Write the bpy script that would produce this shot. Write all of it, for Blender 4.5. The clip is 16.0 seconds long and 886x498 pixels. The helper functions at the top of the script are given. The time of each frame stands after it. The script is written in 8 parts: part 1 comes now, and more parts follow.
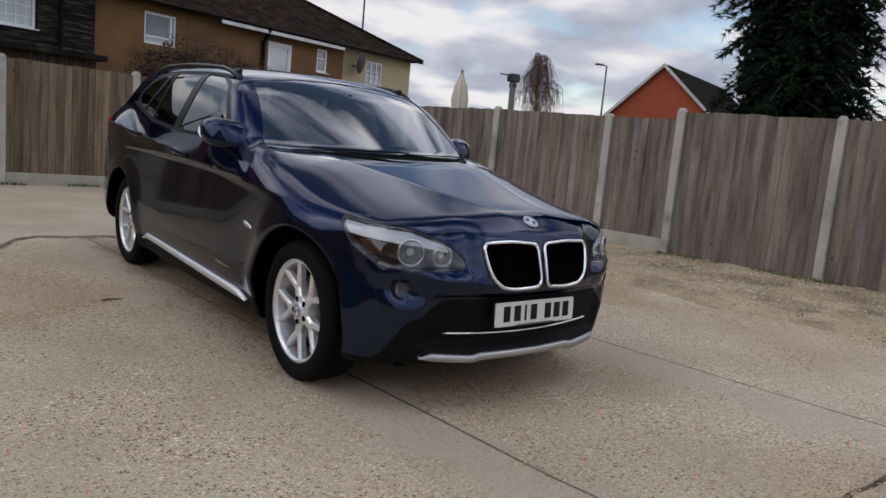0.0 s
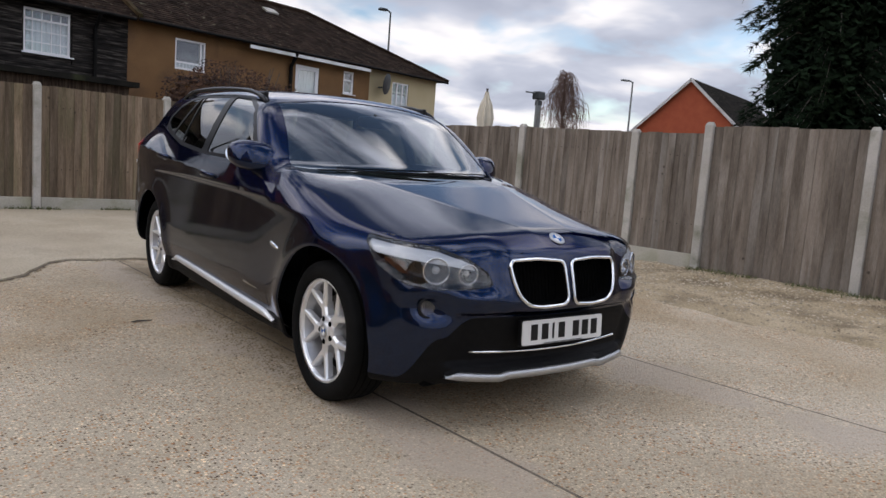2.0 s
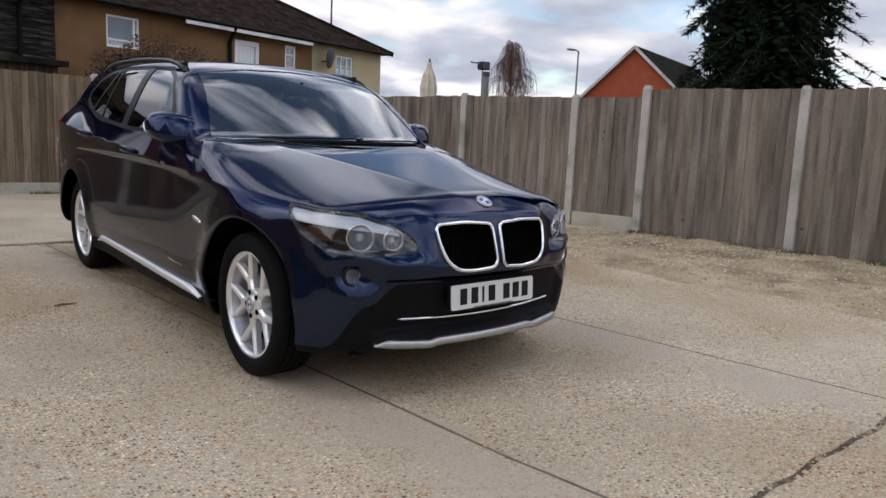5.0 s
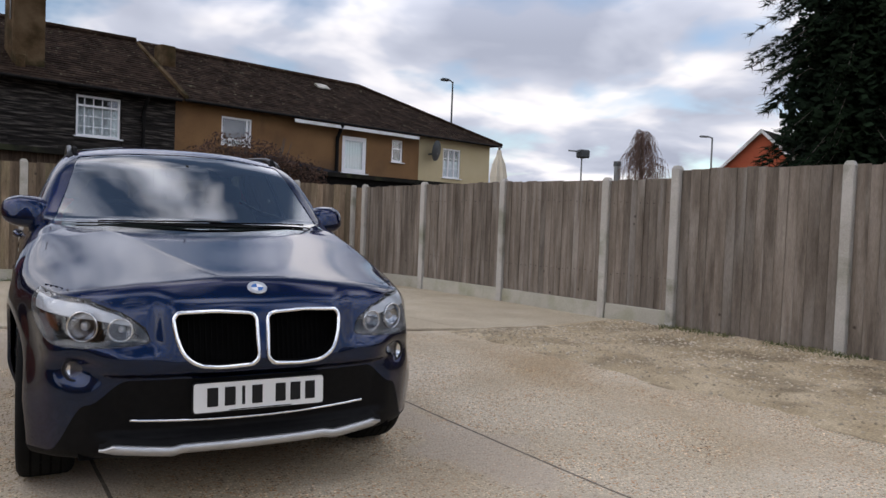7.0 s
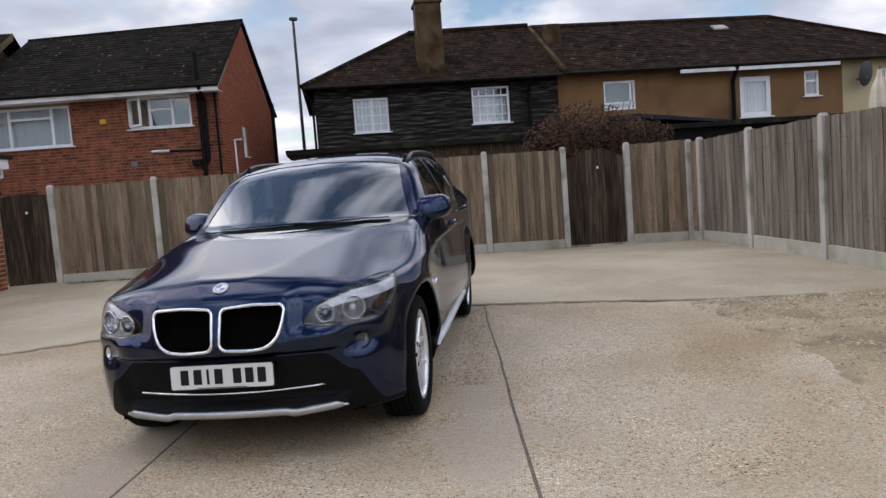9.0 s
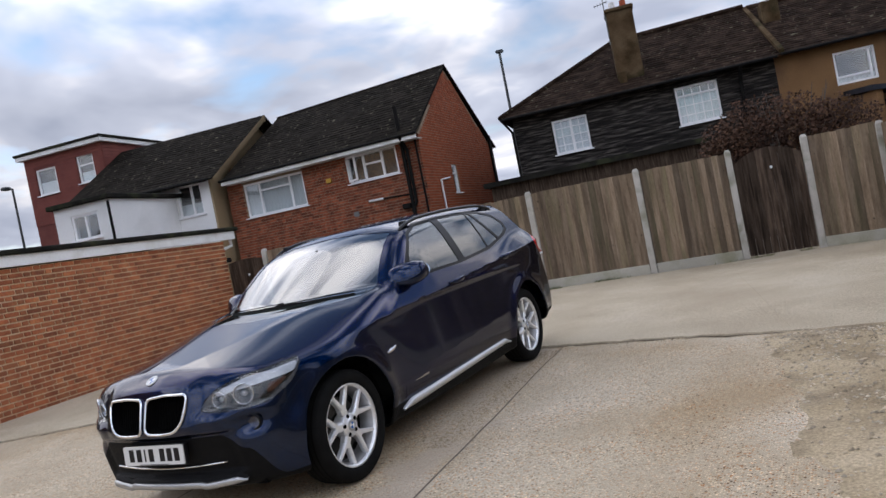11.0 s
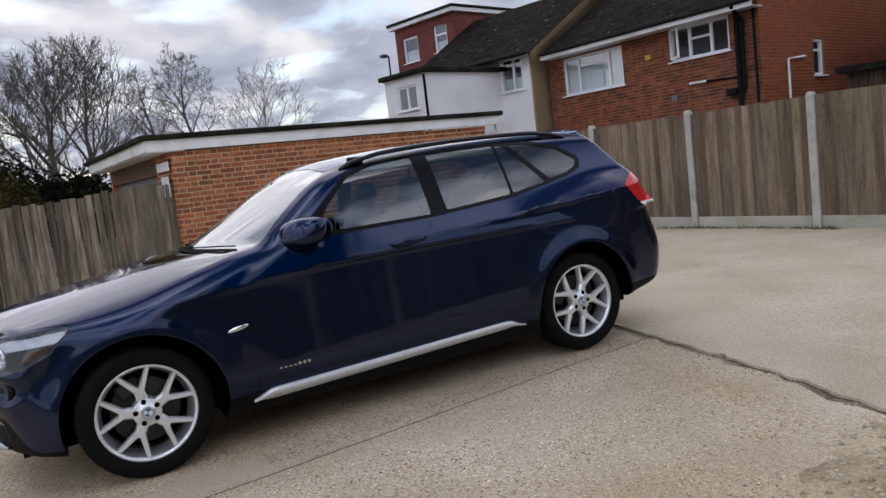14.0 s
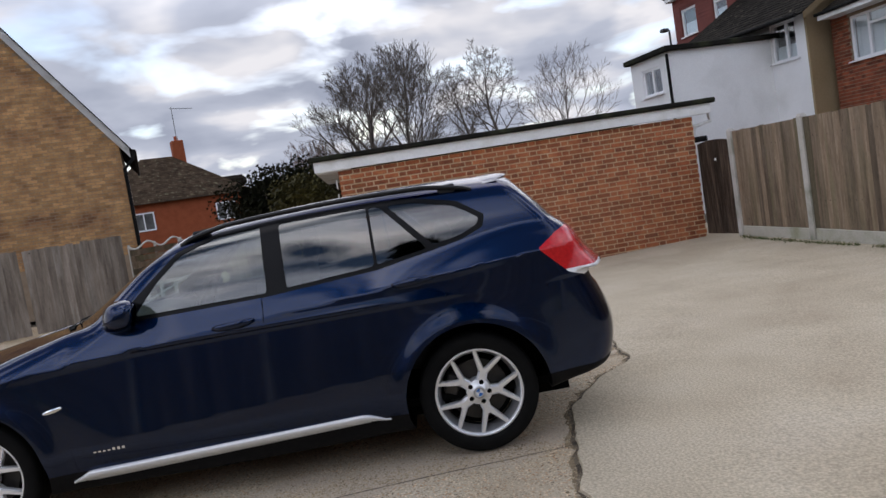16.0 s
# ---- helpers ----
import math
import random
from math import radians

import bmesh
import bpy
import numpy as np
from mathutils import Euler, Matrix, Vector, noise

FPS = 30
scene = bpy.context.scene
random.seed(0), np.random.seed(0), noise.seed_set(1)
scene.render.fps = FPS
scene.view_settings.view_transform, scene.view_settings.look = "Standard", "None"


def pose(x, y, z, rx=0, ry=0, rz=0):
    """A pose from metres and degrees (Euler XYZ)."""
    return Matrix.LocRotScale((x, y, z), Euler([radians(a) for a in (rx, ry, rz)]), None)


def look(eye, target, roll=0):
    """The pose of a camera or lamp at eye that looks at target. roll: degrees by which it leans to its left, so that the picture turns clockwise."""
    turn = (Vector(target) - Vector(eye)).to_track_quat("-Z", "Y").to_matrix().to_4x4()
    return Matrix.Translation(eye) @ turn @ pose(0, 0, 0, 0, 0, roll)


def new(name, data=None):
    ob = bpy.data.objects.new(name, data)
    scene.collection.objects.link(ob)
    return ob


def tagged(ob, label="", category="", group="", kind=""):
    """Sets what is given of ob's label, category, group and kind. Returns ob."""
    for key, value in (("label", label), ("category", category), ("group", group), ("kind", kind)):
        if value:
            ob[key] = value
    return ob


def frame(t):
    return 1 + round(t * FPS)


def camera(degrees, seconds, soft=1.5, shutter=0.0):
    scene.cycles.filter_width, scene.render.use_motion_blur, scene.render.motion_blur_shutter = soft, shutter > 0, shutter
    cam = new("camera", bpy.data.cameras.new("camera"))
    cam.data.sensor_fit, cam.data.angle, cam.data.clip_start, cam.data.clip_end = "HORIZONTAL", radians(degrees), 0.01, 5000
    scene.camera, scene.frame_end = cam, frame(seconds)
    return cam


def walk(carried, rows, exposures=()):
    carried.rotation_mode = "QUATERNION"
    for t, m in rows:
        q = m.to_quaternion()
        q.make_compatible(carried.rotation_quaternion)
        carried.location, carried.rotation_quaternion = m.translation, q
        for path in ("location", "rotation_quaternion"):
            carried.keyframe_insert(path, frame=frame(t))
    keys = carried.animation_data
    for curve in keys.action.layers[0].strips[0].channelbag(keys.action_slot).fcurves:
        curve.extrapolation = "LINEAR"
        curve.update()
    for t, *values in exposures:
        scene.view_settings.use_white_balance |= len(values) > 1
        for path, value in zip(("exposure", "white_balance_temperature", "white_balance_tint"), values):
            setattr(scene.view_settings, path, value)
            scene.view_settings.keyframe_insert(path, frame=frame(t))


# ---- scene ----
cam = camera(62.0, 16.0)
PATH = [
    (0, (-2.455, -4.396, 1.15), (-1.201, -2.863, 0.869), 5.3),
    (0.5, (-2.449, -4.41, 1.151), (-1.205, -2.866, 0.89), 5.0),
    (1, (-2.441, -4.403, 1.155), (-1.22, -2.838, 0.903), 4.4),
    (1.5, (-2.443, -4.397, 1.154), (-1.234, -2.822, 0.915), 3.9),
    (2, (-2.437, -4.389, 1.146), (-1.242, -2.803, 0.909), 4.3),
    (2.5, (-2.436, -4.392, 1.142), (-1.255, -2.797, 0.889), 4.4),
    (3, (-2.433, -4.387, 1.136), (-1.253, -2.797, 0.857), 5.3),
    (5.5, (-2.183, -4.461, 1.104), (-0.879, -2.971, 0.82), 2.1),
    (6, (-1.788, -4.566, 1.137), (-0.585, -2.972, 1.019), -2.9),
    (6.5, (-1.319, -4.776, 1.152), (-0.268, -3.077, 1.08), -2.2),
    (7, (-0.798, -4.918, 1.117), (0.17, -3.169, 1.047), 2.2),
    (7.5, (-0.244, -5.03, 1.117), (0.359, -3.126, 1.009), -0.9),
    (8, (0.304, -5.126, 1.148), (0.636, -3.157, 1.028), -0.5),
    (8.5, (0.874, -5.222, 1.186), (1.008, -3.235, 0.999), 0.1),
    (9, (1.425, -5.34, 1.226), (1.187, -3.361, 1.062), -4.3),
    (9.5, (1.954, -5.278, 1.242), (1.531, -3.331, 1.069), -0.6),
    (10, (2.523, -5.231, 1.259), (1.872, -3.342, 1.167), -5.4),
    (12.5, (4.35, -3.543, 1.378), (2.968, -2.105, 1.233), -2.9),
    (13, (4.433, -2.982, 1.355), (2.899, -1.705, 1.239), 1.2),
    (13.5, (4.54, -2.359, 1.35), (2.915, -1.205, 1.18), -3.4),
    (14, (4.686, -1.704, 1.364), (2.931, -0.77, 1.149), -6.7),
    (14.5, (4.727, -0.974, 1.397), (2.881, -0.232, 1.195), -7.7),
    (15, (4.833, -0.301, 1.44), (2.91, 0.222, 1.263), -9.9),
    (15.5, (4.788, 0.454, 1.443), (2.813, 0.697, 1.241), -6.1),
    (16, (4.762, 1.212, 1.49), (2.768, 1.253, 1.339), -9.1),
]
walk(cam, [(t, look(eye, target, roll)) for t, eye, target, roll in PATH], [(0.0, -0.38, 6550, 15), (1.5, -0.13, 6550, 15), (3.0, -0.12, 6550, 15), (6.0, -0.10, 6550, 15), (8.0, -0.04, 6550, 15), (10.0, 0.08, 6400, 15), (13.0, 0.07, 6400, 15), (15.0, -0.02, 6400, 15), (16.0, -0.01, 6400, 15)])


# ---- sky, sun ----
world = bpy.data.worlds.new("sky")
scene.world = world
world.use_nodes = True
wn, wl = world.node_tree.nodes, world.node_tree.links
wn.clear()
SUN_AZ, SUN_EL = 183.0, 24.0  # degrees, counted from +x towards +y; above the horizon


def wnode(kind, **kw):
    n = wn.new(kind)
    for key, value in kw.items():
        if key in n.inputs:
            n.inputs[key].default_value = value
    return n


sky = wn.new("ShaderNodeTexSky")
sky.sky_type, sky.sun_disc = "NISHITA", False
sky.sun_elevation, sky.sun_rotation = radians(SUN_EL), radians(90 - SUN_AZ)
sky.air_density, sky.dust_density = 1.0, 0.25
sky_gain = wn.new("ShaderNodeVectorMath")
sky_gain.operation = "SCALE"
sky_gain.inputs["Scale"].default_value = 0.15
wl.new(sky.outputs["Color"], sky_gain.inputs[0])
# clouds: the direction, flattened towards the horizon, feeds two scales of noise
where = wn.new("ShaderNodeTexCoord")
split = wn.new("ShaderNodeSeparateXYZ")
wl.new(where.outputs["Generated"], split.inputs[0])
lift = wn.new("ShaderNodeMath")
lift.operation = "ADD"
lift.inputs[1].default_value = 0.22
wl.new(split.outputs["Z"], lift.inputs[0])
flat = []
for axis in "XY":
    d = wn.new("ShaderNodeMath")
    d.operation = "DIVIDE"
    wl.new(split.outputs[axis], d.inputs[0])
    wl.new(lift.outputs[0], d.inputs[1])
    flat.append(d)
join = wn.new("ShaderNodeCombineXYZ")
wl.new(flat[0].outputs[0], join.inputs["X"])
wl.new(flat[1].outputs[0], join.inputs["Y"])
shape = wnode("ShaderNodeTexNoise", Scale=2.6, Detail=4.5, Roughness=0.48, Distortion=0.25)
wl.new(join.outputs[0], shape.inputs["Vector"])
cover = wn.new("ShaderNodeValToRGB")
cover.color_ramp.elements[0].position, cover.color_ramp.elements[0].color = 0.36, (0.0, 0.0, 0.0, 1)
cover.color_ramp.elements[1].position, cover.color_ramp.elements[1].color = 0.53, (1, 1, 1, 1)
# thicker towards the horizon, broken overhead
broken = wn.new("ShaderNodeMapRange")
broken.inputs["From Min"].default_value, broken.inputs["From Max"].default_value = 0.15, 0.75
broken.inputs["To Min"].default_value, broken.inputs["To Max"].default_value = 0.06, -0.085
wl.new(split.outputs["Z"], broken.inputs["Value"])
cloudy = wn.new("ShaderNodeMath")
cloudy.operation = "ADD"
wl.new(shape.outputs["Fac"], cloudy.inputs[0])
wl.new(broken.outputs[0], cloudy.inputs[1])
wl.new(cloudy.outputs[0], cover.inputs["Fac"])
body = wnode("ShaderNodeTexNoise", Scale=2.1, Detail=4.0, Roughness=0.45, Distortion=0.25)
wl.new(join.outputs[0], body.inputs["Vector"])
tone = wn.new("ShaderNodeValToRGB")
tone.color_ramp.elements[0].position, tone.color_ramp.elements[0].color = 0.36, (0.41, 0.458, 0.555, 1)
tone.color_ramp.elements[1].position, tone.color_ramp.elements[1].color = 0.62, (0.975, 0.98, 0.985, 1)
mid = tone.color_ramp.elements.new(0.5)
mid.color = (0.575, 0.625, 0.718, 1)
wl.new(body.outputs["Fac"], tone.inputs["Fac"])
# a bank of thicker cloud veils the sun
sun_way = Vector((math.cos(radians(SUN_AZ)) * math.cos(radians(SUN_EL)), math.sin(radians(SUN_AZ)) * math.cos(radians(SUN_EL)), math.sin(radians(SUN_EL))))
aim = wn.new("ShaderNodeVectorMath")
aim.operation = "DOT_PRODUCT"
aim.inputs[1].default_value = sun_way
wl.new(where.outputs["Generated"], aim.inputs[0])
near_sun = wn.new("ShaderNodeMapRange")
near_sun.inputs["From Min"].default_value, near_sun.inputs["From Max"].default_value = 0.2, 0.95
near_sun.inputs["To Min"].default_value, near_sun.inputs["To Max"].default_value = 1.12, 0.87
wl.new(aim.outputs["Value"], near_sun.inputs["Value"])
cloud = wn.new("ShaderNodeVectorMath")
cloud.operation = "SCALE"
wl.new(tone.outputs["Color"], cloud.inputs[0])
# thinner, brighter cloud overhead
high = wn.new("ShaderNodeMapRange")
high.inputs["From Min"].default_value, high.inputs["From Max"].default_value = 0.24, 0.53
high.inputs["To Min"].default_value, high.inputs["To Max"].default_value = 1.0, 2.75
wl.new(split.outputs["Z"], high.inputs["Value"])
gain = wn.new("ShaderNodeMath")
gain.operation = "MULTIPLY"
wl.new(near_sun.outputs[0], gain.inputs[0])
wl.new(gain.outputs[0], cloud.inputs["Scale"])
# heavier cloud on the side away from the sun
away = wn.new("ShaderNodeMapRange")
away.inputs["From Min"].default_value, away.inputs["From Max"].default_value = -0.75, -0.15
away.inputs["To Min"].default_value, away.inputs["To Max"].default_value = 0.30, 1.0
wl.new(aim.outputs["Value"], away.inputs["Value"])
extra = wn.new("ShaderNodeMath")
extra.operation = "SUBTRACT"
extra.inputs[1].default_value = 1.0
wl.new(high.outputs[0], extra.inputs[0])
thick = wn.new("ShaderNodeMath")
thick.operation = "MULTIPLY_ADD"
thick.inputs[2].default_value = 1.0
wl.new(extra.outputs[0], thick.inputs[0])
wl.new(away.outputs[0], thick.inputs[1])
wl.new(thick.outputs[0], gain.inputs[1])
mixed = wn.new("ShaderNodeMix")
mixed.data_type = "RGBA"
wl.new(cover.outputs["Color"], mixed.inputs["Factor"])
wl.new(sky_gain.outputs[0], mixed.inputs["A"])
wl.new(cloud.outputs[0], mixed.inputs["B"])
back = wnode("ShaderNodeBackground", Strength=1.0)
wl.new(mixed.outputs["Result"], back.inputs["Color"])
wout = wn.new("ShaderNodeOutputWorld")
wl.new(back.outputs[0], wout.inputs["Surface"])

sun = new("sun", bpy.data.lights.new("sun", "SUN"))
sun.data.energy, sun.data.angle, sun.data.color = 0.75, radians(75), (1.0, 0.95, 0.86)
sun.matrix_world = look((0, 0, 30), Vector((0, 0, 30)) - sun_way)


# ---- materials ----
def material(name, tones, rough=0.7, metal=0.0, scale=8.0, grain=0.0, grain_scale=120.0, bump=0.0, bump_scale=60.0,
             stretch=(1, 1, 1), rand=0.0, island=0.0, stain=None, stain_scale=1.2, stain_cut=(0.5, 0.7), coat=0.0, coat_ior=1.5, spec=0.5, rough_var=0.0):
    """A surface: a ramp of tones over broad noise, fine grain, wear stains, relief and a value shift from piece to piece."""
    m = bpy.data.materials.new(name)
    m.use_nodes = True
    n, l = m.node_tree.nodes, m.node_tree.links
    b = n["Principled BSDF"]
    b.inputs["Roughness"].default_value, b.inputs["Metallic"].default_value = rough, metal
    b.inputs["Coat Weight"].default_value, b.inputs["Specular IOR Level"].default_value = coat, spec
    b.inputs["Coat Roughness"].default_value, b.inputs["Coat IOR"].default_value = 0.03, coat_ior
    tc, mp = n.new("ShaderNodeTexCoord"), n.new("ShaderNodeMapping")
    mp.inputs["Scale"].default_value = stretch
    l.new(tc.outputs["Object"], mp.inputs["Vector"])
    coords = mp.outputs[0]
    if rand:
        info, shift = n.new("ShaderNodeObjectInfo"), n.new("ShaderNodeVectorMath")
        shift.operation = "MULTIPLY_ADD"
        comb = n.new("ShaderNodeCombineXYZ")
        for k in "XYZ":
            l.new(info.outputs["Random"], comb.inputs[k])
        l.new(comb.outputs[0], shift.inputs[0])
        shift.inputs[1].default_value = (37.0, 53.0, 71.0)
        l.new(coords, shift.inputs[2])
        coords = shift.outputs[0]

    def noise_at(s, detail=5.0, distort=0.0):
        t = n.new("ShaderNodeTexNoise")
        t.inputs["Scale"].default_value, t.inputs["Detail"].default_value, t.inputs["Distortion"].default_value = s, detail, distort
        l.new(coords, t.inputs["Vector"])
        return t

    ramp = n.new("ShaderNodeValToRGB")
    e = ramp.color_ramp.elements
    for k, tone in enumerate(tones):
        pos = 0.3 + 0.4 * k / max(1, len(tones) - 1)
        el = e[k] if k < 2 else e.new(pos)
        el.position, el.color = pos, (*tone, 1)
    if len(tones) == 1:
        e[1].color = (*tones[0], 1)
    l.new(noise_at(scale).outputs["Fac"], ramp.inputs["Fac"])
    col = ramp.outputs["Color"]

    def blend(kind, fac, a, c):
        x = n.new("ShaderNodeMix")
        x.data_type, x.blend_type = "RGBA", kind
        if isinstance(fac, float):
            x.inputs["Factor"].default_value = fac
        else:
            l.new(fac, x.inputs["Factor"])
        l.new(a, x.inputs["A"])
        if isinstance(c, tuple):
            x.inputs["B"].default_value = (*c, 1)
        else:
            l.new(c, x.inputs["B"])
        return x.outputs["Result"]

    if stain:
        cut = n.new("ShaderNodeMapRange")
        cut.inputs["From Min"].default_value, cut.inputs["From Max"].default_value = stain_cut
        l.new(noise_at(stain_scale, 6.0, 0.4).outputs["Fac"], cut.inputs["Value"])
        col = blend("MIX", cut.outputs[0], col, stain)
    if grain:
        g = n.new("ShaderNodeMapRange")
        g.inputs["From Min"].default_value, g.inputs["From Max"].default_value = 0.3, 0.7
        g.inputs["To Min"].default_value, g.inputs["To Max"].default_value = 1 - grain, 1 + grain
        l.new(noise_at(grain_scale, 3.0).outputs["Fac"], g.inputs["Value"])
        col = blend("MULTIPLY", 1.0, col, g.outputs[0])
    if rand or island:
        r = n.new("ShaderNodeMapRange")
        amount = rand or island
        r.inputs["To Min"].default_value, r.inputs["To Max"].default_value = 1 - amount, 1 + amount
        src = n.new("ShaderNodeObjectInfo").outputs["Random"] if rand else n.new("ShaderNodeNewGeometry").outputs["Random Per Island"]
        l.new(src, r.inputs["Value"])
        col = blend("MULTIPLY", 1.0, col, r.outputs[0])
    l.new(col, b.inputs["Base Color"])
    if rough_var:
        rv = n.new("ShaderNodeMapRange")
        rv.inputs["To Min"].default_value, rv.inputs["To Max"].default_value = rough - rough_var, rough + rough_var
        l.new(noise_at(scale * 2.3).outputs["Fac"], rv.inputs["Value"])
        l.new(rv.outputs[0], b.inputs["Roughness"])
    if bump:
        bp = n.new("ShaderNodeBump")
        bp.inputs["Strength"].default_value, bp.inputs["Distance"].default_value = min(1.0, bump), 0.01
        l.new(noise_at(bump_scale, 4.0).outputs["Fac"], bp.inputs["Height"])
        l.new(bp.outputs[0], b.inputs["Normal"])
    return m


def concrete_yard():
    """Worn concrete with its stones laid bare: a sandy matrix, dark, rusty and pale stones of two sizes, small pits."""
    m = material("exposed_aggregate", [(0.445, 0.365, 0.258), (0.53, 0.445, 0.323), (0.605, 0.518, 0.395)], rough=0.9, scale=0.9, spec=0.25,
                 stain=(0.42, 0.315, 0.195), stain_scale=0.55, stain_cut=(0.46, 0.72), grain=0.22, grain_scale=150.0)
    n, l = m.node_tree.nodes, m.node_tree.links
    b = n["Principled BSDF"]
    base = b.inputs["Base Color"].links[0].from_socket
    tc = n.new("ShaderNodeTexCoord")
    dots = []
    for s, rim, tones in ((78.0, (0.36, 0.52), ((0.0, (0.22, 0.15, 0.10)), (0.11, (0.62, 0.42, 0.27)), (0.24, (1.02, 0.62, 0.36)), (0.38, (0.95, 0.93, 0.90)), (0.64, (1.52, 1.48, 1.40)))),
                          (36.0, (0.21, 0.33), ((0.0, (0.20, 0.14, 0.10)), (0.09, (0.84, 0.48, 0.28)), (0.22, (1.0, 1.0, 1.0)), (0.80, (1.55, 1.50, 1.42))))):
        v = n.new("ShaderNodeTexVoronoi")
        v.inputs["Scale"].default_value = s
        l.new(tc.outputs["Object"], v.inputs["Vector"])
        pick = n.new("ShaderNodeSeparateColor")
        l.new(v.outputs["Color"], pick.inputs[0])
        tint = n.new("ShaderNodeValToRGB")
        tint.color_ramp.interpolation = "CONSTANT"
        els = tint.color_ramp.elements
        els[0].color, els[1].position, els[1].color = (*tones[0][1], 1), tones[1][0], (*tones[1][1], 1)
        for p, c in tones[2:]:
            els.new(p).color = (*c, 1)
        l.new(pick.outputs[0], tint.inputs["Fac"])
        spot = n.new("ShaderNodeMapRange")
        spot.inputs["From Min"].default_value, spot.inputs["From Max"].default_value = rim
        spot.inputs["To Min"].default_value, spot.inputs["To Max"].default_value = 0.9, 0.0
        l.new(v.outputs["Distance"], spot.inputs["Value"])
        patch, patch_cut, shown = n.new("ShaderNodeTexNoise"), n.new("ShaderNodeMapRange"), n.new("ShaderNodeMath")
        patch.inputs["Scale"].default_value, patch.inputs["Detail"].default_value = 1.7, 6.0
        l.new(tc.outputs["Object"], patch.inputs["Vector"])
        patch_cut.inputs["From Min"].default_value, patch_cut.inputs["From Max"].default_value = 0.34, 0.62
        patch_cut.inputs["To Min"].default_value, patch_cut.inputs["To Max"].default_value = 0.45, 1.05
        l.new(patch.outputs["Fac"], patch_cut.inputs["Value"])
        shown.operation, shown.use_clamp = "MULTIPLY", True
        l.new(spot.outputs[0], shown.inputs[0])
        l.new(patch_cut.outputs[0], shown.inputs[1])
        x = n.new("ShaderNodeMix")
        x.data_type, x.blend_type = "RGBA", "MULTIPLY"
        l.new(shown.outputs[0], x.inputs["Factor"])
        l.new(base, x.inputs["A"])
        l.new(tint.outputs["Color"], x.inputs["B"])
        base = x.outputs["Result"]
        dots.append(spot)
    # bands of smooth cement along the two joints beside the car, and of mossy dirt at one of them
    split_at = n.new("ShaderNodeSeparateXYZ")
    l.new(tc.outputs["Object"], split_at.inputs[0])
    fray = n.new("ShaderNodeTexNoise")
    fray.inputs["Scale"].default_value, fray.inputs["Detail"].default_value = 2.6, 7.0
    l.new(tc.outputs["Object"], fray.inputs["Vector"])
    for slant, offset, middle, half, most, paint, start in ((0.1098, 1.131, -0.20, 0.20, 0.62, (0.50, 0.415, 0.325), -4.0), (0.0634, -0.584, -0.22, 0.19, 0.62, (0.50, 0.415, 0.325), -4.0), (0.0634, -0.584, -0.06, 0.10, 0.60, (0.25, 0.185, 0.105), -1.6)):
        across = n.new("ShaderNodeMath")
        across.operation = "MULTIPLY_ADD"
        across.inputs[1].default_value = slant
        l.new(split_at.outputs["Y"], across.inputs[0])
        l.new(split_at.outputs["X"], across.inputs[2])
        off_mid, size, worn, band = (n.new("ShaderNodeMath") for _ in range(4))
        off_mid.operation, size.operation, worn.operation = "SUBTRACT", "ABSOLUTE", "MULTIPLY_ADD"
        off_mid.inputs[1].default_value = offset + middle
        l.new(across.outputs[0], off_mid.inputs[0])
        l.new(off_mid.outputs[0], size.inputs[0])
        worn.inputs[1].default_value, worn.inputs[2].default_value = 0.95, -0.475
        l.new(fray.outputs["Fac"], worn.inputs[0])
        band.operation = "ADD"
        l.new(size.outputs[0], band.inputs[0])
        l.new(worn.outputs[0], band.inputs[1])
        cover_up = n.new("ShaderNodeMapRange")
        cover_up.inputs["From Min"].default_value, cover_up.inputs["From Max"].default_value = half - 0.10, half + 0.05
        cover_up.inputs["To Min"].default_value, cover_up.inputs["To Max"].default_value = most, 0.0
        l.new(band.outputs[0], cover_up.inputs["Value"])
        along, ends = n.new("ShaderNodeMapRange"), n.new("ShaderNodeMath")
        along.inputs["From Min"].default_value, along.inputs["From Max"].default_value = start, start + 0.7
        l.new(split_at.outputs["Y"], along.inputs["Value"])
        ends.operation = "MULTIPLY"
        l.new(cover_up.outputs[0], ends.inputs[0])
        l.new(along.outputs[0], ends.inputs[1])
        cement = n.new("ShaderNodeMix")
        cement.data_type = "RGBA"
        l.new(ends.outputs[0], cement.inputs["Factor"])
        l.new(base, cement.inputs["A"])
        cement.inputs["B"].default_value = (*paint, 1)
        base = cement.outputs["Result"]
    l.new(base, b.inputs["Base Color"])
    bp = n.new("ShaderNodeBump")
    bp.inputs["Strength"].default_value, bp.inputs["Distance"].default_value = 0.7, 0.006
    l.new(dots[0].outputs[0], bp.inputs["Height"])
    l.new(bp.outputs[0], b.inputs["Normal"])
    return m


def glass(name, tint=(0.9, 0.95, 0.93), rough=0.0):
    m = bpy.data.materials.new(name)
    m.use_nodes = True
    b = m.node_tree.nodes["Principled BSDF"]
    b.inputs["Base Color"].default_value = (*tint, 1)
    b.inputs["Transmission Weight"].default_value, b.inputs["Roughness"].default_value, b.inputs["IOR"].default_value = 1.0, rough, 1.45
    return m


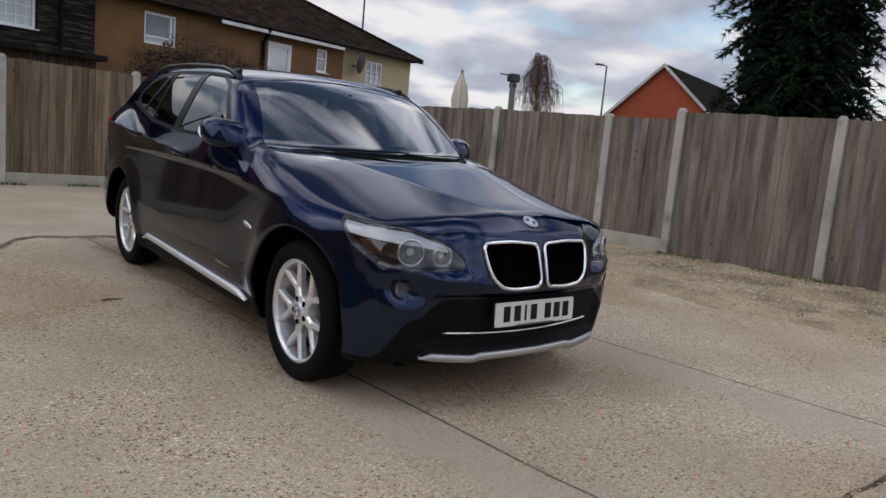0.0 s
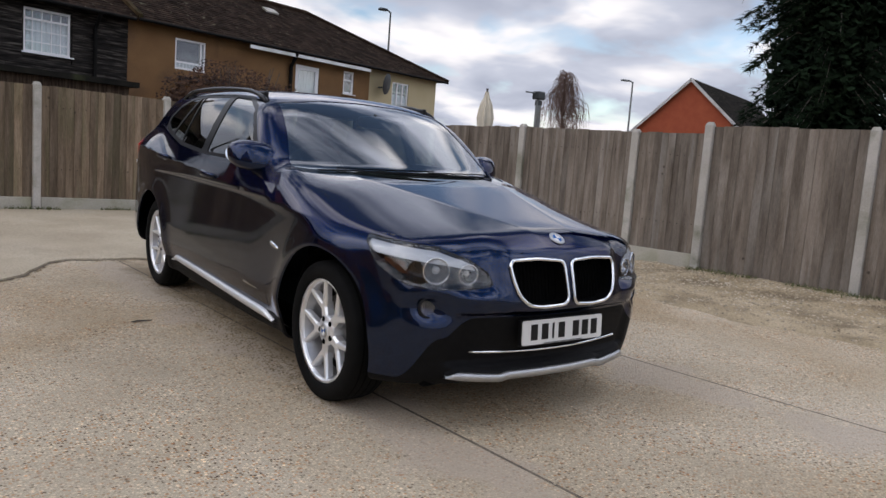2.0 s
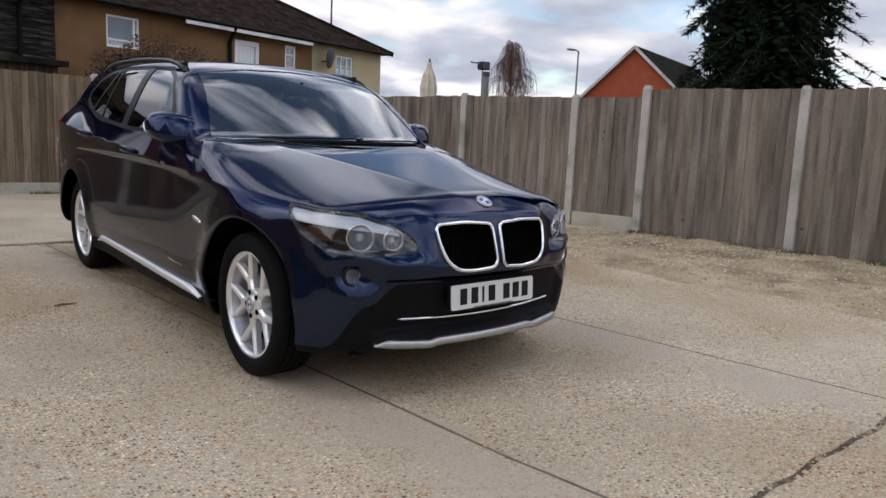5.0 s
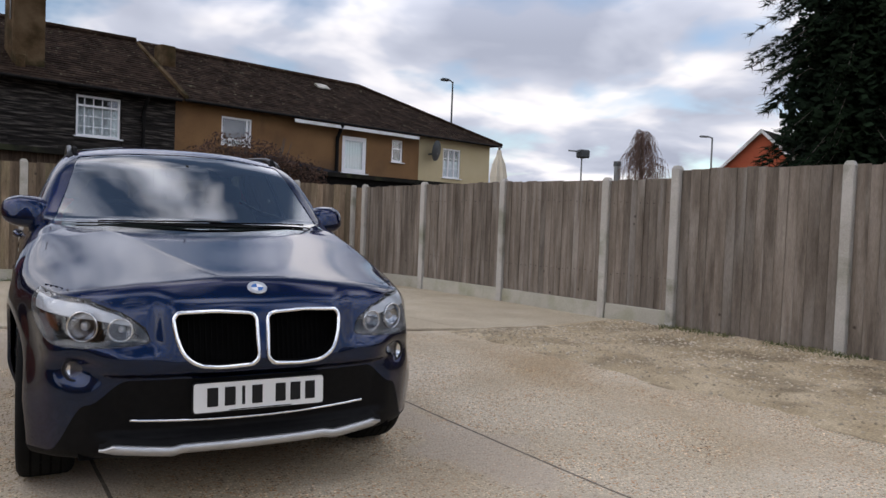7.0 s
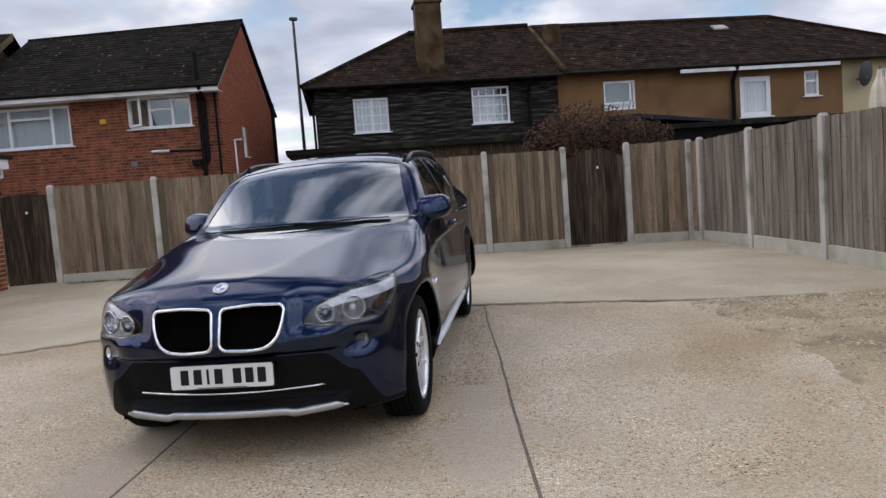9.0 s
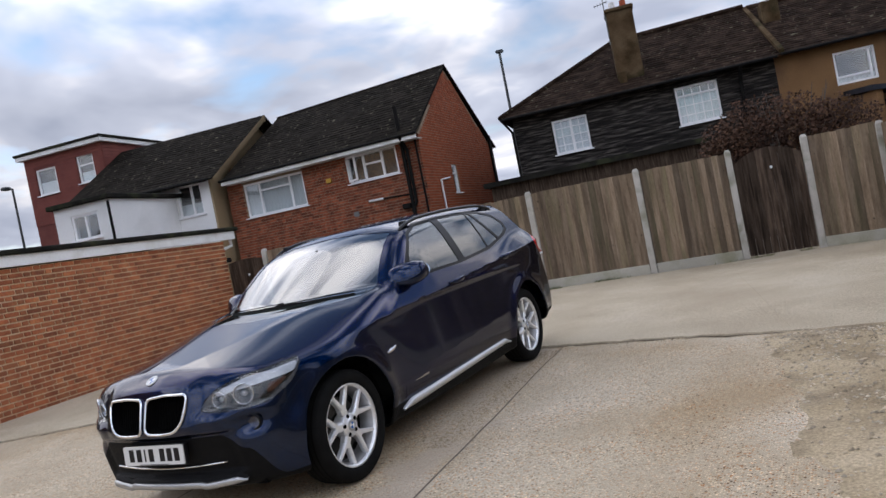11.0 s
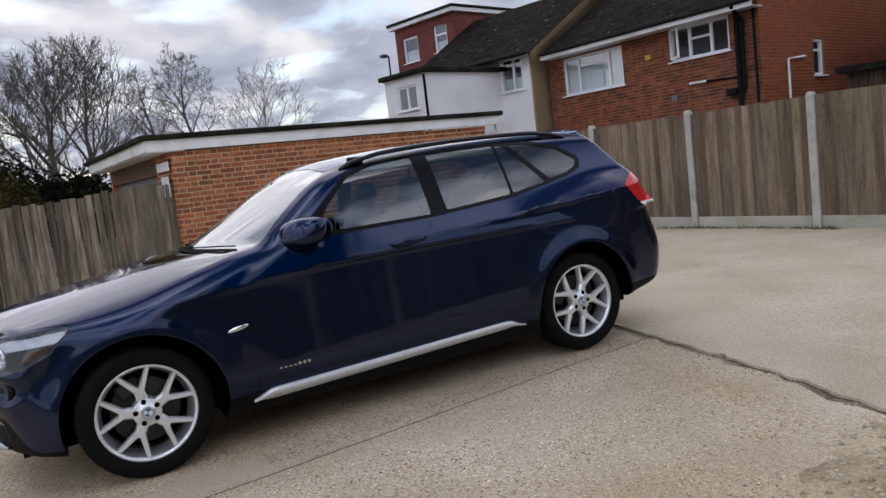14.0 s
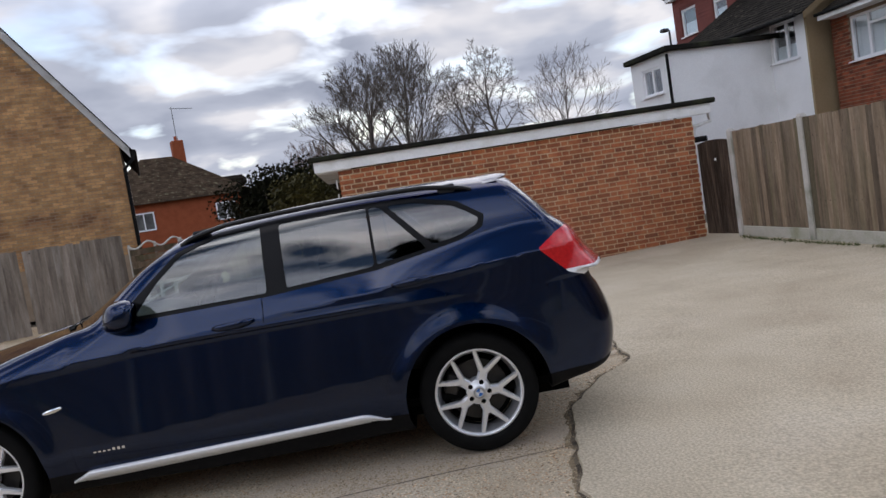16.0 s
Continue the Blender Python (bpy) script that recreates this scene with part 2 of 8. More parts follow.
def thin_glass(name, tint, gloss=1.0, ior=1.7):
    """A single sheet: tinted see-through, with a sheen that grows towards a grazing look."""
    m = bpy.data.materials.new(name)
    m.use_nodes = True
    n, l = m.node_tree.nodes, m.node_tree.links
    n.clear()
    clear, shine, mix, lw, out = (n.new("ShaderNode" + k) for k in ("BsdfTransparent", "BsdfGlossy", "MixShader", "LayerWeight", "OutputMaterial"))
    clear.inputs["Color"].default_value = (*tint, 1)
    shine.inputs["Roughness"].default_value, shine.inputs["Color"].default_value = 0.01, (gloss, gloss, gloss, 1)
    lw.inputs["Blend"].default_value = 0.5
    head_on = ((ior - 1) / (ior + 1)) ** 2
    power, scaled = n.new("ShaderNodeMath"), n.new("ShaderNodeMath")
    power.operation, scaled.operation = "POWER", "MULTIPLY_ADD"
    power.inputs[1].default_value = 5.0
    scaled.inputs[1].default_value, scaled.inputs[2].default_value = 1 - head_on, head_on
    l.new(lw.outputs["Facing"], power.inputs[0])
    l.new(power.outputs[0], scaled.inputs[0])
    l.new(scaled.outputs[0], mix.inputs["Fac"])
    l.new(clear.outputs[0], mix.inputs[1])
    l.new(shine.outputs[0], mix.inputs[2])
    l.new(mix.outputs[0], out.inputs["Surface"])
    return m


M_YARD = concrete_yard()
M_YARD_SMOOTH = material("smooth_concrete", [(0.425, 0.348, 0.245), (0.485, 0.408, 0.292), (0.54, 0.462, 0.345)], rough=0.92, scale=1.1, spec=0.25,
                         stain=(0.375, 0.30, 0.205), stain_scale=0.8, stain_cut=(0.48, 0.80), grain=0.26, grain_scale=70.0, bump=0.35, bump_scale=120)
M_EARTH = material("earth", [(0.085, 0.065, 0.045), (0.14, 0.115, 0.08)], rough=0.95, scale=3, grain=0.3, grain_scale=60, bump=0.5)
M_CRUMB = material("brown_dirt", [(0.26, 0.195, 0.115), (0.40, 0.31, 0.19)], rough=0.95, scale=6, island=0.4)
M_CRACK = material("crack_dirt", [(0.12, 0.085, 0.045), (0.22, 0.16, 0.09), (0.34, 0.265, 0.165)], rough=0.95, scale=9, grain=0.4, grain_scale=80, bump=0.8, bump_scale=90)
M_JOINT_FINE = material("joint_dirt", [(0.115, 0.09, 0.065), (0.20, 0.16, 0.118)], rough=0.95, scale=9, grain=0.3, grain_scale=90)
M_JOINT = material("joint_grit", [(0.04, 0.03, 0.02), (0.11, 0.082, 0.052), (0.24, 0.185, 0.12)], rough=0.95, scale=14, grain=0.4, grain_scale=90, bump=0.8, bump_scale=120)
M_GRAVEL = material("gravel", [(0.36, 0.27, 0.155), (0.54, 0.43, 0.28)], rough=0.95, scale=2.2, stain=(0.20, 0.15, 0.09), stain_scale=1.9, grain=0.3, grain_scale=70, bump=0.9, bump_scale=90)
M_STONE = material("pebble", [(0.34, 0.26, 0.16), (0.58, 0.50, 0.38)], rough=0.85, scale=4, island=0.4)
M_LEAFLITTER = material("dead_leaf", [(0.16, 0.09, 0.04), (0.28, 0.18, 0.09)], rough=0.85, scale=5, island=0.35)
M_GRASS = material("grass_blade", [(0.06, 0.085, 0.022), (0.15, 0.145, 0.05)], rough=0.7, scale=5, island=0.35)
M_POST = material("post_concrete", [(0.38, 0.355, 0.31), (0.51, 0.485, 0.44)], rough=0.9, scale=2.5, stain=(0.24, 0.24, 0.18), stain_scale=3, grain=0.12, grain_scale=90, bump=0.25, rand=0.1)
M_KICK = material("gravel_board_concrete", [(0.40, 0.38, 0.315), (0.50, 0.475, 0.41)], rough=0.9, scale=2, stain=(0.29, 0.285, 0.19), stain_scale=2, stain_cut=(0.45, 0.7), grain=0.12, grain_scale=80, bump=0.25, rand=0.1)
M_BOARD = material("weathered_board", [(0.105, 0.085, 0.067), (0.178, 0.148, 0.120), (0.25, 0.213, 0.178)], rough=0.88, spec=0.2, scale=2.2, stretch=(5, 5, 0.6), grain=0.16, grain_scale=30, bump=0.5, bump_scale=25, rand=0.22, stain=(0.31, 0.28, 0.245), stain_scale=0.8, stain_cut=(0.54, 0.72))
M_BOARD_G = material("greenish_board", [(0.118, 0.082, 0.050), (0.195, 0.141, 0.092), (0.265, 0.198, 0.137)], rough=0.88, scale=3.0, stretch=(6, 6, 0.6), grain=0.22, grain_scale=30, bump=0.7, bump_scale=25, rand=0.42, stain=(0.135, 0.12, 0.06), stain_scale=0.9, stain_cut=(0.5, 0.75))
M_BOARD_OLD = material("silvered_old_board", [(0.070, 0.055, 0.037), (0.135, 0.110, 0.077), (0.235, 0.195, 0.142)], rough=0.9, scale=3.0, stretch=(6, 6, 0.6), grain=0.15, grain_scale=30, bump=0.4, bump_scale=25, rand=0.5)
M_BOARD_DARK = material("dark_gate_board", [(0.022, 0.015, 0.010), (0.055, 0.038, 0.027), (0.10, 0.074, 0.055)], rough=0.88, spec=0.15, scale=3, stretch=(9, 9, 0.7), grain=0.25, grain_scale=30, bump=0.4, bump_scale=25, rand=0.35)
M_NAIL = material("rusty_nail", [(0.02, 0.014, 0.011)], rough=0.8)
M_BRICK = material("orange_brick", [(0.22, 0.056, 0.020), (0.315, 0.094, 0.034), (0.40, 0.145, 0.056)], rough=0.9, scale=5, grain=0.3, grain_scale=60, bump=0.5, rand=0.42)
M_BRICK_S = material("orange_brick_joined", [(0.22, 0.056, 0.020), (0.315, 0.094, 0.034), (0.40, 0.145, 0.056)], rough=0.9, scale=5, grain=0.22, grain_scale=60, bump=0.4, island=0.34)
M_BRICK_RED = material("red_brick", [(0.14, 0.036, 0.016), (0.215, 0.058, 0.025), (0.29, 0.09, 0.04)], rough=0.9, scale=5, grain=0.25, grain_scale=60, bump=0.3, island=0.42)
M_BRICK_GABLE = material("plain_red_brick", [(0.24, 0.062, 0.026), (0.31, 0.088, 0.038)], rough=0.92, spec=0.2, scale=3, grain=0.2, grain_scale=60, bump=0.2, island=0.16)
M_BRICK_TAN = material("tan_brick", [(0.36, 0.19, 0.078), (0.50, 0.295, 0.13)], rough=0.9, scale=5, grain=0.2, grain_scale=60, bump=0.3, island=0.26, stain=(0.20, 0.10, 0.05), stain_scale=1.2)
M_BRICK_FAR = material("bright_red_brick", [(0.30, 0.06, 0.025), (0.36, 0.085, 0.035)], rough=0.9, scale=3, grain=0.15, grain_scale=30)
M_MORTAR = material("mortar", [(0.56, 0.41, 0.25), (0.70, 0.54, 0.36)], rough=0.95, scale=5, grain=0.15, grain_scale=90)
M_MORTAR_D = material("dirty_mortar", [(0.24, 0.17, 0.11), (0.30, 0.23, 0.16)], rough=0.95, scale=5, grain=0.15, grain_scale=90)
M_WHITE = material("white_paint", [(0.80, 0.80, 0.79), (0.87, 0.87, 0.86)], rough=0.55, scale=2, grain=0.04, grain_scale=30, stain=(0.62, 0.61, 0.56), stain_scale=1.5)
M_UPVC = material("white_frame", [(0.86, 0.86, 0.87), (0.90, 0.90, 0.90)], rough=0.35, scale=3)
M_RENDER_W = material("white_render", [(0.80, 0.80, 0.79), (0.86, 0.86, 0.85)], rough=0.9, scale=1, grain=0.05, grain_scale=40, stain=(0.72, 0.72, 0.70), stain_scale=0.8)
M_RENDER_B = material("brown_pebbledash", [(0.178, 0.092, 0.037), (0.24, 0.132, 0.055)], rough=0.95, scale=1.0, grain=0.25, grain_scale=45, bump=0.6, bump_scale=60, stain=(0.115, 0.064, 0.03), stain_scale=0.7)
M_RENDER_C = material("cream_render", [(0.50, 0.41, 0.24), (0.56, 0.47, 0.29)], rough=0.9, scale=1.0, grain=0.06, grain_scale=40)
M_RENDER_T = material("tan_render", [(0.30, 0.22, 0.12), (0.36, 0.27, 0.16)], rough=0.92, scale=1.0, grain=0.08, grain_scale=40)
M_CLAD = material("black_weatherboard", [(0.007, 0.006, 0.0055), (0.021, 0.018, 0.016), (0.11, 0.097, 0.083)], rough=0.85, spec=0.15, scale=3, stretch=(0.7, 0.7, 8), grain=0.25, grain_scale=25, rand=0.25)
M_TILE = material("brown_roof_tile", [(0.015, 0.009, 0.006), (0.027, 0.017, 0.012), (0.043, 0.029, 0.020)], rough=0.95, spec=0.05, scale=3, grain=0.25, grain_scale=20, island=0.35, stain=(0.13, 0.12, 0.08), stain_scale=9.0, stain_cut=(0.64, 0.70))
M_TILE_G = material("grey_roof_tile", [(0.012, 0.0098, 0.0075), (0.022, 0.018, 0.014)], rough=0.95, spec=0.05, scale=3, grain=0.25, grain_scale=20, island=0.35, stain=(0.13, 0.12, 0.085), stain_scale=9.0, stain_cut=(0.64, 0.70))
M_TILE_WORN = material("worn_brown_tile", [(0.040, 0.026, 0.016), (0.075, 0.052, 0.033)], rough=0.95, spec=0.08, scale=3, grain=0.25, grain_scale=20, island=0.3, stain=(0.14, 0.13, 0.08), stain_scale=6.0, stain_cut=(0.60, 0.70))
M_TILE_HANG = material("red_hung_tile", [(0.13, 0.03, 0.022), (0.17, 0.045, 0.032)], rough=0.8, scale=3, island=0.2)
M_CHIMNEY = material("sooty_render", [(0.036, 0.022, 0.010), (0.085, 0.056, 0.030), (0.12, 0.085, 0.05)], rough=0.95, spec=0.05, scale=2.2, grain=0.25, grain_scale=40, stain=(0.028, 0.026, 0.012), stain_scale=1.6)
M_FELT = material("roof_felt", [(0.010, 0.010, 0.009), (0.024, 0.022, 0.018)], rough=0.95, spec=0.08, scale=3, stain=(0.045, 0.050, 0.026), stain_scale=2, bump=0.4)
M_SLATE = material("dark_slate", [(0.012, 0.014, 0.020), (0.030, 0.034, 0.046)], rough=0.7, spec=0.2, scale=3, grain=0.2, grain_scale=30)
M_BLACK = material("black_plastic_pipe", [(0.006, 0.006, 0.006), (0.012, 0.011, 0.010)], rough=0.8, spec=0.12, scale=6)
M_GREYMETAL = material("galvanised_pole", [(0.16, 0.17, 0.17), (0.22, 0.23, 0.23)], rough=0.5, metal=0.5, scale=6)
M_DARKPOLE = material("dark_lamp_pole", [(0.035, 0.04, 0.042)], rough=0.5)
M_PANE = thin_glass("window_pane", (0.92, 0.94, 0.95), ior=2.0)
# flat dark panel colour that stands in for the shade inside a room
M_ROOM = material("room_shade", [(0.06, 0.06, 0.06), (0.16, 0.16, 0.155)], rough=0.9, scale=2.5)
M_CURTAIN = material("net_curtain", [(0.66, 0.70, 0.70), (0.82, 0.84, 0.83)], rough=0.9, scale=6, stretch=(6, 6, 0.4))
M_BARK = material("bark", [(0.07, 0.058, 0.048), (0.13, 0.11, 0.092)], rough=0.95, scale=4, grain=0.3, grain_scale=40)
M_BARK_PALE = material("pale_bark", [(0.14, 0.12, 0.105), (0.22, 0.19, 0.17)], rough=0.95, scale=4, grain=0.3, grain_scale=40)
M_TWIG_RED = material("reddish_twig", [(0.12, 0.075, 0.06), (0.18, 0.12, 0.095)], rough=0.95, scale=4)
M_NEEDLE = material("conifer_needle", [(0.005, 0.011, 0.006), (0.013, 0.024, 0.011)], rough=0.95, spec=0.08, scale=1.2, island=0.45)
M_BUSH = material("shrub_leaf", [(0.022, 0.012, 0.008), (0.058, 0.029, 0.017), (0.085, 0.045, 0.026)], rough=0.85, spec=0.2, scale=1.5, island=0.5)
M_HEDGE = material("hedge_leaf", [(0.010, 0.013, 0.006), (0.032, 0.029, 0.014)], rough=0.9, spec=0.15, scale=0.6, island=0.5)
M_PARASOL = material("cream_canvas", [(0.62, 0.55, 0.42), (0.70, 0.64, 0.52)], rough=0.9, scale=3)
M_YELLOWING = material("yellowing_leaf", [(0.045, 0.043, 0.011), (0.125, 0.10, 0.02)], rough=0.8, scale=0.6, island=0.4)


def add_knots(m, per_m=3.2, size=0.05):
    """Dark knots here and there in sawn boards."""
    n, l = m.node_tree.nodes, m.node_tree.links
    b = n["Principled BSDF"]
    base = b.inputs["Base Color"].links[0].from_socket
    tc, info, shift = n.new("ShaderNodeTexCoord"), n.new("ShaderNodeObjectInfo"), n.new("ShaderNodeVectorMath")
    shift.operation = "MULTIPLY_ADD"
    comb = n.new("ShaderNodeCombineXYZ")
    for k in "XYZ":
        l.new(info.outputs["Random"], comb.inputs[k])
    l.new(comb.outputs[0], shift.inputs[0])
    shift.inputs[1].default_value = (17.0, 0.0, 29.0)
    l.new(tc.outputs["Object"], shift.inputs[2])
    v = n.new("ShaderNodeTexVoronoi")
    v.inputs["Scale"].default_value = per_m
    l.new(shift.outputs[0], v.inputs["Vector"])
    r = n.new("ShaderNodeMapRange")
    r.inputs["From Min"].default_value, r.inputs["From Max"].default_value = size * 0.7, size * 1.4
    r.inputs["To Min"].default_value, r.inputs["To Max"].default_value = 0.75, 0.0
    l.new(v.outputs["Distance"], r.inputs["Value"])
    x = n.new("ShaderNodeMix")
    x.data_type = "RGBA"
    l.new(r.outputs[0], x.inputs["Factor"])
    l.new(base, x.inputs["A"])
    x.inputs["B"].default_value = (0.03, 0.022, 0.016, 1)
    l.new(x.outputs["Result"], b.inputs["Base Color"])


for wood in (M_BOARD, M_BOARD_G):
    add_knots(wood)


# ---- mesh tools ----
def link_mesh(name, bm, mat, parent=None, smooth=False):
    me = bpy.data.meshes.new(name)
    bm.to_mesh(me)
    bm.free()
    me.materials.append(mat)
    if smooth:
        me.shade_smooth()
    ob = new(name, me)
    ob.parent = parent
    return ob


def part(name, bm, mat, parent, label="", smooth=False):
    """One mesh object under a thing or under a part."""
    ob = link_mesh(name, bm, mat, parent, smooth)
    if label:
        ob["label"] = label
    return ob


def thing(name, label, category, m=None, group="", kind=""):
    """An Empty that holds a thing's parts."""
    ob = new(name)
    ob.empty_display_size = 0.1
    if m is not None:
        ob.matrix_basis = m
    return tagged(ob, label, category, group, kind)


def whole(name, bm, mat, label, category, m=None, group="", kind="", smooth=False):
    """A thing that is one mesh."""
    ob = link_mesh(name, bm, mat, None, smooth)
    if m is not None:
        ob.matrix_basis = m
    return tagged(ob, label, category, group, kind)


def box(bm, x0, x1, y0, y1, z0, z1, bevel=0.0, m=None):
    vs = [bm.verts.new((x, y, z)) for x in (x0, x1) for y in (y0, y1) for z in (z0, z1)]
    faces = [bm.faces.new([vs[i] for i in q]) for q in ((0, 1, 3, 2), (4, 6, 7, 5), (0, 4, 5, 1), (2, 3, 7, 6), (0, 2, 6, 4), (1, 5, 7, 3))]
    if bevel:
        done = bmesh.ops.bevel(bm, geom=list({e for f in faces for e in f.edges}), offset=bevel, segments=1, affect="EDGES", profile=0.5)
        vs = list({v for f in done["faces"] for v in f.verts} | {v for v in vs if v.is_valid})
    if m is not None:
        bmesh.ops.transform(bm, matrix=m, verts=[v for v in vs if v.is_valid])
    return vs


def boxed(*sizes, bevel=0.0, m=None):
    bm = bmesh.new()
    box(bm, *sizes, bevel=bevel, m=m)
    return bm


def tube(bm, points, radii, sides=8, caps=True):
    """A round tube through points, with a radius at each."""
    points = [Vector(p) for p in points]
    rings, side = [], None
    for k, p in enumerate(points):
        way = (points[min(k + 1, len(points) - 1)] - points[max(k - 1, 0)]).normalized()
        side = way.orthogonal().normalized() if side is None else (side - way * side.dot(way)).normalized()
        up = way.cross(side)
        r = radii[k] if isinstance(radii, (list, tuple)) else radii
        rings.append([bm.verts.new(p + r * (math.cos(2 * math.pi * a / sides) * side + math.sin(2 * math.pi * a / sides) * up)) for a in range(sides)])
    for a, b in zip(rings, rings[1:]):
        for k in range(sides):
            bm.faces.new((a[k], a[(k + 1) % sides], b[(k + 1) % sides], b[k]))
    if caps:
        bm.faces.new(list(reversed(rings[0])))
        bm.faces.new(rings[-1])
    return bm


def prism(bm, outline, z0, z1, m=None):
    """An upright prism over an outline of (x, y)."""
    lo, hi = ([bm.verts.new((x, y, z)) for x, y in outline] for z in (z0, z1))
    k = len(outline)
    bm.faces.new(list(reversed(lo)))
    bm.faces.new(hi)
    for a in range(k):
        bm.faces.new((lo[a], lo[(a + 1) % k], hi[(a + 1) % k], hi[a]))
    if m is not None:
        bmesh.ops.transform(bm, matrix=m, verts=lo + hi)
    return bm


def step(a, b, x):
    t = min(1.0, max(0.0, (x - a) / (b - a)))
    return t * t * (3 - 2 * t)


def gz(x, y):
    """Height of the yard: it climbs gently towards the back fence."""
    return 0.018 + 0.045 * math.tanh(y / 2.6) + 0.022 * math.tanh(x / 4) + 0.06 * step(3.5, 6.0, y) * step(1.8, -0.6, x) - 0.03 * step(5, 7, y) * step(1.0, 2.0, x) + 0.05 * step(4.0, 5.0, x) * step(3, 0, y)


# ---- ground ----
def wander(a, b, n, amount, seed):
    """Points from a to b that stray a little to either side, as a crack does."""
    out = []
    for k in range(n):
        f = k / n
        w = amount * math.sin(math.pi * f) ** 0.3 if k else 0.0
        e = w * 0.11 * noise.noise((seed * 2, 31.0 * f * n / 6, 5))
        out.append((a[0] + (b[0] - a[0]) * f + w * noise.noise((seed, 7.3 * f * n / 6, 0)) + e, a[1] + (b[1] - a[1]) * f + w * noise.noise((0, 7.3 * f * n / 6, seed)) - e))
    return out


def line(points, amount=0.03, step_m=0.16, seed=1.0):
    out = []
    for k, (a, b) in enumerate(zip(points, points[1:])):
        n = max(1, int(math.dist(a, b) / step_m))
        out += wander(a, b, n, amount, seed + 3.7 * k)
    return out + [points[-1]]


X1, X2 = (0.93, 1.83), (2.98, 1.40)     # where the joints meet
Y1, Y2, Y3 = (-0.83, 2.56), (1.50, -3.36), (-0.37, -3.38)
CRACK_W = line([(-9.0, -1.9), (-4.2, 0.35), (-2.3, 1.36), (-1.88, 1.68), (-1.66, 1.90), (-1.38, 2.48), (-1.22, 2.60), Y1], 0.05, 0.07, seed=2)
CRACK_M = line([Y1, (-0.68, 2.58), (-0.50, 2.50), (-0.25, 2.25), (0.30, 1.93), X1], 0.03, 0.07, seed=5)
CRACK_E = line([X1, (2.1, 1.62), X2], 0.07, 0.08, seed=8)
CRACK_F = line([X2, (4.98, 1.08)], 0.08, 0.08, seed=9)
JOINT_CAR = line([X1, (1.0, 1.05), (1.15, -0.2), (1.26, -1.3), (1.36, -2.2), Y2], 0.005, seed=11)
JOINT_FRONT = line([Y1, (-0.62, -0.6), (-0.51, -1.95), (-0.46, -2.7), Y3], 0.006, seed=13)
JOINT_S1 = line([Y2, Y3], 0.05, seed=15)
JOINT_S0 = line([Y3, (-9.2, -3.6)], 0.04, seed=17)
JOINT_S2 = line([Y2, (3.72, -3.30)], 0.05, seed=16)
JOINT_BACK = line([X2, (1.72, 7.15)], 0.012, seed=19)
EDGE_GRAVEL = line([X2, (3.24, 0.1), (3.42, -1.0), (3.60, -2.35), (3.72, -3.30)], 0.10, seed=21)
EDGE_GRAVEL_S = line([(3.72, -3.30), (4.0, -6.0), (4.6, -11.0)], 0.10, seed=23)


def rev(points):
    return list(reversed(points))


def shrink(poly, d):
    """The outline drawn in by d metres."""
    area = sum(a[0] * b[1] - b[0] * a[1] for a, b in zip(poly, poly[1:] + poly[:1]))
    s, out, k = (1 if area > 0 else -1), [], len(poly)
    for a in range(k):
        p, q, r = Vector(poly[a - 1]), Vector(poly[a]), Vector(poly[(a + 1) % k])
        n = ((q - p).normalized() + (r - q).normalized())
        n = n.normalized() if n.length > 1e-6 else (q - p).normalized()
        out.append((q.x - s * n.y * d, q.y + s * n.x * d))
    return out


def slab(name, parts, gap, mat=None, lift=0.0, label=""):
    """A cast slab: its outline drawn in by half a joint, its rim rounded down into the joint."""
    poly = []
    for p in parts:
        poly += [q for q in p if not poly or math.dist(q, poly[-1]) > 1e-4]
    if math.dist(poly[0], poly[-1]) < 1e-4:
        poly.pop()
    bm = bmesh.new()
    rings = []
    for d, z in ((gap, -0.05), (gap, -0.012), (gap + 0.005, 0.0)):
        rings.append([bm.verts.new((x, y, gz(x, y) + z + lift)) for x, y in shrink(poly, d)])
    k = len(poly)
    for a, b in zip(rings, rings[1:]):
        for i in range(k):
            bm.faces.new((a[i], a[(i + 1) % k], b[(i + 1) % k], b[i]))
    edges = [e for e in bm.edges if all(v in set(rings[2]) for v in e.verts)]
    bmesh.ops.triangle_fill(bm, edges=edges, use_beauty=True)
    # break the long triangles up so that the slab follows the fall of the yard
    xs, ys = [p[0] for p in poly], [p[1] for p in poly]
    for axis, lo, hi in ((0, min(xs), max(xs)), (1, min(ys), max(ys))):
        c = math.ceil(lo)
        while c < hi:
            no = (1, 0, 0) if axis == 0 else (0, 1, 0)
            co = (c + 0.013, 0, 0) if axis == 0 else (0, c + 0.013, 0)
            bmesh.ops.bisect_plane(bm, geom=bm.verts[:] + bm.edges[:] + bm.faces[:], plane_co=co, plane_no=no)
            c += 1
    inner = [v for v in bm.verts if v.is_valid and not v.is_boundary and all(abs(f.normal.z) > 0.9 for f in v.link_faces)]
    for v in inner:
        v.co.z = gz(v.co.x, v.co.y) + lift + 0.004 * noise.noise((v.co.x * 0.7, v.co.y * 0.7, 0))
    bmesh.ops.recalc_face_normals(bm, faces=bm.faces)
    return part("slab", bm, mat or M_YARD, yard, label)


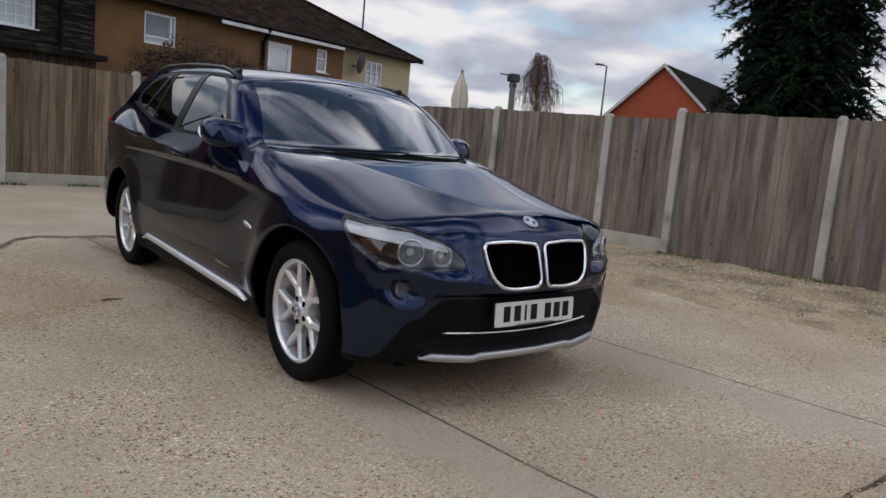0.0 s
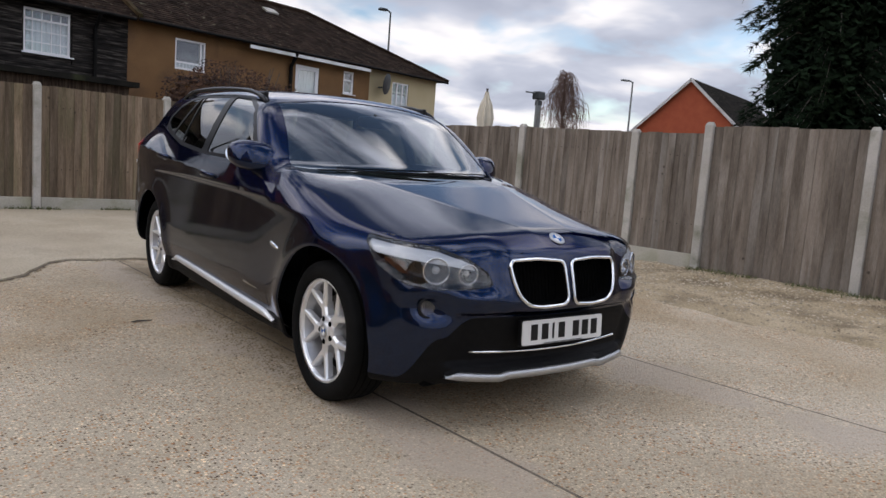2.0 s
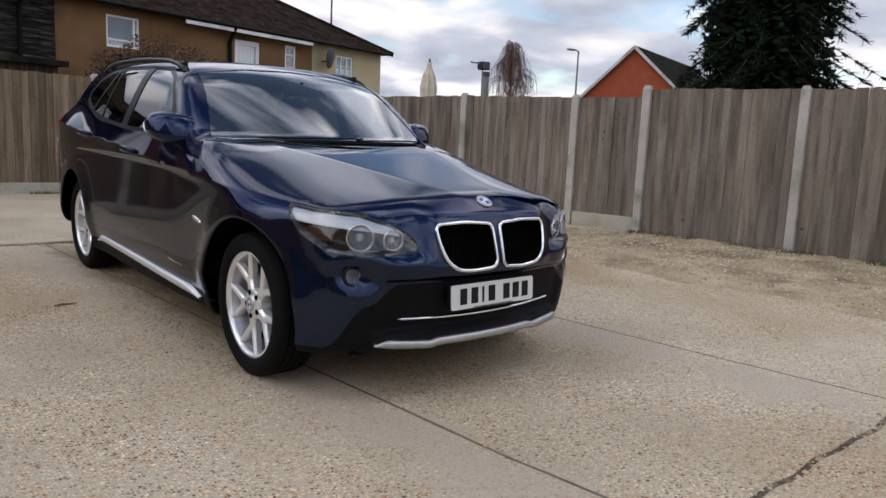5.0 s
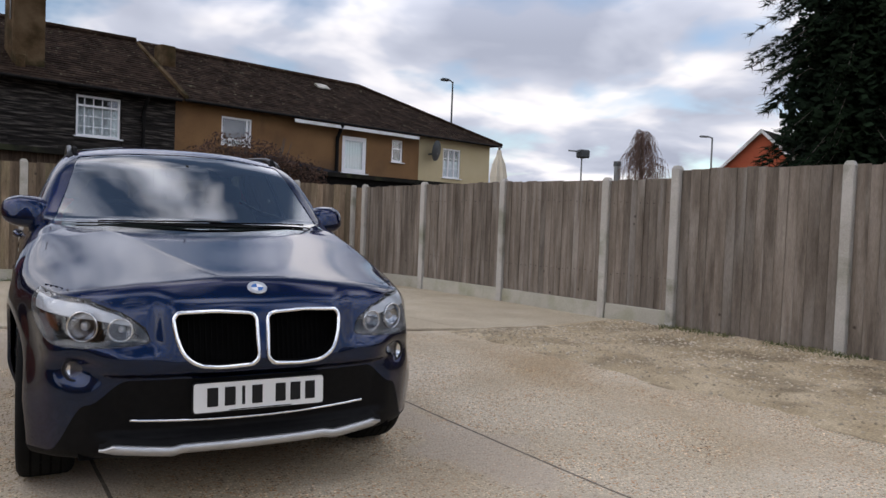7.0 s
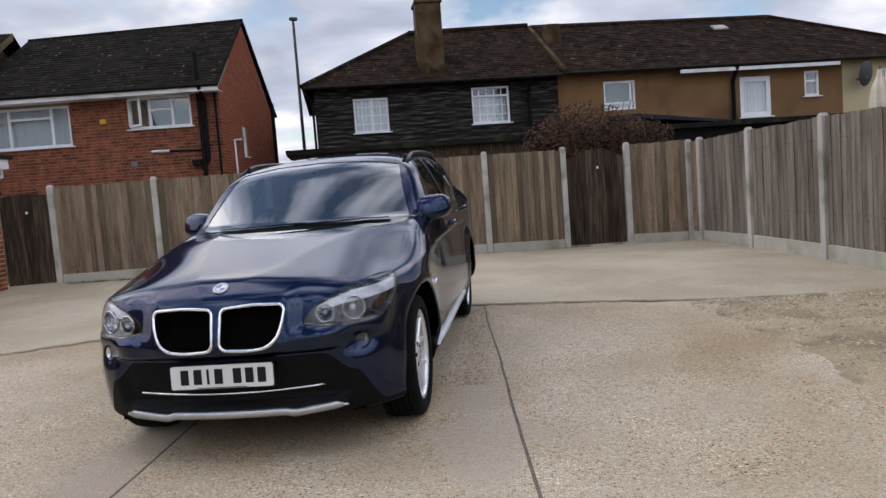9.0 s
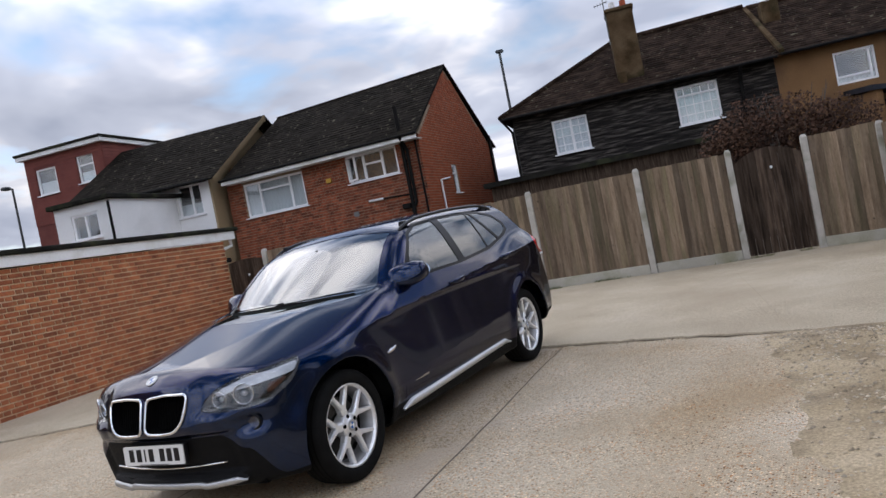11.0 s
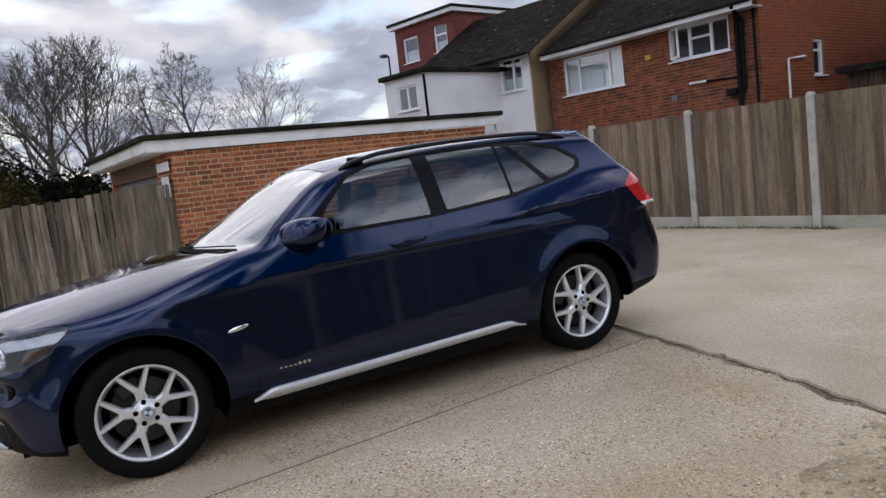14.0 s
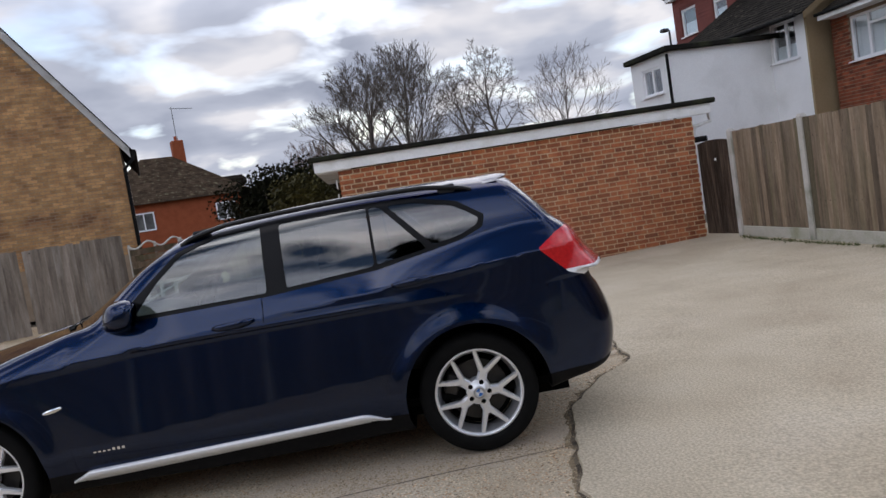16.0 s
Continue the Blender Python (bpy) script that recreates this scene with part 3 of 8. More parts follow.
yard = thing("ground_yard", "pale concrete yard of worn slabs with exposed pebbles", "pavement", kind="structure")
slab("west", [CRACK_W, JOINT_FRONT, JOINT_S0], 0.0035)
slab("under_car", [CRACK_M, JOINT_CAR, JOINT_S1, rev(JOINT_FRONT)], 0.0035)
slab("east", [CRACK_E, EDGE_GRAVEL, rev(JOINT_S2), rev(JOINT_CAR)], 0.0035)
slab("north_west", [rev(CRACK_W), [(-9.0, -1.9), (-9.5, 6.6), (1.72, 7.75)], rev(JOINT_BACK), rev(CRACK_E), rev(CRACK_M)], 0.009, M_YARD_SMOOTH, 0.016, "smoother pale concrete slab")
slab("north_east", [JOINT_BACK, [(1.72, 7.75), (4.6, 8.2), (5.15, 1.08)], rev(CRACK_F)], 0.009, M_YARD_SMOOTH, 0.016, "smoother pale concrete slab")
slab("south", [JOINT_S2, EDGE_GRAVEL_S, [(-12.0, -11.0), (-12.0, -3.6), (-9.2, -3.6)], rev(JOINT_S0), rev(JOINT_S1)], 0.016)



def joint_fill(points, wide, drop, rough_edge=0.0, mat=None):
    """Earth and grit lying in a joint, just under the slabs."""
    bm = bmesh.new()
    last = None
    for k, (x, y) in enumerate(points):
        a, b = points[max(0, k - 1)], points[min(len(points) - 1, k + 1)]
        d = Vector((b[0] - a[0], b[1] - a[1])).normalized()
        row = []
        for s in (-1, 1):
            w = wide * max(0.12, 1 + rough_edge * (noise.noise((x * 9, y * 9, s * 3.0)) + 0.7 * noise.noise((x * 33, y * 33, s * 5.0))))
            px, py = x - s * d.y * w, y + s * d.x * w
            row.append(bm.verts.new((px, py, gz(px, py) - drop + (0.004 if rough_edge else 0.0005) * noise.noise((px * 14, py * 14, 1)))))
        if last:
            bm.faces.new((last[0], last[1], row[1], row[0]))
        last = row
    for f in bm.faces:
        if f.normal.z < 0:
            f.normal_flip()
    part("joint_fill", bm, mat or M_JOINT, yard, "dark grit in a joint")


for points in (JOINT_CAR, JOINT_FRONT):
    joint_fill(points, 0.0105, 0.0004, mat=M_JOINT_FINE)
for points in (JOINT_S0, JOINT_S1, JOINT_S2):
    joint_fill(points, 0.018, 0.004)
joint_fill(JOINT_BACK, 0.034, -0.0145, mat=M_YARD_SMOOTH)
for points in (CRACK_W, CRACK_M, CRACK_E, CRACK_F):
    joint_fill(points, 0.034, -0.001, 1.9, mat=M_CRACK)
    joint_fill(points, 0.013, -0.0035, 1.6)

bm = bmesh.new()
R = [0, 3, 6, 9, 13, 20, 40, 90, 250, 900]
ring = [[bm.verts.new((r * math.cos(a), r * math.sin(a), (gz(r * math.cos(a), r * math.sin(a)) if r < 14 else 0.05) - 0.065)) for a in (2 * math.pi * k / 48 for k in range(48))] for r in R[1:]]
mid_v = bm.verts.new((0, 0, gz(0, 0) - 0.065))
for k in range(48):
    bm.faces.new((mid_v, ring[0][k], ring[0][(k + 1) % 48]))
    for a, b in zip(ring, ring[1:]):
        bm.faces.new((a[k], b[k], b[(k + 1) % 48], a[(k + 1) % 48]))
whole("ground", bm, M_EARTH, "dark earth under and beyond the yard", "ground", kind="structure")

# gravel strip along the fence
def gravel_rise(x, y, u):
    """How far the gravel lies above the yard, u metres in from its edge."""
    return max(-0.006, 0.010 * noise.noise((x * 5, y * 5, 0)) + 0.012 * noise.noise((x * 1.3, y * 1.3, 4)) + 0.026 * max(0.0, min(1.0, (u - 0.06) / 0.26)) - 0.004)


bm = bmesh.new()
strip_w = [X2, (3.24, 0.1), (3.42, -1.0), (3.60, -2.35), (3.72, -3.30), (4.0, -6.0), (4.6, -11.0)]
cols, last = 34, None
for k in range(220):
    y = 1.34 - 12.0 * k / 219
    for a, b in zip(strip_w, strip_w[1:]):
        if b[1] <= y <= a[1]:
            xw = a[0] + (b[0] - a[0]) * (y - a[1]) / (b[1] - a[1])
            break
    xe = 5.20 - 0.235 * (y - 0.67) * 0.9 + 0.25
    row = []
    for c in range(cols + 1):
        x = xw - 0.34 + (xe - xw + 0.34) * c / cols
        h = gravel_rise(x, y, x - xw + 0.34)
        row.append(bm.verts.new((x, y, gz(x, y) + h)))
    if last:
        for c in range(cols):
            bm.faces.new((last[c], row[c], row[c + 1], last[c + 1]))
    last = row
whole("gravel_strip", bm, M_GRAVEL, "muddy gravel strip beside the timber fence", "gravel", kind="structure", smooth=True)


# ---- fences ----
random.seed(11)
board_meshes = {}


def board_mesh(h, w, th, key, top=0.0):
    """A feather-edge board: one edge thinner than the other, slightly uneven ends."""
    k = (round(h, 2), round(w, 3), key, round(top, 2))
    if k not in board_meshes:
        bm = bmesh.new()
        vs = [bm.verts.new(p) for p in ((0, 0, 0), (w, 0, 0), (w, th * 0.45, 0), (0, th, 0), (0, 0, h), (w, 0, h + top), (w, th * 0.45, h + top), (0, th, h))]
        for q in ((0, 3, 2, 1), (4, 5, 6, 7), (0, 1, 5, 4), (1, 2, 6, 5), (2, 3, 7, 6), (3, 0, 4, 7)):
            bm.faces.new([vs[i] for i in q])
        me = bpy.data.meshes.new("board")
        bm.to_mesh(me)
        bm.free()
        board_meshes[k] = me
    return board_meshes[k]


def post(p, h, lean=(0, 0), turn=0.0):
    """Slotted concrete post with a weathered, chamfered top."""
    x, y = p
    bm = bmesh.new()
    s = 0.047
    box(bm, -s, s, -s, s, -0.3, h - 0.03, bevel=0.008)
    tip = [bm.verts.new((a * s * 0.92, b * s * 0.92, h - 0.031)) for a, b in ((-1, -1), (1, -1), (1, 1), (-1, 1))]
    peak = [bm.verts.new((a * s * 0.55, b * s * 0.55, h)) for a, b in ((-1, -1), (1, -1), (1, 1), (-1, 1))]
    bm.faces.new(peak)
    for k in range(4):
        bm.faces.new((tip[k], tip[(k + 1) % 4], peak[(k + 1) % 4], peak[k]))
    m = pose(x, y, gz(x, y), lean[0], lean[1], turn)
    return whole("fence_post", bm, M_POST, "pale weathered concrete fence post set in the ground", "fence post", m, "concrete fence posts")


def panel(a, b, zt, kick=0.2, mat=None, side=1, label="", lift=0.0, zt2=None, jag=0.006, w=0.098, category="fence", far=1, inset=0.055, gap=-0.012):
    """A run of upright boards between two posts, over a concrete gravel board."""
    mat = mat or M_BOARD
    a, b = Vector((*a, 0)), Vector((*b, 0))
    d = (b - a).normalized()
    a, b = a + d * inset, b - d * inset
    span = (b - a).length
    ang = math.degrees(math.atan2(d.y, d.x))
    base = thing("timber_fence", label or "weathered closeboard timber fence panel between concrete posts", category, pose(a.x, a.y, gz(a.x, a.y), 0, 0, ang), "closeboard fence panels")
    fall = gz(b.x, b.y) - gz(a.x, a.y)
    if kick:
        bm = bmesh.new()
        vs = [bm.verts.new(p) for p in ((0, -.02, -.1), (span, -.02, fall - .1), (span, .02, fall - .1), (0, .02, -.1), (0, -.02, kick), (span, -.02, kick + fall), (span, .02, kick + fall), (0, .02, kick))]
        for q in ((0, 3, 2, 1), (4, 5, 6, 7), (0, 1, 5, 4), (1, 2, 6, 5), (2, 3, 7, 6), (3, 0, 4, 7)):
            bm.faces.new([vs[i] for i in q])
        bmesh.ops.bevel(bm, geom=bm.edges[:], offset=0.006, segments=1, affect="EDGES")
        part("gravel_board", bm, M_KICK, base, "concrete gravel board")
    n = round(span / w)
    pitch = span / n
    za, zb = zt - gz(a.x, a.y), (zt2 or zt) - gz(a.x, a.y)
    heads = bmesh.new()
    for k in range(n):
        f = (k + 0.5) / n
        low = max(kick, 0.02) + fall * f + (0.0 if kick else random.uniform(0, 0.02))
        high = za + (zb - za) * f + random.uniform(-jag, jag)
        me = board_mesh(round(high - low, 2), pitch - gap, 0.018, 0)
        ob = new("board", me)
        if not me.materials:
            me.materials.append(mat)
        elif me.materials[0] is not mat:
            ob.data = me = me.copy()
            me.materials[0] = mat
        ob.parent = base
        ob.matrix_basis = pose(k * pitch, (-0.012 if side > 0 else 0.004) + 0.002 * (k % 2), low, random.uniform(-.25, .25), random.uniform(-.25, .25), 4.5 if side > 0 else -2.6)
        for z in (za * 0.25 + 0.135, za * 0.82 + 0.035) if kick else ():
            u, yn, zn = k * pitch + .055 + random.uniform(-.008, .008), (-0.0077 if side > 0 else -.0003) + .002 * (k % 2), z + random.uniform(-.012, .012)
            box(heads, u - .0045, u + .0045, yn - .0016, yn + .0145, zn - .005, zn + .005)
    if heads.verts:
        part("nail_heads", heads, M_NAIL, base, "dark rusty nail heads")["kind"] = "stuff"
    y_rail = sorted((0.022 * far, 0.055 * far))
    for z in (za * 0.25 + 0.1, za * 0.82):
        part("rail", boxed(0, span, *y_rail, z, z + 0.07), mat, base)
    return base


def arched_gate(a, b, z_side, z_mid, label):
    """A ledged gate of dark boards with a bowed top and strap hinges."""
    a, b = Vector((*a, 0)), Vector((*b, 0))
    d = (b - a).normalized()
    a, b = a + d * 0.06, b - d * 0.06
    span, ang = (b - a).length, math.degrees(math.atan2(d.y, d.x))
    g0 = gz(a.x, a.y)
    gate = thing("garden_gate", label, "gate", pose(a.x, a.y, g0, 0, 0, ang))
    n = 9
    for k in range(n):
        f0, f1 = k / n, (k + 1) / n
        h = [z_side + (z_mid - z_side) * math.sin(math.pi * f) ** 0.8 - g0 for f in (f0, f1)]
        bm = bmesh.new()
        x0, x1 = f0 * span + 0.002, f1 * span - 0.002
        y0 = 0.002 * (k % 2)
        vs = [bm.verts.new(p) for p in ((x0, y0 - .012, .05), (x1, y0 - .012, .05), (x1, y0 + .008, .05), (x0, y0 + .008, .05), (x0, y0 - .012, h[0]), (x1, y0 - .012, h[1]), (x1, y0 + .008, h[1]), (x0, y0 + .008, h[0]))]
        for q in ((0, 3, 2, 1), (4, 5, 6, 7), (0, 1, 5, 4), (1, 2, 6, 5), (2, 3, 7, 6), (3, 0, 4, 7)):
            bm.faces.new([vs[i] for i in q])
        part("board", bm, M_BOARD_DARK, gate)
    for z in (0.3, 1.3):
        part("ledge", boxed(0.01, span - 0.01, 0.014, 0.045, z, z + 0.1), M_BOARD_DARK, gate)
    part("ring_handle", boxed(span * .52, span * .52 + .035, -0.018, -0.0125, z_mid - g0 - .33, z_mid - g0 - .29, bevel=.006), M_CURTAIN, gate, "small pale ring handle")
    return gate


PA, PB, PC, PD, PE, PG1, PG2, PK = (-6.36, 6.02), (-4.66, 6.22), (-2.76, 6.34), (-0.95, 6.42), (0.75, 6.72), (2.04, 7.28), (3.10, 7.37), (4.06, 7.16)
P1, P2, P3, P4, P5, P6, P7, P8 = (4.20, 6.97), (4.47, 5.26), (4.765, 3.48), (4.96, 1.63), (5.06, 0.67), (5.44, -0.96), (5.84, -2.72), (6.25, -4.5)
back_posts = [(PA, 1.76), (PB, 1.77), (PC, 1.77), (PD, 1.76), (PE, 1.765), (PG1, 1.765), (PG2, 1.76), (PK, 1.72)]
for p, h in back_posts:
    post(p, h - gz(*p), turn=10)
side_posts = [(P1, 1.735), (P2, 1.745), (P3, 1.75), (P4, 1.715), (P5, 1.81), (P6, 1.80), (P7, 1.80), (P8, 1.80)]
for p, h in side_posts:
    post(p, h - gz(*p), turn=12)
for a, b in ((PA, PB), (PB, PC), (PC, PD), (PD, PE), (PE, PG1), (PG2, PK)):
    panel(a, b, 1.715, 0.17, M_BOARD_G, 1, "greenish-brown closeboard fence panel over a concrete gravel board")
arched_gate(PG1, PG2, 1.52, 1.69, "dark arched timber garden gate shut in the fence")
for a, b, za, zb in ((P1, P2, 1.69, 1.70), (P2, P3, 1.70, 1.71), (P3, P4, 1.71, 1.685), (P4, P5, 1.68, 1.68)):
    panel(a, b, za, 0.19, M_BOARD, -1, "grey-brown weathered closeboard fence panel over a concrete gravel board", zt2=zb)
for a, b in ((P5, P6), (P6, P7), (P7, P8)):
    panel(a, b, 1.77, 0.0, M_BOARD, -1, "tall grey-brown weathered fence panel with boards down to the grass")
# the fence goes on out of view
P9, P10, P11 = (6.7, -6.4), (7.1, -8.3), (7.5, -10.2)
for p in (P9, P10, P11):
    post(p, 1.8 - gz(*p), turn=12)
for a, b in ((P8, P9), (P9, P10), (P10, P11)):
    panel(a, b, 1.77, 0.0, M_BOARD, -1, "tall grey-brown weathered fence panel with boards down to the grass")
panel(PK, P1, 1.68, 0.17, M_BOARD_G, 1, "narrow closeboard fence panel closing the corner")
# dark gate between garage and back fence
arched_gate((-7.17, 5.77), PA, 1.60, 1.64, "dark plank gate shut beside the brick garage")
# old fence beside the garage
panel((-6.72, 0.02), (-6.95, -1.15), 1.62, 0.0, M_BOARD_OLD, 1, "old leaning grey timber fence with uneven boards", zt2=1.58, jag=0.03, w=0.105, far=-1, inset=0.0, gap=0.012)
panel((-6.95, -1.15), (-7.25, -2.35), 1.58, 0.0, M_BOARD_OLD, 1, "old leaning grey timber fence with uneven boards", zt2=1.50, jag=0.03, w=0.105, far=-1, inset=0.0, gap=0.012)
whole("gate_post", boxed(-.06, .06, -.06, .06, -.2, 1.52, bevel=.01), M_BOARD_DARK, "dark square timber gate post", "gate post", pose(-7.30, -2.42, gz(-7.3, -2.4), 0, 0, 10))


# ---- houses ----
random.seed(5)


def wall_mesh(u0, u1, z0, z1, holes, th=0.25, v=0.0):
    """A wall along u at depth v (v to v + th), with openings (u0, u1, z0, z1) cut through it."""
    us = sorted({u0, u1, *(h[0] for h in holes), *(h[1] for h in holes)})
    zs = sorted({z0, z1, *(h[2] for h in holes), *(h[3] for h in holes)})
    bm = bmesh.new()
    at = {}

    def vert(i, j, k):
        if (i, j, k) not in at:
            at[i, j, k] = bm.verts.new((us[i], v + th * k, zs[j]))
        return at[i, j, k]

    def solid(i, j):
        if not (0 <= i < len(us) - 1 and 0 <= j < len(zs) - 1):
            return False
        cu, cz = (us[i] + us[i + 1]) / 2, (zs[j] + zs[j + 1]) / 2
        return not any(h[0] < cu < h[1] and h[2] < cz < h[3] for h in holes)

    for i in range(len(us) - 1):
        for j in range(len(zs) - 1):
            if not solid(i, j):
                continue
            bm.faces.new((vert(i, j, 0), vert(i + 1, j, 0), vert(i + 1, j + 1, 0), vert(i, j + 1, 0)))
            bm.faces.new((vert(i, j, 1), vert(i, j + 1, 1), vert(i + 1, j + 1, 1), vert(i + 1, j, 1)))
            for di, dj, q in ((-1, 0, ((i, j), (i, j + 1))), (1, 0, ((i + 1, j + 1), (i + 1, j))), (0, -1, ((i + 1, j), (i, j))), (0, 1, ((i, j + 1), (i + 1, j + 1)))):
                if not solid(i + di, j + dj):
                    (a, b), (c, d) = q
                    bm.faces.new((vert(a, b, 0), vert(c, d, 0), vert(c, d, 1), vert(a, b, 1)))
    return bm


def window(house, u0, u1, z0, z1, v=0.0, mullions=(), transoms=(), bars=(0, 0), curtain=0.0, frame_mat=None, open_leaf=None, sill=True, fw=0.055):
    """A window set into an opening: frame, mullions, glazing bars, panes, sill and a dark panel for the dim room
    behind.
    """
    fm = frame_mat or M_UPVC
    w = part("window", boxed(u0, u1, v + 0.20, v + 0.215, z0, z1), M_ROOM, house, "dark panel coloured as the dimness of a room behind a white-framed window")
    bm = bmesh.new()
    f0, f1 = v + 0.03, v + 0.10
    box(bm, u0, u0 + fw, f0, f1, z0, z1)
    box(bm, u1 - fw, u1, f0, f1, z0, z1)
    box(bm, u0 + fw, u1 - fw, f0, f1, z0, z0 + fw)
    box(bm, u0 + fw, u1 - fw, f0, f1, z1 - fw, z1)
    part("frame", bm, fm, w, "white window frame")
    cuts = [u0, *mullions, u1]
    for c in mullions:
        part("mullion", boxed(c - 0.03, c + 0.03, f0 + 0.004, f1 - 0.004, z0 + fw, z1 - fw), fm, w)
    for a, b, z in transoms:
        part("transom", boxed(a, b, f0 + 0.006, f1 - 0.006, z - 0.025, z + 0.025), fm, w)
    nu, nz = bars
    for k in range(1, nu):
        c = u0 + (u1 - u0) * k / nu
        part("glazing_bar", boxed(c - 0.011, c + 0.011, f0 + 0.02, f1 - 0.02, z0 + fw, z1 - fw), fm, w)
    for k in range(1, nz):
        c = z0 + (z1 - z0) * k / nz
        part("glazing_bar", boxed(u0 + fw, u1 - fw, f0 + 0.022, f1 - 0.022, c - 0.011, c + 0.011), fm, w)
    for a, b in zip(cuts, cuts[1:]):
        part("pane", boxed(a + 0.02, b - 0.02, v + 0.062, v + 0.066, z0 + 0.03, z1 - 0.03), M_PANE, w)
    if curtain:
        bm = bmesh.new()
        n = 26
        prev = None
        for k in range(n + 1):
            u = u0 + 0.03 + (u1 - u0 - 0.06) * k / n
            y = v + 0.14 + 0.012 * math.sin(k * 2.1)
            cur = [bm.verts.new((u, y, z0 + 0.02)), bm.verts.new((u, y, z0 + 0.02 + (z1 - z0 - 0.04) * curtain))]
            if prev:
                bm.faces.new((prev[0], cur[0], cur[1], prev[1]))
            prev = cur
        part("net_curtain", bm, M_CURTAIN, w, "pale net curtain")
    if sill:
        part("sill", boxed(u0 - 0.06, u1 + 0.06, v - 0.07, v + 0.03, z0 - 0.028, z0), fm, w, "white window sill")
    if open_leaf:
        a, b, ang = open_leaf
        bm = bmesh.new()
        for s in ((0, b - a, -.025, .015, 0, .05), (0, b - a, -.025, .015, z1 - z0 - .13, z1 - z0 - .08), (0, .05, -.025, .015, .05, z1 - z0 - .13), (b - a - .05, b - a, -.025, .015, .05, z1 - z0 - .13)):
            box(bm, *s)
        leaf = part("casement", bm, fm, w, "white casement standing open")
        leaf.matrix_basis = pose(a, v + 0.0, z0 + 0.05, 0, 0, -ang)
    return w


def roof_slope(name, house, corners, mat, gauge=0.17, th=0.016, tile=0.22):
    """A tiled slope between (eave left, eave right, ridge right, ridge left): lapped courses of single tiles, joined."""
    el, er, rr, rl = (Vector(c) for c in corners)
    up = ((rl + rr) / 2 - (el + er) / 2)
    n = max(2, round(up.length / gauge))
    nrm = (er - el).cross(rl - el).normalized()
    verts, faces = [], []
    for k in range(n):
        f0, f1 = k / n, min(1.0, (k + 1.25) / n)
        a, b = el.lerp(rl, f0), er.lerp(rr, f0)
        c, d = er.lerp(rr, f1), el.lerp(rl, f1)
        m = max(1, round((b - a).length / tile))
        off = 0.5 * (k % 2)
        cuts = sorted({0.0, 1.0, *(min(1.0, max(0.0, (i + off) / m)) for i in range(m + 1))})
        for g0, g1 in zip(cuts, cuts[1:]):
            if g1 - g0 < 1e-4:
                continue
            g1 -= 0.012 * (g1 - g0)
            j = random.uniform(-0.004, 0.004)
            p, q = a.lerp(b, g0), a.lerp(b, g1)
            r, s = d.lerp(c, g1), d.lerp(c, g0)
            i0 = len(verts)
            verts += [p + nrm * (th + j), q + nrm * (th + j), r + nrm * 0.004, s + nrm * 0.004, p, q]
            faces += [(i0, i0 + 1, i0 + 2, i0 + 3), (i0 + 4, i0 + 5, i0 + 1, i0), (i0 + 5, i0 + 2, i0 + 1), (i0 + 4, i0, i0 + 3)]
    me = bpy.data.meshes.new(name)
    me.from_pydata([tuple(x) for x in verts], [], faces)
    me.materials.append(mat)
    ob = new(name, me)
    ob.parent = house
    ob["kind"] = "stuff"
    # the deck under the tiles
    bm = bmesh.new()
    vs = [bm.verts.new(p - nrm * 0.02) for p in (el, er, rr, rl)]
    bm.faces.new(vs if (rr - rl).length > 1e-3 else vs[:3])
    part("roof_deck", bm, mat, house)
    return ob


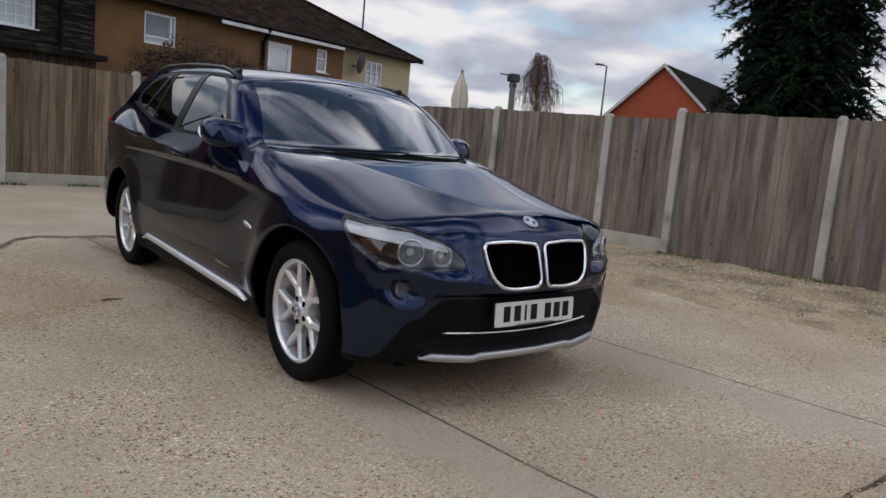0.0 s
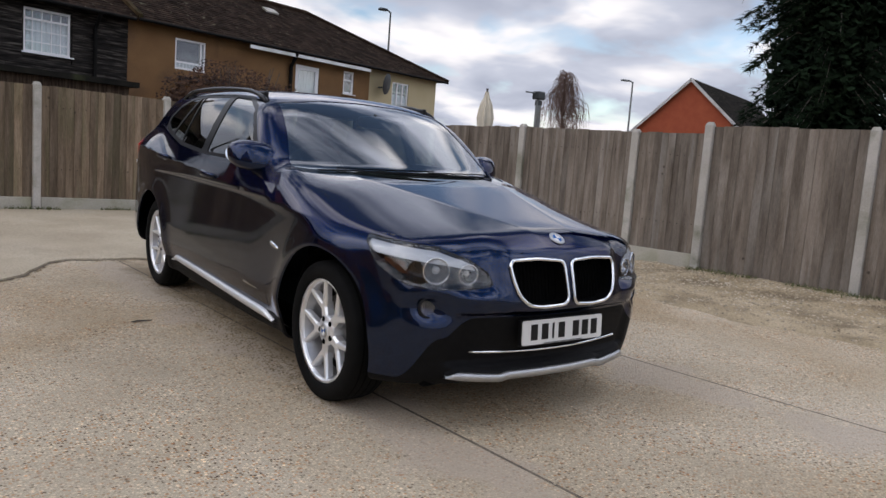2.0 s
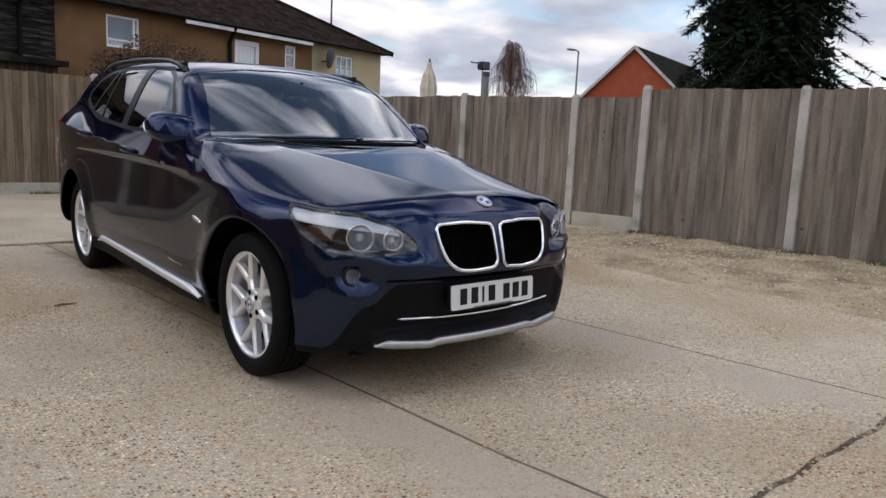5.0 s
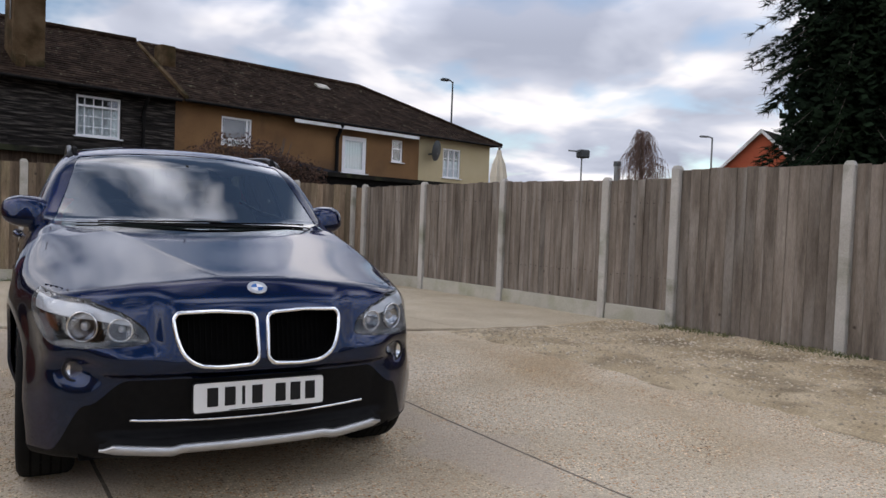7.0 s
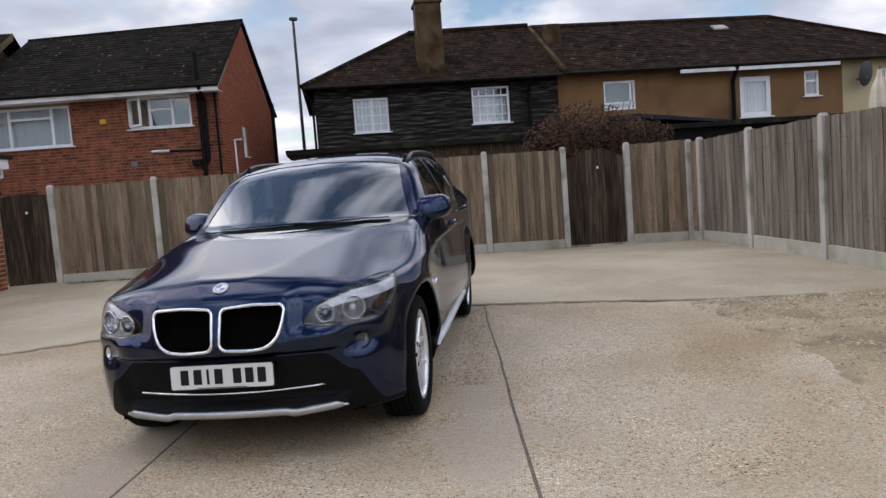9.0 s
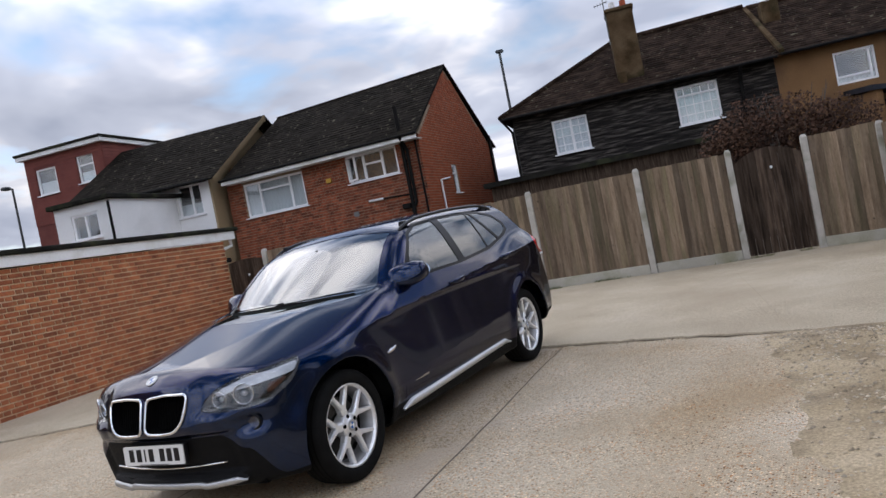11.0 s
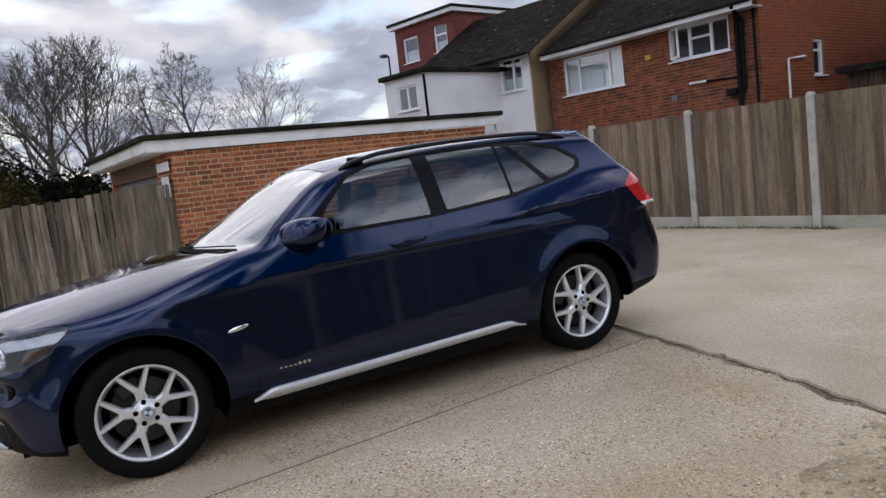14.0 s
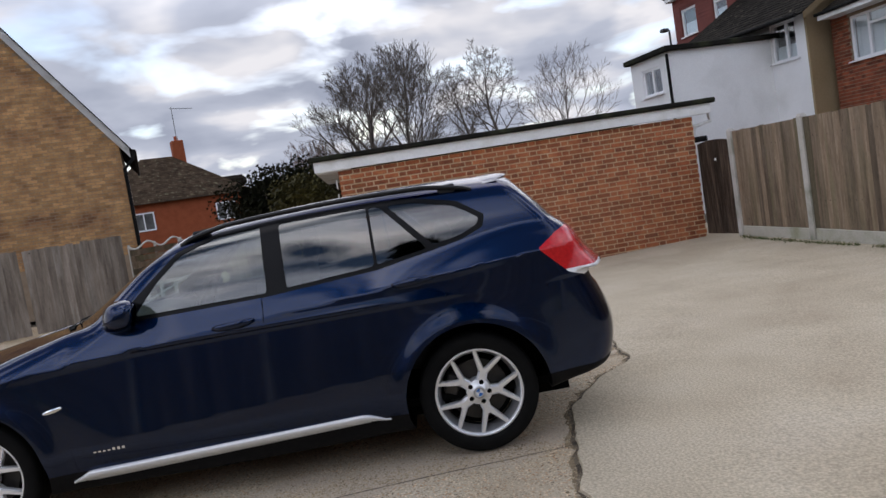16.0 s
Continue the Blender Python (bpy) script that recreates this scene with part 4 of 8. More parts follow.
def brick_field(name, parent, u0, u1, z0, z1, holes, mat_piece, mat_joined, v=0.0, single=None, bl=0.212, bh=0.062, j=0.013, clip=None, flemish=False):
    """Brick courses proud of the mortar; those in the stretch `single` (u0, u1, z0, z1) are objects of their own."""
    verts, faces = [], []
    mesh_of = {}
    count = 0
    rows = int((z1 - z0) / (bh + j))
    for r in range(rows):
        z = z0 + r * (bh + j) + j
        kind = r % 2
        u = u0 + (0.0 if kind == 0 else -(bl + j) * (0.75 if flemish else 0.5))
        nth = 0
        while u < u1 - 0.02:
            ln = (bl - j) / 2 if flemish and nth % 2 else bl
            nth += 1
            a, b = max(u, u0), min(u + ln, u1)
            u += ln + j
            for h in holes:   # cut at the reveals
                if h[0] - 0.004 < b and a < h[1] + 0.004 and h[2] - 0.004 < z + bh and z < h[3] + 0.004:
                    if a < h[0] - 0.03:
                        b = h[0] - 0.004
                    else:
                        a = h[1] + 0.004
            if b - a < 0.03:
                continue
            if clip and not clip((a + b) / 2, z + bh):
                continue
            proud = 0.008 + random.uniform(-0.003, 0.003)
            if single and single[0] <= a and b <= single[1] and single[2] <= z <= single[3] and count < 300:
                key = round(b - a, 2)
                if key not in mesh_of:
                    bm = boxed(0, b - a, -0.012, 0.02, 0, bh, bevel=0.004)
                    me = bpy.data.meshes.new("brick")
                    bm.to_mesh(me)
                    bm.free()
                    me.materials.append(mat_piece)
                    mesh_of[key] = me
                ob = new("brick", mesh_of[key])
                ob.parent = parent
                ob.matrix_basis = pose(a, v + 0.004 - proud * 0.4, z + random.uniform(-.001, .001))
                count += 1
                continue
            i0 = len(verts)
            verts += [(a, v - proud, z), (b, v - proud, z), (b, v - proud, z + bh), (a, v - proud, z + bh), (a, v + .004, z), (b, v + .004, z), (b, v + .004, z + bh), (a, v + .004, z + bh)]
            faces += [(i0, i0 + 1, i0 + 2, i0 + 3), (i0 + 4, i0, i0 + 3, i0 + 7), (i0 + 1, i0 + 5, i0 + 6, i0 + 2), (i0 + 3, i0 + 2, i0 + 6, i0 + 7), (i0 + 4, i0 + 5, i0 + 1, i0)]
    me = bpy.data.meshes.new(name)
    me.from_pydata(verts, [], faces)
    me.materials.append(mat_joined)
    ob = new(name, me)
    ob.parent = parent
    ob["kind"] = "stuff"
    return ob


def gutter(house, u0, u1, v, z, mat, r=0.045):
    bm = bmesh.new()
    tube(bm, [(u0, v, z), (u1, v, z)], r, 8)
    return part("gutter", bm, mat, house)


def pipe(house, pts, r=0.035, mat=None, label="black downpipe"):
    bm = bmesh.new()
    tube(bm, pts, r, 8)
    return part("downpipe", bm, mat or M_BLACK, house, label)


# -- terrace: black weatherboarded half, brown pebbledashed half, cream end
terrace = thing("terrace_house", "old terrace of black weatherboard, brown pebbledash and cream render", "house", pose(-4.18, 14.50, 0, 0, 0, 15.0))
TA, TB, TC, TD, TE, TF = (1.04, 2.0, 2.9, 3.84), (4.36, 5.44, 2.95, 3.97), (8.24, 9.2, 3.1, 3.93), (12.46, 13.46, 2.65, 3.84), (14.55, 15.04, 3.16, 3.92), (17.0, 17.9, 2.79, 3.87)
part("wall", wall_mesh(0, 6.88, 0, 4.2, [TA, TB]), M_CLAD, terrace, "black weatherboarded wall")
part("wall", wall_mesh(6.88, 15.8, 0, 4.2, [TC, TD, TE]), M_RENDER_B, terrace, "brown pebbledashed wall")
part("wall", wall_mesh(15.8, 19.5, 0, 4.2, [TF]), M_RENDER_C, terrace, "cream rendered wall")
for u, mat in ((0.0, M_CLAD), (19.25, M_RENDER_C)):
    part("end_wall", boxed(u, u + 0.25, 0.25, 6.4, 0, 4.2), mat, terrace)
part("rear_wall", boxed(0.25, 19.25, 6.15, 6.4, 0, 4.2), M_RENDER_B, terrace)
z = 2.42
while z < 4.12:   # weatherboards
    runs = [(0.0, 6.88)]
    for h in (TA, TB):
        if h[2] - 0.09 < z + 0.08 and z + 0.05 < h[3] + 0.01:
            runs = [r for a, b in runs for r in (((a, h[0] - 0.03), (h[1] + 0.03, b)) if a < h[0] and h[1] < b else ((a, b),))]
    for a, b in runs:
        cuts = [a, b] if b - a < 4 else [a, (a + b) / 2 + random.uniform(-.6, .6), b]
        for p, q in zip(cuts, cuts[1:]):
            bm = bmesh.new()
            sag = random.uniform(-0.012, 0.012)
            vs = [bm.verts.new(c) for c in ((p, -.034, z + sag * .4), (q - .004, -.034, z - sag), (q - .004, -.008, z + .135), (p, -.008, z + .135), (p, -.004, z), (q - .004, -.004, z))]
            for f in ((0, 1, 2, 3), (4, 5, 1, 0), (0, 3, 4), (1, 5, 2)):
                bm.faces.new([vs[i] for i in f])
            part("weatherboard", bm, M_CLAD, terrace)
    z += 0.125
window(terrace, *TA, mullions=(1.55,), bars=(4, 4), curtain=0.95)
window(terrace, *TB, bars=(5, 4), transoms=((4.41, 5.39, 3.72),), curtain=0.75)
window(terrace, *TC, mullions=(9.06,), transoms=((8.3, 9.03, 3.30),), curtain=0.22, sill=False)
window(terrace, *TD, curtain=1.0, fw=0.14)
window(terrace, *TE, transoms=((14.6, 15.0, 3.62),), curtain=0.0, fw=0.07)
window(terrace, *TF, mullions=(17.3, 17.6), bars=(0, 3), curtain=0.6)
RZ, EZ = 6.18, 4.22
roof_slope("roof", terrace, ((-.3, -.35, EZ - .06), (7.0, -.35, EZ - .06), (7.0, 3.2, RZ + .06), (3.1, 3.2, RZ - .02)), M_TILE)
roof_slope("roof", terrace, ((7.05, -.33, EZ - .03), (19.85, -.33, EZ - .03), (15.5, 3.2, RZ), (7.05, 3.2, RZ)), M_TILE)
roof_slope("roof", terrace, ((-.3, 6.75, EZ - .06), (-.3, -.35, EZ - .06), (3.1, 3.2, RZ - .02), (3.1, 3.2, RZ - .02)), M_TILE)
roof_slope("roof", terrace, ((19.85, -.33, EZ - .03), (19.85, 6.75, EZ - .03), (15.5, 3.2, RZ), (15.5, 3.2, RZ)), M_TILE)
roof_slope("roof", terrace, ((19.85, 6.75, EZ - .03), (-.3, 6.75, EZ - .03), (3.1, 3.2, RZ), (15.5, 3.2, RZ)), M_TILE)
bm = bmesh.new()
tube(bm, [(3.1, 3.2, RZ + .02), (7.0, 3.2, RZ + .10)], 0.09, 8)
tube(bm, [(7.1, 3.2, RZ + .04), (15.5, 3.2, RZ + .04)], 0.08, 8)
part("ridge_tiles", bm, M_TILE, terrace)
for p, q in (((-.3, -.35, EZ - .03), (3.1, 3.2, RZ + .02)), ((19.85, -.33, EZ), (15.5, 3.2, RZ + .04))):
    bm = bmesh.new()
    tube(bm, [p, q], 0.07, 6)
    part("hip_tiles", bm, M_TILE, terrace)
gutter(terrace, -.3, 6.9, -.37, EZ - .09, M_BLACK, .04)
gutter(terrace, 7.0, 19.8, -.35, EZ - .06, M_BLACK, .04)
part("fascia", boxed(10.45, 15.5, -.345, -.32, EZ - .22, EZ - .12), M_WHITE, terrace, "white fascia board")
pipe(terrace, [(-.25, -.38, EZ - .12), (-.05, -.1, EZ - .45), (-.05, -.08, 2.3)])
pipe(terrace, [(12.2, -.36, EZ - .1), (12.2, -.09, EZ - .5), (12.2, -.09, 2.5)], 0.06)
pipe(terrace, [(6.0, -.38, EZ - .1), (6.0, -.09, EZ - .45), (6.0, -.09, 2.4)], 0.05)
chim = part("chimney", boxed(3.02, 3.72, .30, 1.1, 4.0, 6.42, bevel=0.02), M_CHIMNEY, terrace, "tall stained rendered chimney stack")
part("chimney_cap", boxed(2.98, 3.76, .26, 1.14, 6.42, 6.52, bevel=0.02), M_CHIMNEY, chim)
part("chimney_foot", boxed(3.05, 3.25, .12, .30, 4.0, 4.75, bevel=.02), M_CHIMNEY, chim)
for k, c in enumerate((3.22, 3.52)):
    bm = bmesh.new()
    tube(bm, [(c, .7, 6.5), (c, .7, 6.76)], [0.1, 0.08], 10)
    part("chimney_pot", bm, M_WHITE if k == 0 else M_BRICK_FAR, chim, "clay chimney pot")
bm = bmesh.new()
tube(bm, [(3.0, .5, 5.6), (3.0, .5, 6.85)], 0.015, 5)
tube(bm, [(2.75, .5, 6.72), (3.12, .5, 6.78)], 0.012, 5)
for k in range(5):
    tube(bm, [(2.77 + .08 * k, .35, 6.72 + .012 * k), (2.77 + .08 * k, .65, 6.72 + .012 * k)], 0.008, 4)
part("aerial", bm, M_GREYMETAL, chim, "thin metal television aerial")
bm = bmesh.new()   # raised party wall with lead
vs = [(6.97, -.36, EZ - .02), (7.09, -.36, EZ - .02), (7.09, 3.2, RZ), (6.97, 3.2, RZ)]
lo = [bm.verts.new(p) for p in vs]
hi = [bm.verts.new((p[0], p[1], p[2] + .10)) for p in vs]
bm.faces.new(hi)
for k in range(4):
    bm.faces.new((lo[k], lo[(k + 1) % 4], hi[(k + 1) % 4], hi[k]))
part("party_wall_coping", bm, M_CHIMNEY, terrace, "mortared coping between the two roofs")
part("flue_stack", boxed(7.20, 7.66, 1.8, 2.3, 5.0, 6.02, bevel=.03), M_CHIMNEY, terrace, "short stained stub of a chimney")
rl = part("roof_light", boxed(-.24, .24, -.18, .18, 0, .06, bevel=.012), M_POST, terrace, "small dull white roof light")
rl.matrix_basis = pose(13.25, 2.42, 5.76, 29.0)
dish = bmesh.new()
for a in range(5):
    r = 0.085 * a
    if a:
        ringv = [dish.verts.new((r * math.cos(2 * math.pi * k / 20), 0.5 * r * r, r * 1.1 * math.sin(2 * math.pi * k / 20))) for k in range(20)]
        for k in range(20):
            if a == 1:
                dish.faces.new((centre_v, ringv[k], ringv[(k + 1) % 20]))
            else:
                dish.faces.new((prev_r[k], ringv[k], ringv[(k + 1) % 20], prev_r[(k + 1) % 20]))
        prev_r = ringv
    else:
        centre_v = dish.verts.new((0, 0, 0))
d_ob = part("satellite_dish", dish, M_DARKPOLE, terrace, "dark round satellite dish", smooth=True)
d_ob.matrix_basis = pose(16.3, -.45, 3.68, 8, 0, 20)
part("dish_arm", boxed(16.26, 16.30, -.45, 0.0, 3.55, 3.60), M_GREYMETAL, terrace)
# low flat-roofed outbuildings at its foot
for u0, u1, v0, zt, mat, lab in ((-.6, 5.75, -2.2, 2.40, M_BOARD_DARK, "low flat-roofed rear extension with dark felt roof"), (8.75, 15.0, -2.4, 2.42, M_BLACK, "low dark lean-to with a felt roof")):
    part("extension", boxed(u0, u1, v0, -0.02, 0, zt - .12), mat, terrace, lab)
    part("extension_roof", boxed(u0 - .15, u1 + .15, v0 - .2, -0.045, zt - .12, zt), M_FELT, terrace)
bm = bmesh.new()
vs = [bm.verts.new(p) for p in ((8.3, -2.2, 2.78), (10.9, -2.2, 2.46), (10.9, -.1, 2.60), (8.3, -.1, 2.92), (8.3, -2.2, 2.66), (10.9, -2.2, 2.40), (10.9, -.1, 2.45), (8.3, -.1, 2.8))]
for q in ((0, 1, 2, 3), (4, 7, 6, 5), (0, 4, 5, 1), (1, 5, 6, 2), (2, 6, 7, 3), (3, 7, 4, 0)):
    bm.faces.new([vs[i] for i in q])
part("lean_to_roof", bm, M_SLATE, terrace, "dark blue-black sloping lean-to roof")
for u, zt in ((8.4, 2.68), (10.7, 2.42)):
    part("lean_to_wall", boxed(u, u + .12, -2.1, -.02, 0, zt), M_RENDER_B, terrace)
part("lean_to_front", boxed(8.52, 10.7, -2.1, -2.0, 0, 2.40), M_BLACK, terrace)

# -- red brick house
brick = thing("brick_house", "two-storey red brick house with dark tiled roof and white windows", "house", pose(-11.68, 10.87, 0, 0, 0, 8.95))
BD, BE, BL = (0.54, 2.48, 2.885, 3.84), (3.86, 5.33, 3.165, 3.905), 6.0
part("wall", wall_mesh(0, BL, 0, 4.05, [BD, BE]), M_MORTAR_D, brick, "red brick wall")
brick_field("bricks", brick, 0, BL + .008, 1.5, 4.05, [BD, BE], M_BRICK_RED, M_BRICK_RED, flemish=True)
# gable end
gable = part("gable_wall", bmesh.new(), M_MORTAR_D, brick, "red brick gable wall")
gw = (2.26, 2.72, 2.48, 3.30)
bm = wall_mesh(0.25, 6.9, 0, 4.05, [gw], th=0.25)
lo = [bm.verts.new(p) for p in ((0.0, 0, 4.05), (6.9, 0, 4.05), (3.2, 0, 6.26))]
bk = [bm.verts.new((v.co.x, .25, v.co.z)) for v in lo]
bm.faces.new(lo)
bm.faces.new(list(reversed(bk)))
for k in range(3):
    bm.faces.new((lo[k], bk[k], bk[(k + 1) % 3], lo[(k + 1) % 3]))
bm.to_mesh(gable.data)
bm.free()
gable.matrix_basis = pose(BL, 0, 0, 0, 0, 90)
brick_field("bricks", gable, 0.0, 6.9, 1.5, 6.3, [gw], M_BRICK_GABLE, M_BRICK_GABLE, clip=lambda u, z: z < 4.05 + 2.21 * (1 - (3.2 - u) / 3.2 if u < 3.2 else 1 - (u - 3.2) / 3.7) - 0.03)
window(gable, *gw, transoms=((2.29, 2.69, 3.05),), fw=0.06)
part("rear_wall", boxed(0, BL - .3, 6.65, 6.9, 0, 4.05), M_BRICK_RED, brick)
part("side_wall", boxed(0, 0.25, 0.25, 6.65, 0, 4.05), M_BRICK_RED, brick)
window(brick, *BD, mullions=(1.04, 2.03), transoms=((1.07, 2.0, 3.58),), curtain=1.0)
window(brick, *BE, mullions=(4.34, 4.88), transoms=((4.37, 4.85, 3.60),), curtain=0.0, open_leaf=(3.86, 4.28, 32))
roof_slope("roof", brick, ((.12, -.42, 4.02), (BL + .10, -.42, 4.02), (BL + .08, 3.2, 6.30), (.20, 3.2, 6.12)), M_TILE_G)
roof_slope("roof", brick, ((BL + .10, 7.3, 4.02), (.12, 7.3, 4.02), (.20, 3.2, 6.12), (BL + .08, 3.2, 6.30)), M_TILE_G)
part("ridge_tiles", tube(bmesh.new(), [(.20, 3.2, 6.11), (BL + .09, 3.2, 6.29)], 0.06, 8), M_TILE_G, brick)
part("fascia", boxed(.14, BL + .11, -.44, -.415, 3.895, 4.02), M_WHITE, brick, "white fascia board")
part("soffit", boxed(.14, BL + .11, -.41, 0, 3.90, 3.915), M_WHITE, brick)
gutter(brick, .12, BL + .14, -.475, 4.025, M_BLACK, .038)
for yy in (-.42, 7.3):
    bm = bmesh.new()
    vs = [bm.verts.new(p) for p in ((BL + .105, yy, 3.99), (BL + .105, yy, 4.05), (BL + .09, 3.2, 6.335), (BL + .09, 3.2, 6.27))]
    bm.faces.new(vs)
    bmesh.ops.solidify(bm, geom=bm.faces[:], thickness=0.03)
    part("verge", bm, M_BLACK, brick)
part("gable_end", boxed(.02, .25, .25, 6.6, 4.04, 4.4), M_BRICK_RED, brick)
pipe(brick, [(5.68, -.46, 3.98), (5.68, -.10, 3.7), (5.66, -.09, 2.32), (5.50, -.09, 2.10)], 0.045)
pipe(brick, [(5.56, -.10, 4.85), (5.56, -.10, 2.7), (5.56, -.10, 1.9)], 0.055)
part("hopper", boxed(5.28, 5.50, -.2, -.03, 2.20, 2.34, bevel=.02), M_BLACK, brick, "black rainwater hopper")
pipe(brick, [(5.93, -.07, 3.95), (5.93, -.07, 1.6)], 0.03)
pipe(brick, [(4.32, -.05, 2.61), (4.74, -.05, 2.60)], 0.03, M_WHITE, "white waste pipe")
pipe(brick, [(4.74, -.05, 2.60), (5.52, -.05, 2.56)], 0.022, M_BLACK, "black waste pipe")
pipe(brick, [(BL + .06, 1.0, 1.5), (BL + .06, 1.0, 2.84), (BL + .06, 1.75, 2.90)], 0.027, M_WHITE, "white downpipe")
pipe(brick, [(BL + .06, 6.75, 1.5), (BL + .06, 6.75, 4.4)], 0.06)
part("alarm_box", boxed(3.19, 3.34, -.08, -.012, 3.33, 3.45, bevel=.012), material("yellow_plastic", [(0.62, 0.36, 0.04)], rough=0.45), brick, "small yellow alarm box")
part("wall_vent", boxed(3.8, 3.95, -.03, -.012, 2.28, 2.42, bevel=.01), M_GREYMETAL, brick)

# -- white rendered house beside it, with a rear extension and a dormer
white = thing("white_house", "white rendered house with flat-roofed extension, red hung-tile dormer and dark roof", "house", pose(-12.0, 11.12, 0, 0, 0, 13.95))
WW, WE = (-1.08, -.28, 3.25, 4.15), (-2.3, -1.5, 2.98, 3.62)
part("wall", wall_mesh(-4.98, 0.0, 0, 4.25, [WW], v=-.8), M_RENDER_W, white, "white rendered wall")
part("side_wall", boxed(-.0, .06, -.8, 5.2, 0, 4.25), M_RENDER_T, white, "tan rendered gable wall")
bm = bmesh.new()
vs = [bm.verts.new(p) for p in ((.061, -.8, 4.2), (.061, 5.6, 4.2), (.061, 2.4, 6.1))]
bm.faces.new(vs)
bmesh.ops.solidify(bm, geom=bm.faces[:], thickness=0.06)
part("gable_wall", bm, M_RENDER_T, white)
window(white, *WW, v=-.8, mullions=(-.62,), curtain=0.4)
roof_slope("roof", white, ((-4.95, -1.15, 4.12), (.36, -1.15, 4.12), (.50, 2.4, 6.24), (-4.95, 2.4, 6.24)), M_TILE_G)
roof_slope("roof", white, ((.45, 5.9, 4.12), (-4.95, 5.9, 4.12), (-4.95, 2.4, 6.24), (.50, 2.4, 6.24)), M_TILE_G)
bm = bmesh.new()
vs = [bm.verts.new(p) for p in ((.37, -1.15, 3.98), (.37, -1.15, 4.13), (.51, 2.4, 6.26), (.51, 2.4, 6.06))]
bm.faces.new(vs)
bmesh.ops.solidify(bm, geom=bm.faces[:], thickness=0.03)
part("verge", bm, M_RENDER_T, white, "tan mortared roof verge")
part("extension_wall", wall_mesh(-2.78, -1.13, 0, 3.86, [WE], v=-3.6, th=.2), M_RENDER_W, white, "white rendered extension wall")
part("extension_side", boxed(-1.33, -1.13, -3.4, -.8, 0, 3.86), M_RENDER_W, white)
part("extension_side", boxed(-2.78, -2.58, -3.4, -.8, 0, 3.86), M_RENDER_W, white)
part("extension_roof", boxed(-2.88, -1.0, -3.75, -.6, 3.86, 3.98, bevel=.02), M_FELT, white, "black felt flat roof")
window(white, *WE, v=-3.6, mullions=(-1.9,), curtain=0.0)
pipe(white, [(-1.10, -3.66, 3.8), (-1.10, -3.66, 1.5)], 0.035)
pipe(white, [(-2.4, -1.2, 4.15), (.2, -1.2, 4.12)], 0.05, M_BLACK, "black gutter")
DW1, DW2 = (-7.72, -6.92, 5.28, 6.16), (-6.04, -5.4, 5.36, 6.28)
dorm = part("dormer", wall_mesh(-8.1, -5.0, 0.0, 6.55, [DW1, DW2], v=1.5, th=.15), M_TILE_HANG, white, "dark red hung-tile dormer")
part("dormer_side", boxed(-5.15, -5.0, 1.65, 4.6, 4.3, 6.55), M_TILE_HANG, white)
part("dormer_side", boxed(-8.1, -7.95, 1.65, 4.6, 4.3, 6.55), M_TILE_HANG, white)
z = 4.3
while z < 6.5:   # courses of hung tiles
    for a, b in ((-8.1, -7.74), (-6.9, -6.06), (-5.38, -5.0)) if 5.2 < z < 6.2 else ((-8.1, -5.0),):
        part("tile_course", boxed(a, b, 1.478, 1.497, z, z + .105), M_TILE_HANG, dorm)
    part("tile_course", boxed(-4.997, -4.978, 1.5, 4.6, z, z + .105), M_TILE_HANG, dorm)
    z += 0.115
window(dorm, *DW1, v=1.5, curtain=0.5)
window(dorm, *DW2, v=1.5, transoms=((-6.0, -5.44, 5.95),), curtain=0.4)
part("dormer_fascia", boxed(-8.25, -4.85, 1.30, 4.7, 6.55, 6.68), M_WHITE, white, "white dormer fascia")
part("dormer_roof", boxed(-8.3, -4.8, 1.25, 4.75, 6.68, 6.77, bevel=.02), M_FELT, white)
pipe(white, [(-5.0, 1.4, 5.3), (-4.75, 1.2, 5.45)], 0.04)

# -- garage
garage = thing("brick_garage", "flat-roofed orange brick garage with white fascia", "garage", pose(-6.6, 0.05, 0, 0, 0, 95.0))
GL = 5.72
part("wall", boxed(.2, GL, 0.012, 0.22, -.1, 2.06), M_MORTAR, garage, "orange brick garage wall")
part("end_wall", boxed(GL - .2, GL, .22, 4.8, -.1, 2.06), M_BRICK_S, garage)
part("far_wall", boxed(0, GL, 4.8, 5.0, -.1, 2.06), M_BRICK_S, garage)
part("front_pier", boxed(0.004, .2, .0125, 1.0, -.1, 2.06), M_MORTAR, garage)
part("front_soffit", boxed(-.32, .2, -.03, 5.1, 2.062, 2.074), M_WHITE, garage)
part("front_lintel", boxed(0.012, .2, 1.0, 4.8, 1.78, 2.06), material("brown_timber_lintel", [(0.10, 0.06, 0.035), (0.15, 0.09, 0.05)], rough=0.8, stretch=(1, 1, 6)), garage, "brown timber lintel")
for k in range(12):
    part("shutter_slat", boxed(0.08, .11, 1.0, 4.8, .05 + .145 * k, .185 + .145 * k, bevel=.008), M_GREYMETAL, garage, "grey metal shutter slat")
brick_field("bricks", garage, 0, GL, 0.0, 2.06, [], M_BRICK, M_BRICK_S, v=0.008, single=(0.0, 2.3, 0.9, 2.06), bl=0.212, bh=0.057, j=0.019, flemish=True)
for r in range(27):
    z = r * .076 + .017
    for y0, y1 in ((((.004, .219), (.236, .338), (.355, .57), (.587, .689), (.706, .921)) if r % 2 else ((.004, .106), (.123, .338), (.355, .457), (.474, .689), (.706, .808), (.825, .985)))):
        part("pier_brick", boxed(-.006, .01, y0, y1, z, z + .059), M_BRICK, garage)
